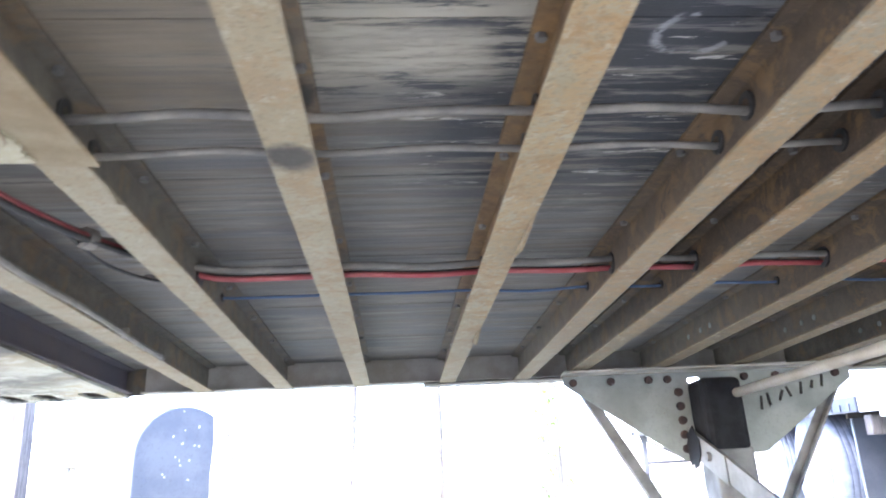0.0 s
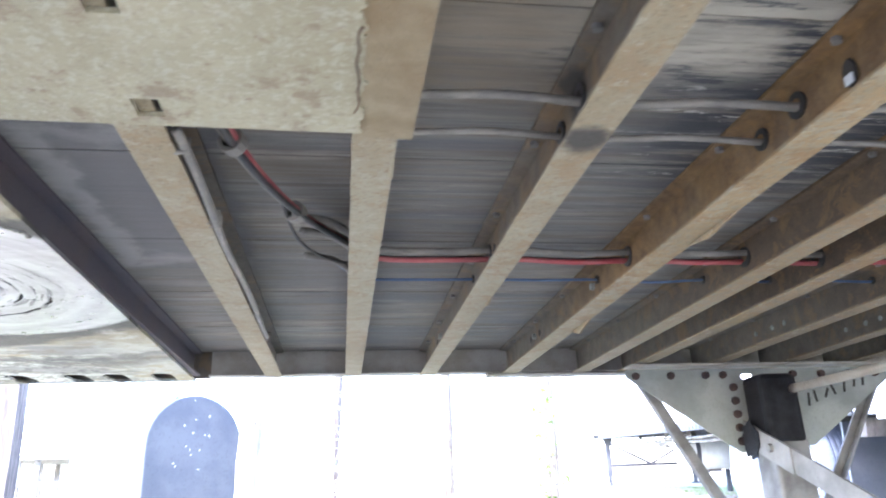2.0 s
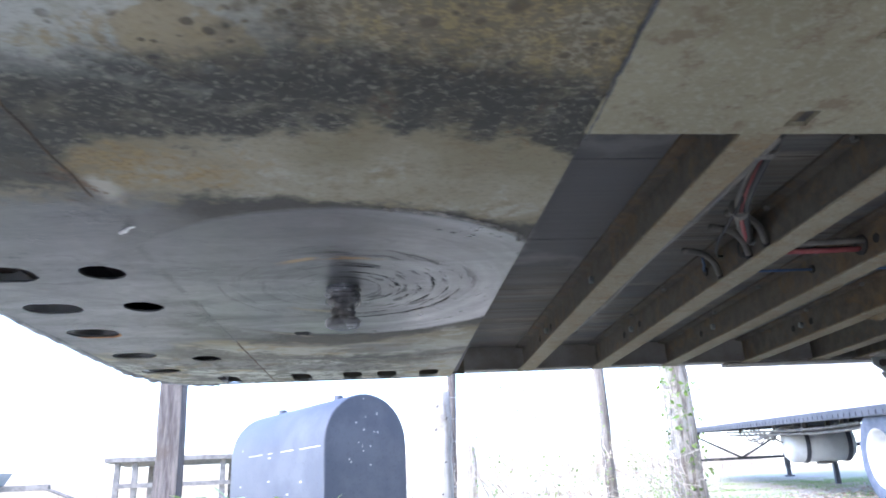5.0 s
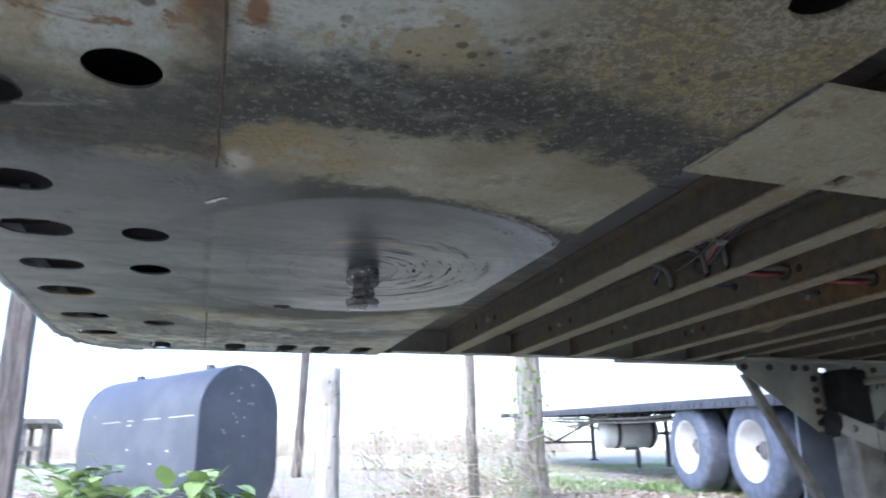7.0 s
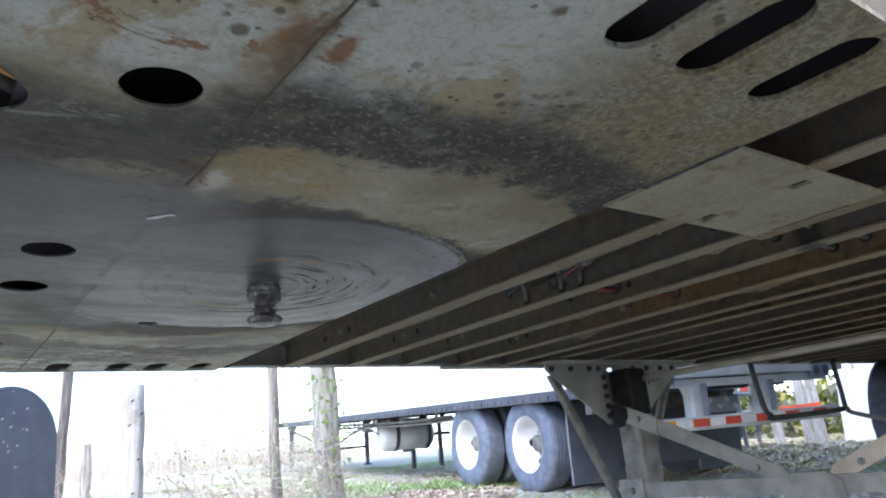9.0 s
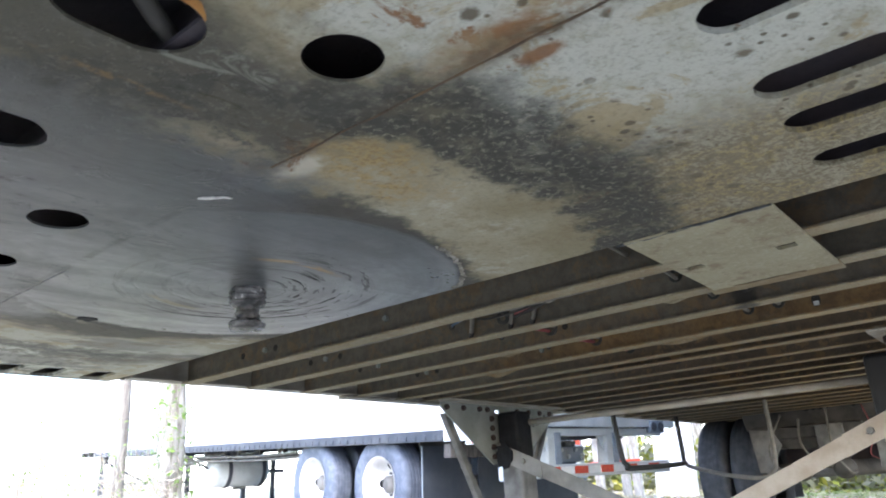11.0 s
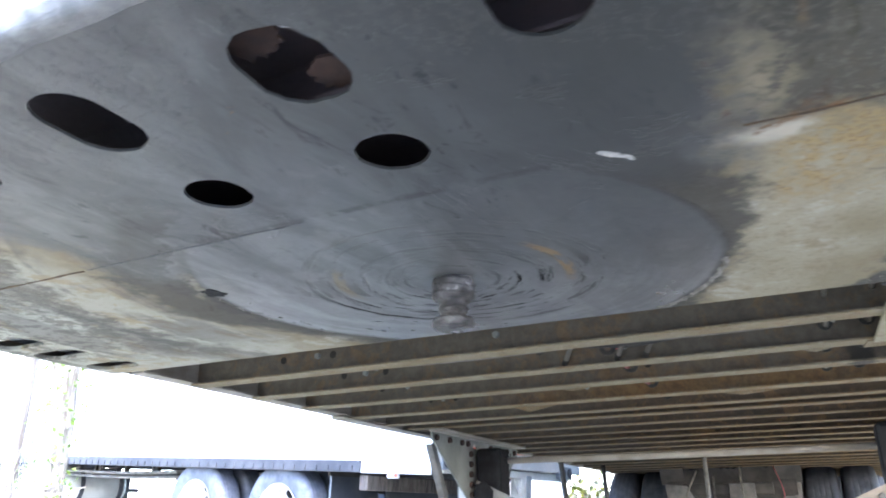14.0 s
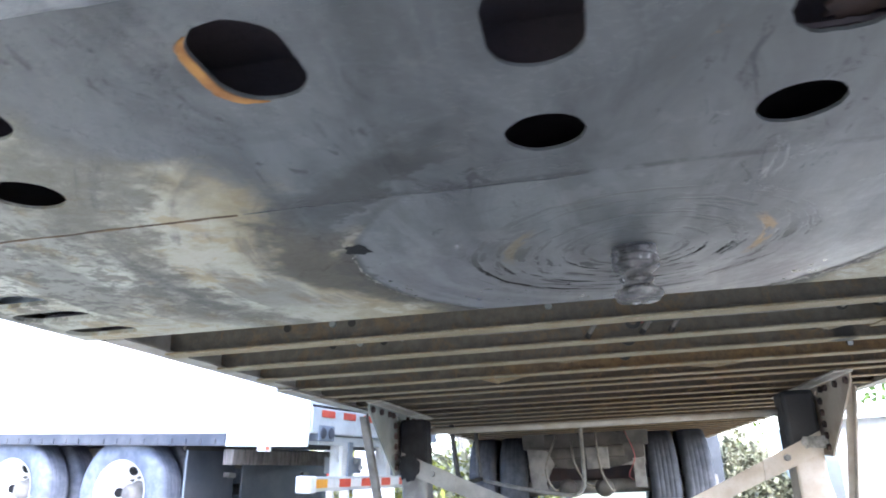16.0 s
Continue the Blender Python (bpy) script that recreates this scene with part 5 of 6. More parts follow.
    hose = [(4.37, 0.185, 0.93), (4.37, 0.19, 0.56), (4.35, 0.21, 0.46), (4.29, 0.28, 0.425), (4.4, 0.55, 0.46), (4.7, 0.9, 0.53), (4.95, 1.03, 0.56)]
    part("air_hose", tube(fresh(), smoothline(hose, 6), 0.015, 10), M_CONDUIT, trailer, "grey hanging hose", True)


build_crossmembers()
build_plate()
build_kingpin()
build_rails()
build_landing_gear()
build_rear_axle()
build_wiring()
build_deck()


# ---- the white box trailer across the yard ----
def build_box_trailer():
    t = empty("box_trailer", (0, 0, 0), "white box trailer on tandem wheels with striped rear bumper", "trailer")
    t.matrix_world = Matrix.Translation((4.627, 4.048, 0.082)) @ Matrix.Rotation(radians(-11), 4, "Z") @ Matrix.Rotation(radians(3.4), 4, "X")
    # own axes: y runs from its rear to its front, x across to its far side
    end, front = -1.82, 12.4
    ln, mid = front - end, 0.5 * (front + end)
    part("side_wall", box(fresh(), (-0.10, mid, 2.29), (0.04, ln, 2.62)), M_WHITE, t, "plain white side wall")
    part("side_wall", box(fresh(), (2.36, mid, 2.29), (0.04, ln, 2.62)), M_WHITE, t)
    part("rear_door", box(fresh(), (1.13, end + 0.03, 2.4), (2.42, 0.04, 2.4)), M_WHITE, t)
    part("front_wall", box(fresh(), (1.13, front - 0.03, 2.3), (2.42, 0.04, 2.6)), M_WHITE, t)
    part("roof", box(fresh(), (1.13, mid, 3.61), (2.54, ln + 0.05, 0.03)), M_WHITE, t)
    part("floor", box(fresh(), (1.13, mid, 1.02), (2.42, ln - 0.1, 0.05)), M_DARKRAIL, t)
    part("skirt", box(fresh(), (-0.115, end + 0.385, 0.935), (0.02, 0.77, 0.115), bevel=0.004), M_WHITE, t, "white skirt panel")
    rail = part("bottom_rail", box(fresh(), (-0.115, 4.6, 0.93), (0.05, 11.3, 0.1), bevel=0.006), M_DARKRAIL, t, "dark bottom rail")
    rv = None
    for i in range(74):
        o = part("rivet", box(fresh(), (0, 0, 0), (0.012, 0.03, 0.045), bevel=0.003), M_DARKRAIL, rail) if rv is None else new("rivet", rv.data)
        o.parent = rail
        rv = rv or o
        o.location = (-0.143, -0.95 + 0.15 * i, 0.915)
    for y in [-1.2 + 0.5 * i for i in range(27)]:
        part("crossmember", box(fresh(), (1.13, y, 0.935), (2.3, 0.05, 0.1)), M_DARKRAIL, t)
    # tandem: wheels, axles, slider frame
    for y in (0.07, 1.41):
        for k, x in enumerate((-0.05, 0.29, 1.90, 2.24)):
            m = pose(0, 0, 0, 0, -90, 0) if k < 2 else pose(0, 0, 0, 0, 90, 0)
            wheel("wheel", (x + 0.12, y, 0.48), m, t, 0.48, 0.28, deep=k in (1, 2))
        part("axle", tube(fresh(), [(0.1, y, 0.48), (2.3, y, 0.48)], 0.06, 12), M_AXLE, t, "", True)
    for x in (0.55, 1.75):
        part("bogie_frame", box(fresh(), (x, 0.9, 0.8), (0.1, 3.6, 0.13), bevel=0.006), M_AXLE, t)
        part("leaf_spring", prism(fresh(), [(-0.62, 0.62), (0.65, 0.72), (1.92, 0.62), (1.92, 0.66), (0.65, 0.78), (-0.62, 0.66)], 0, x - 0.05, x + 0.05), M_AXLE, t)
    slider = part("slider_rail", box(fresh(), (0.2, 2.95, 0.79), (0.06, 2.3, 0.06), bevel=0.005), M_SUB, t, "grimy brown slider rail")
    for y in (1.95, 2.6, 3.3, 4.05):
        part("slider_hanger", box(fresh(), (0.2, y, 0.845), (0.05, 0.05, 0.09)), M_SUB, slider)
    for x in (0.335, 1.95):
        part("mud_flap", box(fresh(), (x, -0.55, 0.47), (0.63, 0.012, 0.76), bevel=0.004), M_FLAP, t, "dark blue-black rubber mud flap")
        part("flap_bracket", box(fresh(), (x, -0.54, 0.865), (0.68, 0.03, 0.035)), M_SUB, t)
        part("flap_edge", box(fresh(), (x - 0.318, -0.552, 0.47), (0.012, 0.018, 0.76), bevel=0.003), M_SLATE, t, "worn pale edge of the mud flap")
    part("frame_bracket", prism(fresh(), [(-0.5, 0.88), (-1.0, 0.88), (-0.92, 0.74), (-0.62, 0.74)], 0, 0.5, 0.53), M_SUB, t)
    part("dock_beam", box(fresh(), (0.6, -1.06, 0.797), (1.38, 0.1, 0.125), bevel=0.008), M_POSTD, t, "dusty brown cross beam")
    part("under_panel", box(fresh(), (1.15, -0.62, 0.5), (0.95, 0.02, 0.6), bevel=0.004), M_FLAP, t, "dark panel under the rear")
    part("marker_lamp", box(fresh(), (-0.128, -1.43, 0.865), (0.03, 0.12, 0.05), bevel=0.008), M_TAPEW, t, "small white and red side marker lamp")
    part("marker_lens", box(fresh(), (-0.145, -1.47, 0.865), (0.008, 0.035, 0.03), bevel=0.003), M_TAPER, t)
    # rear: bumper bar with striped tape, posts, sill, lamps
    yb = end + 0.06
    bar = part("bumper", box(fresh(), (1.1, yb, 0.6), (2.3, 0.1, 0.11), bevel=0.008), M_STEELW, t, "white bumper bar")
    part("end_cap", box(fresh(), (-0.03, yb - 0.01, 0.6), (0.1, 0.13, 0.125), bevel=0.012), M_TAPEW, bar, "white bumper end cap")
    for i in range(12):
        red = i % 2 == 0
        part("tape", box(fresh(), (0.12 + 0.185 * i, yb - 0.053, 0.605), (0.18, 0.004, 0.064)), (M_ORANGE if i == 0 else M_TAPER) if red else M_TAPEW, bar, "red reflective tape" if red else "white reflective tape")
    for x in (0.54, 1.36):
        post = part("bumper_post", box(fresh(), (x, yb + 0.03, 0.79), (0.17, 0.12, 0.3), bevel=0.01), M_STEELW, t, "pale steel bumper post")
        part("post_rib", box(fresh(), (x + 0.04, yb - 0.035, 0.79), (0.075, 0.015, 0.28)), M_SLATE, post)
        part("post_gusset", prism(fresh(), [(x - 0.085, 0.93), (x - 0.2, 0.93), (x - 0.085, 0.76)], 1, yb, yb + 0.02), M_STEELW, post)
    part("rear_beam", box(fresh(), (1.13, end + 0.08, 0.935), (2.1, 0.1, 0.07), bevel=0.008), M_STEELW, t, "pale beam over the bumper posts")
    sill = part("rear_sill", box(fresh(), (1.13, end + 0.06, 1.08), (2.44, 0.14, 0.2), bevel=0.01), M_STEELW, t, "pale steel rear sill")
    for i in range(6):
        part("tape", box(fresh(), (0.14 + 0.34 * i, end - 0.014, 1.135), (0.2, 0.004, 0.055)), M_TAPER, sill, "red reflective tape")
    for x in (0.12, 2.05):
        lb = part("lamp_box", box(fresh(), (x, end + 0.03, 0.985), (0.24, 0.1, 0.12), bevel=0.01), M_SLATE, t, "blue-grey lamp box")
        for q in (-0.06, 0.06):
            m = Matrix.Translation((x + q, end - 0.022, 0.985)) @ pose(0, 0, 0, 90, 0, 0)
            part("lamp", lathe(fresh(), [(0.0, 0.012), (0.036, 0.01), (0.045, 0.0), (0.0, 0.0)], m, 16), M_DARKRAIL, lb)
    part("light_bar", box(fresh(), (0.95, end + 0.3, 0.74), (0.5, 0.1, 0.14), bevel=0.01), M_SLATE, t, "blue-grey light bar")
    for i in range(5):
        m = Matrix.Translation((0.76 + 0.1 * i, end + 0.245, 0.72 + 0.06 * (i % 2))) @ pose(0, 0, 0, 90, 0, 0)
        part("bolt", lathe(fresh(), [(0.0, 0.02), (0.02, 0.02), (0.026, 0.0), (0.0, 0.0)], m, 8), M_STEELW, t)
    # front landing legs with their bracing
    ly = 10.3
    for x in (0.05, 1.85):
        leg = part("landing_leg", box(fresh(), (x, ly, 0.5), (0.1, 0.1, 0.8), bevel=0.01), M_DARKRAIL, t, "dark landing leg")
        part("inner_leg", box(fresh(), (x, ly, 0.05), (0.07, 0.07, 0.3), bevel=0.006), M_DARKRAIL, leg)
        part("foot", box(fresh(), (x, ly, -0.09), (0.16, 0.16, 0.03)), M_DARKRAIL, leg)
        part("leg_brace", tube(fresh(), [(x, ly, 0.8), (0.95, ly, 0.32)], 0.022, 8), M_DARKRAIL, leg)
        part("leg_gusset", prism(fresh(), [(x - 0.12, 0.9), (x + 0.12, 0.9), (x + 0.05, 0.72), (x - 0.05, 0.72)], 1, ly - 0.06, ly - 0.05), M_DARKRAIL, leg)
    part("leg_brace", tube(fresh(), [(0.05, ly, 0.31), (1.85, ly, 0.31)], 0.027, 8), M_DARKRAIL, t)
    # tank slung across, its straps, hoses and pipes
    tk = part("fuel_tank", tube(fresh(), [(0.24, 5.2, 0.6), (0.27, 5.2, 0.6), (0.34, 5.2, 0.6), (1.12, 5.2, 0.6), (1.18, 5.2, 0.6)], [0.1, 0.2, 0.262, 0.262, 0.2], 28), M_STEELW, t, "pale cylindrical tank", True)
    for x in (0.5, 1.07):
        part("tank_strap", lathe(fresh(), [(0.26, -0.03), (0.273, -0.03), (0.273, 0.03), (0.26, 0.03)], Matrix.Translation((x, 5.2, 0.6)) @ pose(0, 0, 0, 0, 90, 0), 24), M_DARKRAIL, tk)
        part("strap_hanger", box(fresh(), (x, 5.2, 0.87), (0.05, 0.3, 0.06)), M_DARKRAIL, tk)
    part("drain_box", box(fresh(), (0.75, 5.15, 0.33), (0.2, 0.1, 0.04), bevel=0.006), M_AXLE, tk)
    for i in range(6):
        hose = [(0.0, 6.6 - 0.2 * i, 0.86), (-0.03 + 0.05 * i, 6.2 - 0.2 * i, 0.7 - 0.03 * (i % 3)), (0.1, 5.6 - 0.1 * i, 0.74), (0.2, 5.0 - 0.1 * i, 0.86)]
        part("air_hose", tube(fresh(), smoothline(hose, 5), 0.013, 6), M_AXLE, t, "", True)
    for x, z in ((0.0, 0.83), (0.05, 0.78)):
        part("air_pipe", tube(fresh(), smoothline([(x, 1.9, z), (x, 3.2, z - 0.03), (x + 0.02, 5.5, z - 0.02), (x, 7.4, z)], 6), 0.018, 8), M_AXLE, t, "", True)
    for y in (2.4, 3.6, 4.8, 6.6):
        part("hanger_bar", box(fresh(), (0.02, y, 0.85), (0.04, 0.03, 0.1)), M_AXLE, t)
    # a low carrier with short legs behind the tank
    car = part("spare_carrier", box(fresh(), (1.5, 6.0, 0.55), (0.9, 0.08, 0.06), bevel=0.006), M_DARKRAIL, t, "dark low carrier under the floor")
    for x in (1.2, 1.75):
        part("carrier_leg", box(fresh(), (x, 6.0, 0.4), (0.07, 0.07, 0.85), bevel=0.006), M_DARKRAIL, car)


build_box_trailer()


# ---- the oil tank, posts, fence and plants beyond the trailer ----
def build_tank():
    x, y = -0.08, 3.575
    gz = ground_z(x, y + 0.6)
    t = empty("oil_tank", (x, y, gz), "dark upright oil tank with rounded top, paint chipped, on short legs", "tank")
    t.rotation_euler = (0, 0, radians(35))
    top, w, lo, ln = 1.19 - gz, 0.335, 0.05, 1.5
    zc = top - w
    zb = lo + w
    pts = [(w * math.cos(a), zc + w * math.sin(a)) for a in [math.pi * i / 20 for i in range(21)]] + [(w * math.cos(a), zb + w * math.sin(a)) for a in [math.pi + math.pi * i / 20 for i in range(21)]]
    bm = prism(fresh(), pts, 1, 0.0, ln)
    es = [e for e in bm.edges if abs(e.verts[0].co.y - e.verts[1].co.y) < 1e-6 and len(e.link_faces) == 2 and any(len(f.verts) > 8 for f in e.link_faces)]
    bmesh.ops.bevel(bm, geom=es, offset=0.012, segments=2, affect="EDGES", profile=0.5)
    body = part("tank_body", bm, M_TANK, t, "dark blue-grey steel body", False)
    for p in body.data.polygons:
        p.use_smooth = len(p.vertices) <= 8 and abs(p.normal.y) < 0.2
    for i in range(15):
        cx, cz = random.gauss(-0.02, 0.07), zc + random.gauss(0.05, 0.1)
        part("paint_chip", box(fresh(), (cx, -0.001, cz), (0.006 + 0.014 * random.random(), 0.002, 0.004 + 0.008 * random.random()), Euler((0, random.random() * 3, 0)).to_matrix()), M_CHIP, body)
    for a, q in ((0.05, 0.28), (0.42, 0.2), (0.75, 0.08), (0.92, 0.24)):
        part("weld_seam", box(fresh(), (-w - 0.0005, a + q / 2, zc - 0.02 + 0.004 * a), (0.003, q, 0.006)), M_CHIP, body, "pale worn seam")
    for i in range(13):
        part("paint_chip", box(fresh(), (-w - 0.0005, 0.08 + (ln - 0.2) * random.random(), lo + 0.15 + (zc - lo - 0.1) * random.random()), (0.003, 0.01 + 0.035 * random.random(), 0.006 + 0.01 * random.random())), M_CHIP, body)
    for a in (0.25, 0.85):
        m = Matrix.Translation((0, ln * a, top - 0.005))
        part("pipe_cap", lathe(fresh(), [(0.035, 0.0), (0.035, 0.03), (0.03, 0.04), (0.0, 0.042)], m, 12), M_TANK, body)
    for px in (-0.18, 0.18):
        for py in (0.12, ln - 0.12):
            part("leg", tube(fresh(), [(px, py, 0.0), (px, py, lo + 0.18)], 0.022, 10), M_TANK, t)


build_tank()


def build_post(name, x, y, r, top, mat, label, lean=(0, 0), square=False):
    g = ground_z(x, y)
    t = fresh()
    n = 12
    pts = [(lean[0] * i / n + 0.01 * noise.noise((x, i * 0.7, 1)), lean[1] * i / n, -0.1 + (top - g + 0.1) * i / n) for i in range(n + 1)]
    rs = [r * (1.05 - 0.12 * i / n + 0.08 * noise.noise((x * 3, i * 0.9, 4))) for i in range(n + 1)]
    tube(t, pts, rs, 4 if square else 12, 0.05)
    ob = part(name, t, mat, None, "", not square)
    ob.location = (x, y, g)
    return tagged(ob, label, "post", "fence posts")


build_post("fence_post", 0.378, 2.69, 0.066, 1.055, M_POSTW, "pale barkless wooden fence post with nails, in leaf litter", (0.0, 0))
nailed = bpy.data.objects["fence_post"]
for i, (dx, z) in enumerate(((-0.02, 0.93), (0.03, 0.86), (-0.035, 0.8), (0.015, 0.62), (-0.01, 0.45))):
    part("nail", tube(fresh(), [(dx, -0.055, z), (dx + 0.004, -0.085, z + 0.004)], 0.004, 6), M_SOOT, nailed)
build_post("fence_post", 0.77, 7.3, 0.055, 2.6, M_POSTD, "dark weathered wooden pole beside the tank", (0.1, 0))
build_post("fence_post", 1.63, 3.66, 0.04, 2.2, M_POST, "thin grey wooden fence post", (-0.02, 0))
build_post("fence_post", 1.0, 7.04, 0.055, 1.04, M_BARK, "short grey weathered post stub")
build_post("fence_post", -1.71, 4.62, 0.125, 2.6, M_POSTD, "square grey weathered timber post", (0, 0), True)


def build_tree(x, y):
    t = empty("tree", (x, y, ground_z(x, y)), "tree trunk with rough pale bark and climbing green ivy", "tree")
    n = 22
    pts = [(0.05 * noise.noise((i * 0.3, 2, 0)) - 0.004 * i, 0.03 * noise.noise((i * 0.3, 7, 0)), -0.1 + 0.25 * i) for i in range(n)]
    rs = [0.05 * math.exp(-i * 1.2) + 0.135 - 0.003 * i for i in range(n)]
    bm = tube(fresh(), smoothline(pts, 3), [rs[min(n - 1, i // 3)] for i in range((n - 1) * 3 + 1)], 20)
    for v in bm.verts:
        d = noise.noise((v.co.x * 16, v.co.y * 16, v.co.z * 4)) * 0.014
        v.co.x += d * (1 if v.co.x > 0 else -1)
        v.co.y += d * (1 if v.co.y > 0 else -1)
    part("trunk", bm, M_BARK, t, "rough pale bark", True)
    for i in range(7):
        a = i * 0.9
        z = 3.0 + 0.35 * i
        part("limb", tube(fresh(), smoothline([(0, 0, z), (0.5 * math.cos(a), 0.5 * math.sin(a), z + 0.4), (1.3 * math.cos(a), 1.3 * math.sin(a), z + 1.0)], 5), [0.05 - 0.0027 * k for k in range(11)], 8), M_BARK, t, "", True)
    bm = fresh()
    for i in range(320):
        a, z = random.gauss(-2.2, 1.0), 0.3 + 2.6 * random.random()
        r = 0.145 + 0.06 * random.random()
        leaf(bm, Vector((r * math.cos(a), r * math.sin(a), z)), 0.035 + 0.03 * random.random())
    part("ivy", bm, M_GREEN, t, "climbing ivy leaves")
    bm = fresh()
    for i in range(900):
        a, rr = random.random() * 6.28, random.random() * 1.6
        leaf(bm, Vector((rr * math.cos(a), rr * math.sin(a), 4.2 + 1.6 * random.random())), 0.07)
    part("crown", bm, M_YELLOW, t)


def leaf(bm, p, s, normal=None):
    """A small pointed folded leaf."""
    d = Vector((random.gauss(0, 1), random.gauss(0, 1), random.gauss(0, 1))).normalized()
    u = d.orthogonal().normalized()
    u = Matrix.Rotation(random.random() * 6.28, 3, d) @ u
    v = d.cross(u)
    a, b = p - u * s * 0.5, p + u * s * 0.5
    l, r = p + v * s * 0.28 + d * s * 0.1, p - v * s * 0.28 + d * s * 0.1
    va = [bm.verts.new(q) for q in (a, l, b, r)]
    bm.faces.new((va[0], va[1], va[2]))
    bm.faces.new((va[0], va[2], va[3]))


build_tree(2.62, 4.72)


def build_weed(x, y, h, label):
    g = ground_z(x, y)
    t = empty("weed_plant", (x, y, g), label, "plant", "weeds by the tank")
    bm, lv = fresh(), fresh()
    for k in range(4):
        a = random.random() * 6.28
        top = Vector((0.16 * math.cos(a) * (0.5 + random.random()), 0.16 * math.sin(a) * (0.5 + random.random()), h * (0.6 + 0.4 * random.random())))
        line = smoothline([(0, 0, -0.02), (top.x * 0.3, top.y * 0.3, top.z * 0.5), tuple(top)], 4)
        tube(bm, line, 0.004, 5)
        for q in line[3:]:
            for _ in range(3):
                b = random.random() * 6.28
                big_leaf(lv, q, b, 0.09 + 0.07 * random.random())
    part("stem", bm, M_WEED, t)
    part("foliage", lv, M_WEED, t, "broad pale green leaves")


def big_leaf(bm, p, a, s):
    u = Vector((math.cos(a), math.sin(a), random.gauss(0.3, 0.35)))
    v = Vector((-math.sin(a), math.cos(a), 0))
    pts = [p, p + u * s * 0.35 + v * s * 0.36, p + u * s * 0.7 + v * s * 0.28 - Vector((0, 0, s * 0.1)), p + u * s - Vector((0, 0, s * 0.3)), p + u * s * 0.7 - v * s * 0.28 - Vector((0, 0, s * 0.1)), p + u * s * 0.35 - v * s * 0.36]
    mid1, mid2 = p + u * s * 0.35 - Vector((0, 0, s * 0.04)), p + u * s * 0.7 - Vector((0, 0, s * 0.15))
    vs = [bm.verts.new(q) for q in pts]
    m1, m2 = bm.verts.new(mid1), bm.verts.new(mid2)
    for f in ((0, m1, 1), (0, 5, m1), (1, m1, m2, 2), (5, 4, m2, m1), (2, m2, 3), (4, 3, m2)):
        bm.faces.new([vs[i] if isinstance(i, int) else i for i in f])


for wx, wy, wh in ((-0.88, 2.75, 0.5), (-0.7, 2.6, 0.42), (-0.24, 2.6, 0.44), (-1.02, 2.95, 0.46), (-0.16, 2.75, 0.4)):
    build_weed(wx, wy, wh, "leafy green weed growing beside the oil tank")


def scatter(name, label, mat, count, area, maker, soft=False):
    x0, x1, y0, y1 = area
    verts, faces = [], []
    for _ in range(count):
        u, v = random.random(), random.random()
        if soft:
            u, v = (u + random.random()) / 2, (v + random.random()) / 2
        x, y = x0 + (x1 - x0) * u, y0 + (y1 - y0) * v
        maker(verts, faces, x, y)
    me = bpy.data.meshes.new(name)
    me.from_pydata(verts, [], faces)
    me.materials.append(mat)
    return tagged(new(name, me), label, name.split("_")[-1], kind="stuff")


def blade(h0, h1, wd):
    def make(verts, faces, x, y):
        if noise.noise((x * 0.7, y * 0.7, 3)) + 0.7 * noise.noise((x * 2.6, y * 2.6, 8)) < 0.02:
            return
        g = ground_z(x, y)
        a, h = random.random() * 6.28, h0 + (h1 - h0) * random.random()
        dx, dy = math.cos(a), math.sin(a)
        n = len(verts)
        b = 0.6 + 1.2 * random.random()
        verts.extend([(x - dy * wd, y + dx * wd, g), (x + dy * wd, y - dx * wd, g), (x + dx * h * b, y + dy * h * b, g + h)])
        faces.append((n, n + 1, n + 2))
    return make


def litter(verts, faces, x, y):
    if noise.noise((x * 0.5, y * 0.5, 11)) < -0.15:
        return
    g = ground_z(x, y) + 0.008 + 0.02 * random.random()
    a, s = random.random() * 6.28, 0.014 + 0.034 * random.random() ** 1.5
    c, d = math.cos(a) * s, math.sin(a) * s
    n = len(verts)
    verts.extend([(x - c, y - d, g), (x + d * 0.5, y - c * 0.5, g + random.random() * 0.03), (x + c, y + d, g + 0.01), (x - d * 0.5, y + c * 0.5, g + random.random() * 0.03)])
    faces.extend([(n, n + 1, n + 2), (n, n + 2, n + 3)])


FENCE_RUN = ((0.378, 2.69), (1.0, 3.18), (1.63, 3.66), (2.1, 4.16), (2.56, 4.66))


def heap(verts, faces, x, y):
    """Leaves and scraps on a low brushy hump."""
    h = 0.2 * max(0.0, 1 - ((x - 9.0) / 2.2) ** 2 - ((y - 3.9) / 1.9) ** 2) * (0.75 + 0.5 * noise.noise((x * 1.5, y * 1.5, 9)))
    c = Vector((x, y, ground_z(x, y) + h * random.random() ** 0.5 + 0.01))
    a, s = random.random() * 6.28, 0.015 + 0.03 * random.random()
    u = Vector((math.cos(a), math.sin(a), random.gauss(0, 0.5))) * s
    v = Vector((-math.sin(a), math.cos(a), random.gauss(0, 0.5))) * s * 0.6
    n = len(verts)
    verts.extend([tuple(c - u), tuple(c + v), tuple(c + u), tuple(c - v)])
    faces.append((n, n + 1, n + 2, n + 3))


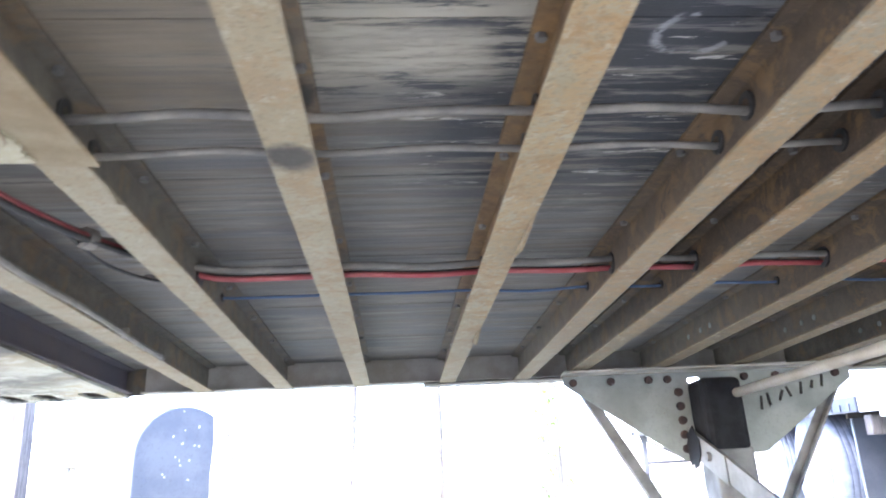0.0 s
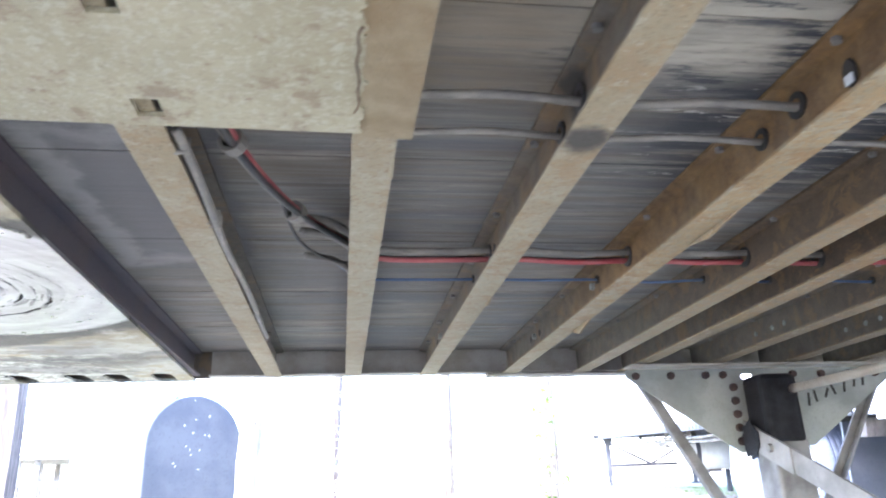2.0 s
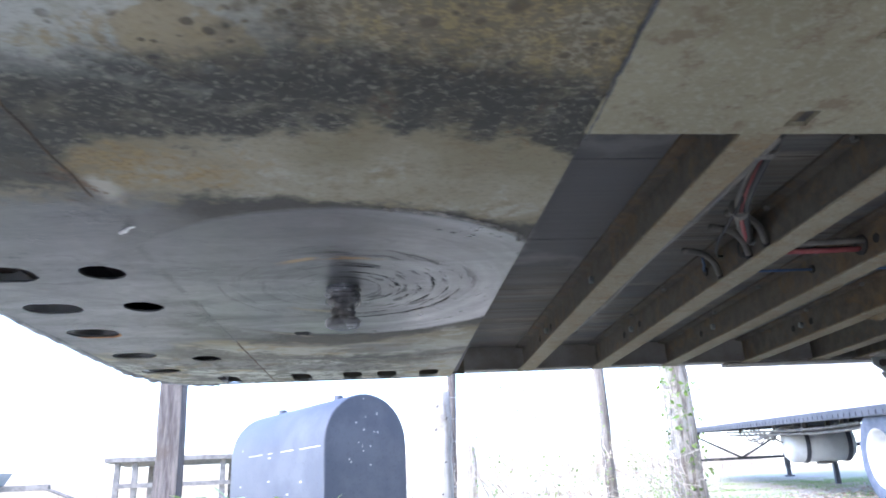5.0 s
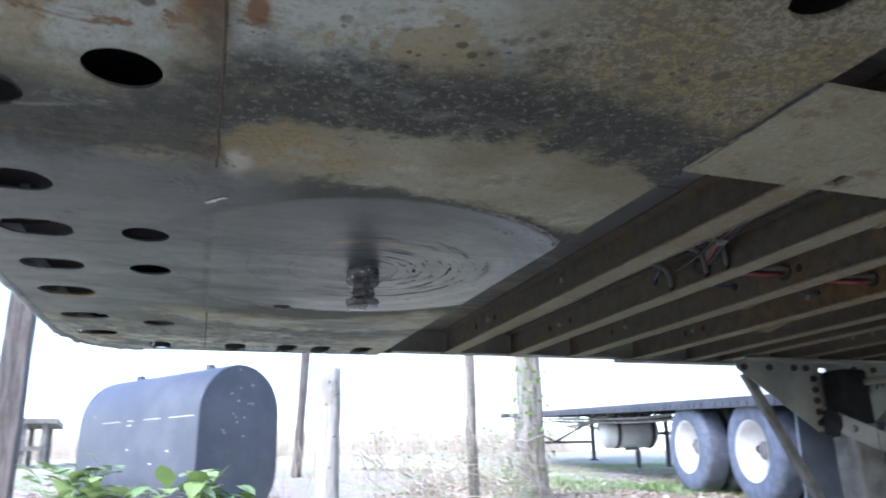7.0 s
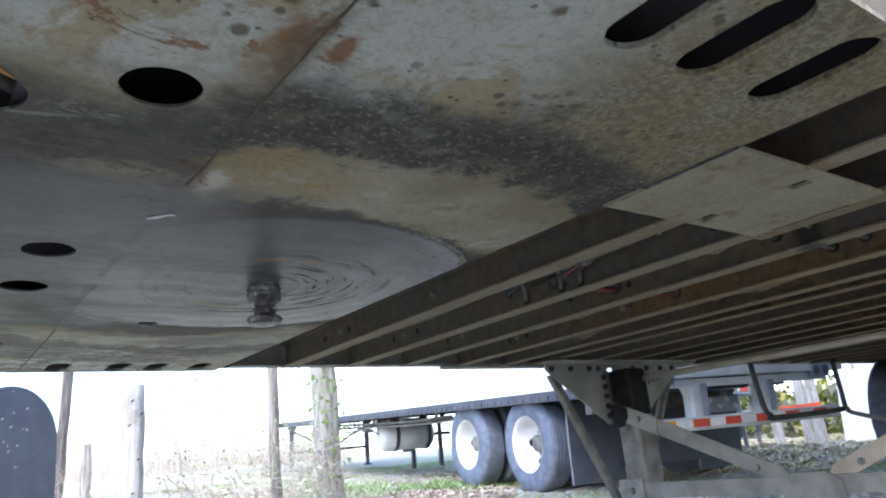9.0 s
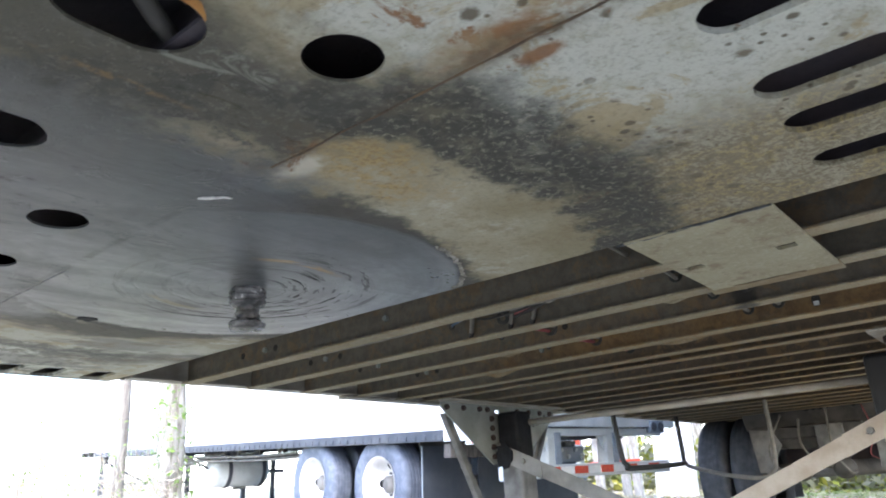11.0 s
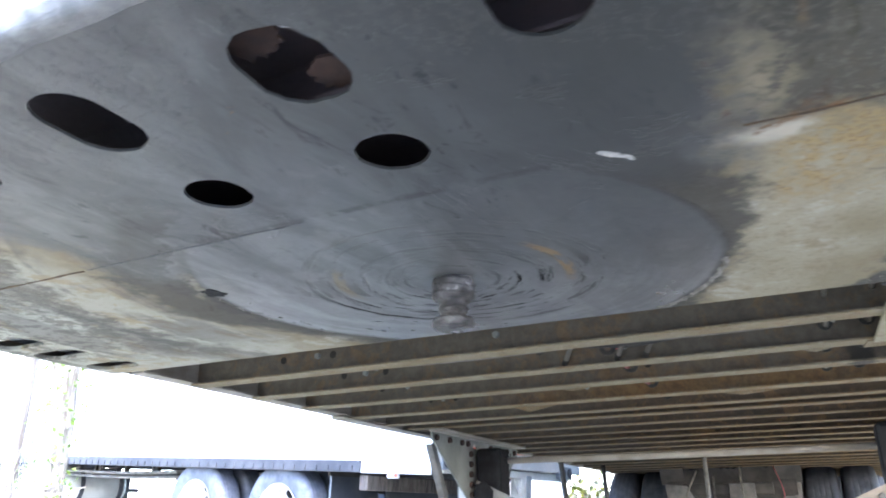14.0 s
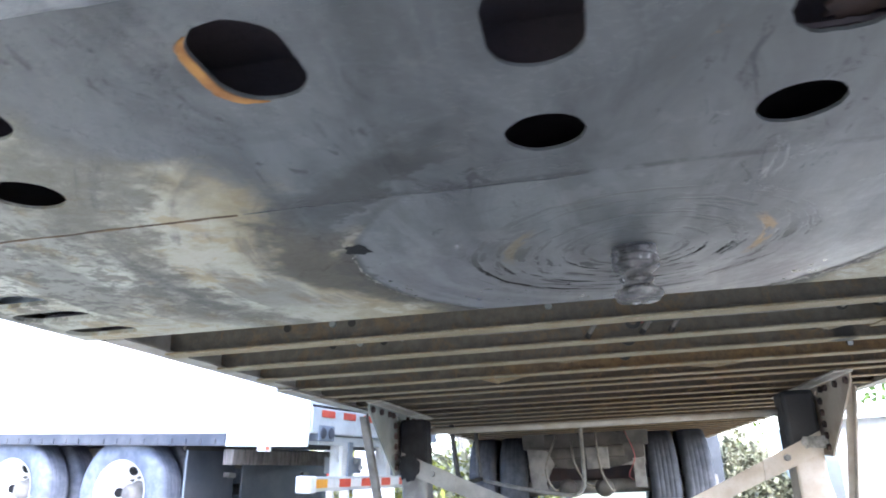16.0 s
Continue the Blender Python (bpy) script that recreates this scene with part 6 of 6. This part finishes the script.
def thicket(verts, faces, x, y):
    """Leafy brush that falls away to one side."""
    h = max(0.15, 1.25 - 1.1 * max(0.0, -2.0 - y)) * (0.85 + 0.3 * noise.noise((x * 3, y * 3, 4)))
    c = Vector((x, y, ground_z(x, y) + h * random.random() ** 0.7))
    a, s = random.random() * 6.28, 0.015 + 0.03 * random.random()
    u = Vector((math.cos(a), math.sin(a), random.gauss(0, 0.7))) * s
    v = Vector((-math.sin(a), math.cos(a), random.gauss(0, 0.7))) * s * 0.6
    n = len(verts)
    verts.extend([tuple(c - u), tuple(c + v), tuple(c + u), tuple(c - v)])
    faces.append((n, n + 1, n + 2, n + 3))


def shrub(verts, faces, x, y):
    """A leaf in one of many uneven low shrubs."""
    h = 1.0 + 0.7 * noise.noise((x * 0.8, y * 0.8, 2))
    c = Vector((x, y, ground_z(x, y) + h * random.random()))
    a, s = random.random() * 6.28, 0.05 + 0.06 * random.random()
    u = Vector((math.cos(a), math.sin(a), random.gauss(0, 0.7))) * s
    v = Vector((-math.sin(a), math.cos(a), random.gauss(0, 0.7))) * s * 0.6
    n = len(verts)
    verts.extend([tuple(c - u), tuple(c + v), tuple(c + u), tuple(c - v)])
    faces.append((n, n + 1, n + 2, n + 3))


def pebble(verts, faces, x, y):
    """A small faceted stone."""
    if noise.noise((x * 1.3, y * 1.3, 21)) < -0.25:
        return
    g, r = ground_z(x, y), 0.006 + 0.02 * random.random() ** 2.5
    a, n = random.random() * 6.28, len(verts)
    for q in range(4):
        w = r * (0.7 + 0.6 * random.random())
        verts.append((x + w * math.cos(a + q * 1.57), y + w * math.sin(a + q * 1.57), g + 0.2 * r))
    verts.extend([(x + 0.3 * r, y, g + r * (0.6 + 0.5 * random.random())), (x, y, g - 0.5 * r)])
    for q in range(4):
        faces.append((n + q, n + (q + 1) % 4, n + 4))


def on_fence(q):
    """A place along the fence line, q from 0 to 4."""
    i = min(3, int(q))
    a, b = Vector(FENCE_RUN[i]), Vector(FENCE_RUN[i + 1])
    return a.lerp(b, q - i)


def runner(verts, faces, x, y):
    """A thin crooked vine climbing about the fence wire."""
    p = on_fence(0.45 + 3.55 * random.random() ** 0.85)
    g = ground_z(p.x, p.y)
    c = Vector((p.x + random.gauss(0, 0.06), p.y + random.gauss(0, 0.06), g + 0.5 * random.random()))
    d = Vector((random.gauss(0, 0.5), random.gauss(0, 0.3), 0.7))
    w = 0.0012 + 0.0014 * random.random()
    for _ in range(5):
        d = (d + Vector((random.gauss(0, 0.6), random.gauss(0, 0.3), random.gauss(0.05, 0.35)))).normalized()
        e = c + d * (0.05 + 0.07 * random.random())
        n = len(verts)
        verts.extend([(c.x - w, c.y, c.z - w), (c.x + w, c.y, c.z + w), (e.x + w, e.y, e.z + w), (e.x - w, e.y, e.z - w)])
        faces.append((n, n + 1, n + 2, n + 3))
        c = e


def vine_leaf(verts, faces, x, y):
    """A small leaf among the vines, in clumps."""
    q = 0.4 + 3.6 * random.random()
    z = 1.4 * random.random() ** 1.7
    if noise.noise((q * 2.2, z * 2.4, 6)) < 0.08 - 0.12 * (1 - z):
        return
    p = on_fence(q)
    c = Vector((p.x + random.gauss(0, 0.08), p.y + random.gauss(0, 0.08), ground_z(p.x, p.y) + z))
    a, s = random.random() * 6.28, 0.005 + 0.009 * random.random()
    u = Vector((math.cos(a), 0.5 * random.gauss(0, 1), math.sin(a))) * s
    v = Vector((-math.sin(a), 0.5 * random.gauss(0, 1), math.cos(a))) * s * 0.55
    n = len(verts)
    verts.extend([tuple(c - u), tuple(c + v), tuple(c + u), tuple(c - v)])
    faces.append((n, n + 1, n + 2, n + 3))


def twig(verts, faces, x, y):
    """A thin upright dry twig with a few side shoots."""
    g = ground_z(x, y)
    h = 0.25 + 0.65 * random.random() ** 1.5
    lx, ly, w = random.gauss(0, 0.28), random.gauss(0, 0.28), 0.0025

    def strip(a, b, w0, w1):
        n = len(verts)
        verts.extend([(a[0] - w0, a[1], a[2]), (a[0] + w0, a[1], a[2]), (b[0] + w1, b[1], b[2]), (b[0] - w1, b[1], b[2])])
        faces.append((n, n + 1, n + 2, n + 3))
    mid = (x + lx * h * 0.4 + random.gauss(0, 0.015), y + ly * h * 0.4, g + h * 0.5)
    top = (x + lx * h * 1.6, y + ly * h * 1.6, g + h)
    strip((x, y, g), mid, w, w * 0.7)
    strip(mid, top, w * 0.7, w * 0.35)
    for _ in range(3):
        q = 0.3 + 0.6 * random.random()
        b = (x + lx * h * q, y + ly * h * q, g + h * q)
        strip(b, (b[0] + random.gauss(0, 0.07), b[1] + random.gauss(0, 0.07), b[2] + 0.1 + 0.08 * random.random()), w * 0.5, w * 0.25)


def hedge(verts, faces, x, y):
    """Tangled leafless brush far off."""
    g = ground_z(x, y)
    h = (1.75 + 0.6 * noise.noise((x * 0.35, y, 5))) * (0.6 + 0.4 * random.random())
    for _ in range(3):
        a, q, w = random.random() * 6.28, 0.3 + 0.7 * random.random(), 0.008
        px, pz = x + random.gauss(0, 0.15), g + h * q * 0.6
        n = len(verts)
        verts.extend([(px - w, y, g), (px + w, y, g), (px + 0.3 * math.cos(a), y + 0.3 * math.sin(a), pz + h * 0.4)])
        faces.append((n, n + 1, n + 2))


scatter("leaf_litter", "brown dead leaves on the ground along the fence", M_LITTER, 17000, (-3.5, 8.0, 1.6, 9.0), litter, True)
scatter("leaf_litter", "scattered dead leaves on the yard", M_LITTER, 16000, (2.5, 14.0, -6.0, 6.0), litter, True)
scatter("patchy_grass", "patchy green grass beside the parked trailer", M_GRASS, 60000, (2.2, 12.0, 1.2, 13.0), blade(0.012, 0.05, 0.005))
scatter("patchy_grass", "bright green grass tufts beside the tree", M_WEED, 7000, (2.9, 5.6, 4.6, 8.4), blade(0.03, 0.1, 0.009), True)
scatter("patchy_grass", "thin grass on the yard", M_GREEN, 24000, (7.0, 20.0, -8.0, 4.0), blade(0.015, 0.06, 0.007))
scatter("leaf_litter", "yellow fallen leaves on the grass", M_YELLOW, 9000, (5.0, 17.0, -7.0, 7.0), litter)
scatter("leaf_litter", "brown and yellow fallen leaves on the far yard", M_PALELEAF, 9000, (7.0, 18.0, 2.0, 11.0), litter, True)
scatter("leaf_litter", "dry leaves and scraps on the far yard", M_LITTER, 12000, (6.0, 17.0, 2.0, 11.0), litter, True)
scatter("leaf_heap", "low heap of yellow-brown leaves and brush in the yard", M_PALELEAF, 5000, (6.9, 11.1, 2.1, 5.7), heap)
scatter("leaf_heap", "dry brown leaves over a low brush heap", M_LITTER, 4000, (6.9, 11.1, 2.1, 5.7), heap)
scatter("brush_thicket", "dull grey-green brush and dry stems behind the wheels", M_BRUSH, 9000, (9.3, 10.3, -3.1, -1.6), thicket)
scatter("shrub_row", "low yellow-green shrubs at the yard's far edge", M_BRUSH, 9000, (15.0, 19.0, 1.0, 15.0), shrub)
scatter("shrub_row", "yellow leaves on the far shrubs", M_YELLOW, 6000, (15.0, 19.0, 1.0, 15.0), shrub)
scatter("loose_gravel", "loose pale gravel stones by the landing legs", M_STONE, 16000, (2.4, 8.0, -1.6, 4.4), pebble)
scatter("loose_gravel", "gravel stones along the white trailer", M_STONE, 9000, (3.4, 9.0, 3.2, 9.5), pebble)
scatter("fence_vines", "thin dry vines tangled in the wire fence", M_STALK, 300, (1.0, 3.1, 3.0, 5.8), runner)
scatter("vine_leaves", "small pale green leaves on the fence vines", M_GRASS, 3800, (1.0, 3.1, 3.0, 5.8), vine_leaf)
scatter("dry_brush", "dry brown stalks and brush along the fence line", M_STALK, 190, (0.2, 3.6, 5.2, 8.6), twig)
scatter("field_hedge", "dead brown hedge at the field's edge", M_STALK, 3400, (-14.0, 14.0, 24.0, 26.5), hedge)


def wire_fence():
    """Woven wire strung from post to post to the tree."""
    t = empty("wire_fence", (1.63, 3.66, ground_z(1.63, 3.66)), "thin woven wire fence strung between posts", "fence")
    inv = Matrix.Translation(t.location).inverted()
    pts = smoothline([(x, y, 0) for x, y in FENCE_RUN], 12)
    for k in range(8):
        z = 0.12 + 0.125 * k
        part("strand", tube(fresh(), [inv @ Vector((p.x, p.y, ground_z(p.x, p.y) + z + 0.012 * noise.noise((p.x * 3, k, 0)))) for p in pts], 0.0013, 4), M_STEELW, t)
    stay = None
    for p in pts[1:-1]:
        if stay is None:
            stay = part("stay", tube(fresh(), [(0, 0, 0.1), (0.006, 0, 0.55), (0, 0, 1.0)], 0.0011, 4), M_STEELW, t)
            o = stay
        else:
            o = new("stay", stay.data)
            o.parent = t
        o.location = inv @ Vector((p.x, p.y, ground_z(p.x, p.y)))


wire_fence()


def build_wagon(x, y, length, rz, mat, label):
    """A low flat wagon out in the field."""
    t = empty("flat_wagon", (x, y, ground_z(x, y)), label, "wagon")
    t.rotation_euler = (0, 0, rz)
    part("deck", box(fresh(), (0, 0, 1.0), (length, 2.2, 0.12), bevel=0.01), mat, t)
    for px in (-length * 0.42, -length * 0.3, length * 0.3, length * 0.42):
        part("leg", box(fresh(), (px, -0.9, 0.5), (0.12, 0.12, 0.95)), mat, t)
        part("leg", box(fresh(), (px, 0.9, 0.5), (0.12, 0.12, 0.95)), mat, t)
    part("rail", box(fresh(), (0, -1.0, 0.4), (length * 0.8, 0.08, 0.1)), mat, t)


build_wagon(-5.2, 18.0, 3.4, 0.1, M_AXLE, "dark flat-deck wagon standing far off in the field")


def build_implement(x, y):
    """A wheeled farm implement far off in the field."""
    g = ground_z(x, y)
    t = empty("farm_implement", (x, y, g), "dark wheeled farm implement standing far off in the field", "implement")
    for px in (-0.4, 0.45):
        m = Matrix.Translation((px, 0.0, 0.3)) @ pose(0, 0, 0, 90, 0, 0)
        part("tyre", lathe(fresh(), [(0.17, -0.09), (0.26, -0.1), (0.3, -0.06), (0.3, 0.06), (0.26, 0.1), (0.17, 0.09)], m, 24), M_SKYTYRE, t, "", True)
        part("rim", lathe(fresh(), [(0.0, 0.02), (0.1, 0.02), (0.17, 0.07), (0.17, -0.07), (0.0, -0.02)], m, 20), M_STEELW, t, "", True)
    part("frame", box(fresh(), (0.6, 0.05, 0.5), (2.6, 0.12, 0.14), bevel=0.01), M_AXLE, t)
    part("hopper", prism(fresh(), [(-0.5, 0.56), (0.7, 0.56), (0.9, 0.86), (-0.6, 0.86)], 1, -0.25, 0.3), M_SLATE, t, "faded grey hopper")
    part("drawbar", tube(fresh(), [(1.8, 0.05, 0.48), (2.5, 0.05, 0.2)], 0.04, 8), M_AXLE, t)


build_implement(-10.0, 17.0)


# ---- beyond the landing legs: shed, panels, trees ----
def build_shed():
    t = empty("shed", (8.6, -5.2, ground_z(8.6, -5.2)), "low pale corrugated metal shed beside the yard", "shed")
    n = 120
    pts = [(0.012 * math.sin(i * math.pi / 2), -2.3 + 4.7 * i / n) for i in range(n + 1)]
    bm = fresh()
    a = [bm.verts.new((px, py, 0)) for px, py in pts]
    c = [bm.verts.new((px, py, 1.35)) for px, py in pts]
    for i in range(n):
        bm.faces.new((a[i], a[i + 1], c[i + 1], c[i]))
    bmesh.ops.solidify(bm, geom=bm.faces[:], thickness=0.01)
    part("wall", bm, M_SHED, t, "white corrugated sheet wall", True)
    part("wall", box(fresh(), (1.5, 2.4, 0.67), (3.0, 0.03, 1.35)), M_SHED, t)
    part("roof", box(fresh(), (1.45, 0.05, 1.5), (3.3, 4.9, 0.05), Euler((0, radians(-6), 0)).to_matrix()), M_SHED, t)


build_shed()


def build_cabinet():
    t = empty("steel_cabinet", (8.9, -1.25, ground_z(8.9, -1.25)), "blue-grey steel equipment cabinet with open doors behind the wheels", "cabinet")
    part("body", box(fresh(), (0.3, 0, 0.66), (0.5, 0.5, 1.16), bevel=0.01), M_CAB, t)
    for y in (-0.125, 0.125):
        d = part("door", box(fresh(), (0.035, y, 0.66), (0.025, 0.225, 1.08), bevel=0.005), M_CAB, t)
        part("handle", box(fresh(), (0.015, y * 0.35, 0.7), (0.02, 0.02, 0.12), bevel=0.004), M_BLACK, d)


build_cabinet()


def build_scrap():
    t = empty("scrap_pile", (7.6, -1.9, ground_z(7.6, -1.9)), "small heap of pale and coloured scrap on the grass", "scrap")
    mats = (M_STEELW, M_SLATE, M_TAPEW, M_RED, M_AXLE, M_WHITE)
    for i in range(16):
        c = (random.gauss(0, 0.25), random.gauss(0, 0.35), 0.06 + 0.22 * random.random())
        rot = Euler((random.random() * 3, random.random() * 3, random.random() * 3)).to_matrix()
        part("scrap_piece", box(fresh(), c, (0.05 + 0.2 * random.random(), 0.03 + 0.08 * random.random(), 0.02 + 0.05 * random.random()), rot, bevel=0.004), mats[i % 6], t)
    for i in range(4):
        a = random.random() * 6
        part("scrap_pipe", tube(fresh(), smoothline([(-0.3, -0.4 + 0.2 * i, 0.05), (0.0, -0.3 + 0.2 * i, 0.25 + 0.05 * i), (0.35, 0.1 * i, 0.1)], 5), 0.012, 8), mats[i], t, "", True)


build_scrap()


def build_rack(x, y):
    """Shelves of odds and ends seen past the bumper."""
    t = empty("storage_rack", (x, y, ground_z(x, y)), "open steel rack with coloured odds and ends on its shelves", "rack")
    t.rotation_euler = (0, 0, radians(20))
    for px in (-1.0, 0.0, 1.0):
        for py in (-0.25, 0.25):
            part("upright", box(fresh(), (px, py, 0.8), (0.05, 0.05, 1.6)), M_SLATE, t)
    for z in (0.45, 0.9, 1.35):
        part("shelf", box(fresh(), (0, 0, z), (2.15, 0.6, 0.04)), M_SLATE, t)
    mats = (M_RED, M_STEELW, M_SLATE, M_POST, M_TAPER, M_AXLE, M_TAPEW)
    for i in range(24):
        sx, sz = 0.08 + 0.16 * random.random(), 0.06 + 0.2 * random.random()
        z = (0.47, 0.92, 1.37)[i % 3] + sz / 2
        part("box", box(fresh(), (-0.9 + 1.8 * random.random(), -0.2 + 0.15 * random.random(), z), (sx, 0.18, sz), Euler((0, 0, random.random())).to_matrix(), bevel=0.006), mats[i % 7], t)


build_rack(8.9, 4.6)


def build_white_sheet():
    t = empty("panel_stack", (12.4, 4.1, ground_z(12.4, 4.1)), "white sheet panels leaning upright in the yard", "panels")
    for i in range(3):
        part("panel", box(fresh(), (0.09 * i, 0.12 * i, 0.72), (0.03, 0.6, 1.45), Euler((0, radians(6 + 2 * i), 0)).to_matrix(), bevel=0.004), M_WHITE, t)
    part("prop", tube(fresh(), [(0.9, 0.1, 0.0), (0.3, 0.1, 1.0)], 0.03, 8), M_POST, t)


build_white_sheet()


def build_timber_frame():
    """A light timber stand with an orange rail beside the panels."""
    x, y = 11.0, 4.3
    t = empty("timber_stand", (x, y, ground_z(x, y)), "pale timber stand with an orange rail in the yard", "stand")
    for px, py in ((0.0, 0.0), (0.5, 0.45), (0.1, 0.75)):
        part("post", box(fresh(), (px, py, 0.62), (0.1, 0.14, 1.25), bevel=0.006), M_POSTW, t)
    part("rail", box(fresh(), (-0.06, 0.35, 0.66), (0.03, 0.95, 0.06), bevel=0.004), M_TAPER, t, "orange-red rail")
    part("rail", box(fresh(), (-0.06, 0.35, 1.12), (0.03, 0.95, 0.06), bevel=0.004), M_POSTW, t)


build_timber_frame()


def build_tree_row():
    for i, (x, y, h) in enumerate(((15.5, 4.9, 5.5), (17.5, 3.4, 6), (22, 8, 6), (25, 4.5, 7), (27, 1, 6.5), (24, -3, 7), (21, -7, 6), (18, -10, 6), (30, 11, 8), (13.5, -5.5, 4.5), (12.5, -8.5, 5))):
        t = empty("tree", (x, y, ground_z(x, y)), "autumn tree with yellow-green leaves at the yard's edge", "tree", "trees behind the yard")
        part("trunk", tube(fresh(), smoothline([(0, 0, -0.1), (0.1, 0, h * 0.4), (0, 0.1, h)], 5), [0.2 - 0.016 * k for k in range(11)], 10), M_BARK, t, "", True)
        for k in range(6):
            a = k * 1.05 + i
            z = h * (0.25 + 0.09 * k)
            part("limb", tube(fresh(), smoothline([(0, 0, z), (0.8 * math.cos(a), 0.8 * math.sin(a), z + 0.5), (2.0 * math.cos(a), 2.0 * math.sin(a), z + 1.0)], 4), [0.08 - 0.008 * q for q in range(9)], 7), M_BARK, t, "", True)
        bm = fresh()
        for k in range(60):
            c = Vector((random.gauss(0, 1.3), random.gauss(0, 1.3), h * (0.25 + 0.85 * random.random())))
            for _ in range(24):
                leaf(bm, c + Vector((random.gauss(0, 0.3), random.gauss(0, 0.3), random.gauss(0, 0.3))), 0.16)
        part("crown", bm, M_YELLOW if i % 3 else M_GREEN, t, "loose yellow-green leaves")



def build_shade_tree():
    # added with a wide dense crown, to keep skylight off the yard below
    t = empty("tree", (12.6, -1.2, ground_z(12.6, -1.2)), "broad yard tree, its wide green crown added to shade the grass", "tree", "trees behind the yard")
    part("trunk", tube(fresh(), smoothline([(0, 0, -0.1), (0.05, 0, 2.2), (-0.1, 0.1, 5.0)], 5), [0.24 - 0.014 * k for k in range(11)], 12), M_BARK, t, "", True)
    for k in range(9):
        a = k * 0.75
        z = 2.6 + 0.25 * k
        part("limb", tube(fresh(), smoothline([(0, 0, z), (1.4 * math.cos(a), 1.4 * math.sin(a), z + 0.5), (3.4 * math.cos(a), 3.4 * math.sin(a), z + 0.6)], 4), [0.1 - 0.009 * q for q in range(9)], 7), M_BARK, t, "", True)
    bm = fresh()
    for k in range(230):
        a, r = random.random() * 6.28, 5.0 * math.sqrt(random.random())
        c = Vector((-1.6 + r * math.cos(a), -1.2 + r * math.sin(a), 2.6 + 2.6 * random.random()))
        for _ in range(22):
            leaf(bm, c + Vector((random.gauss(0, 0.34), random.gauss(0, 0.34), random.gauss(0, 0.25))), 0.24)
    part("crown", bm, M_GREEN, t, "wide green leafy crown")


build_tree_row()
build_shade_tree()
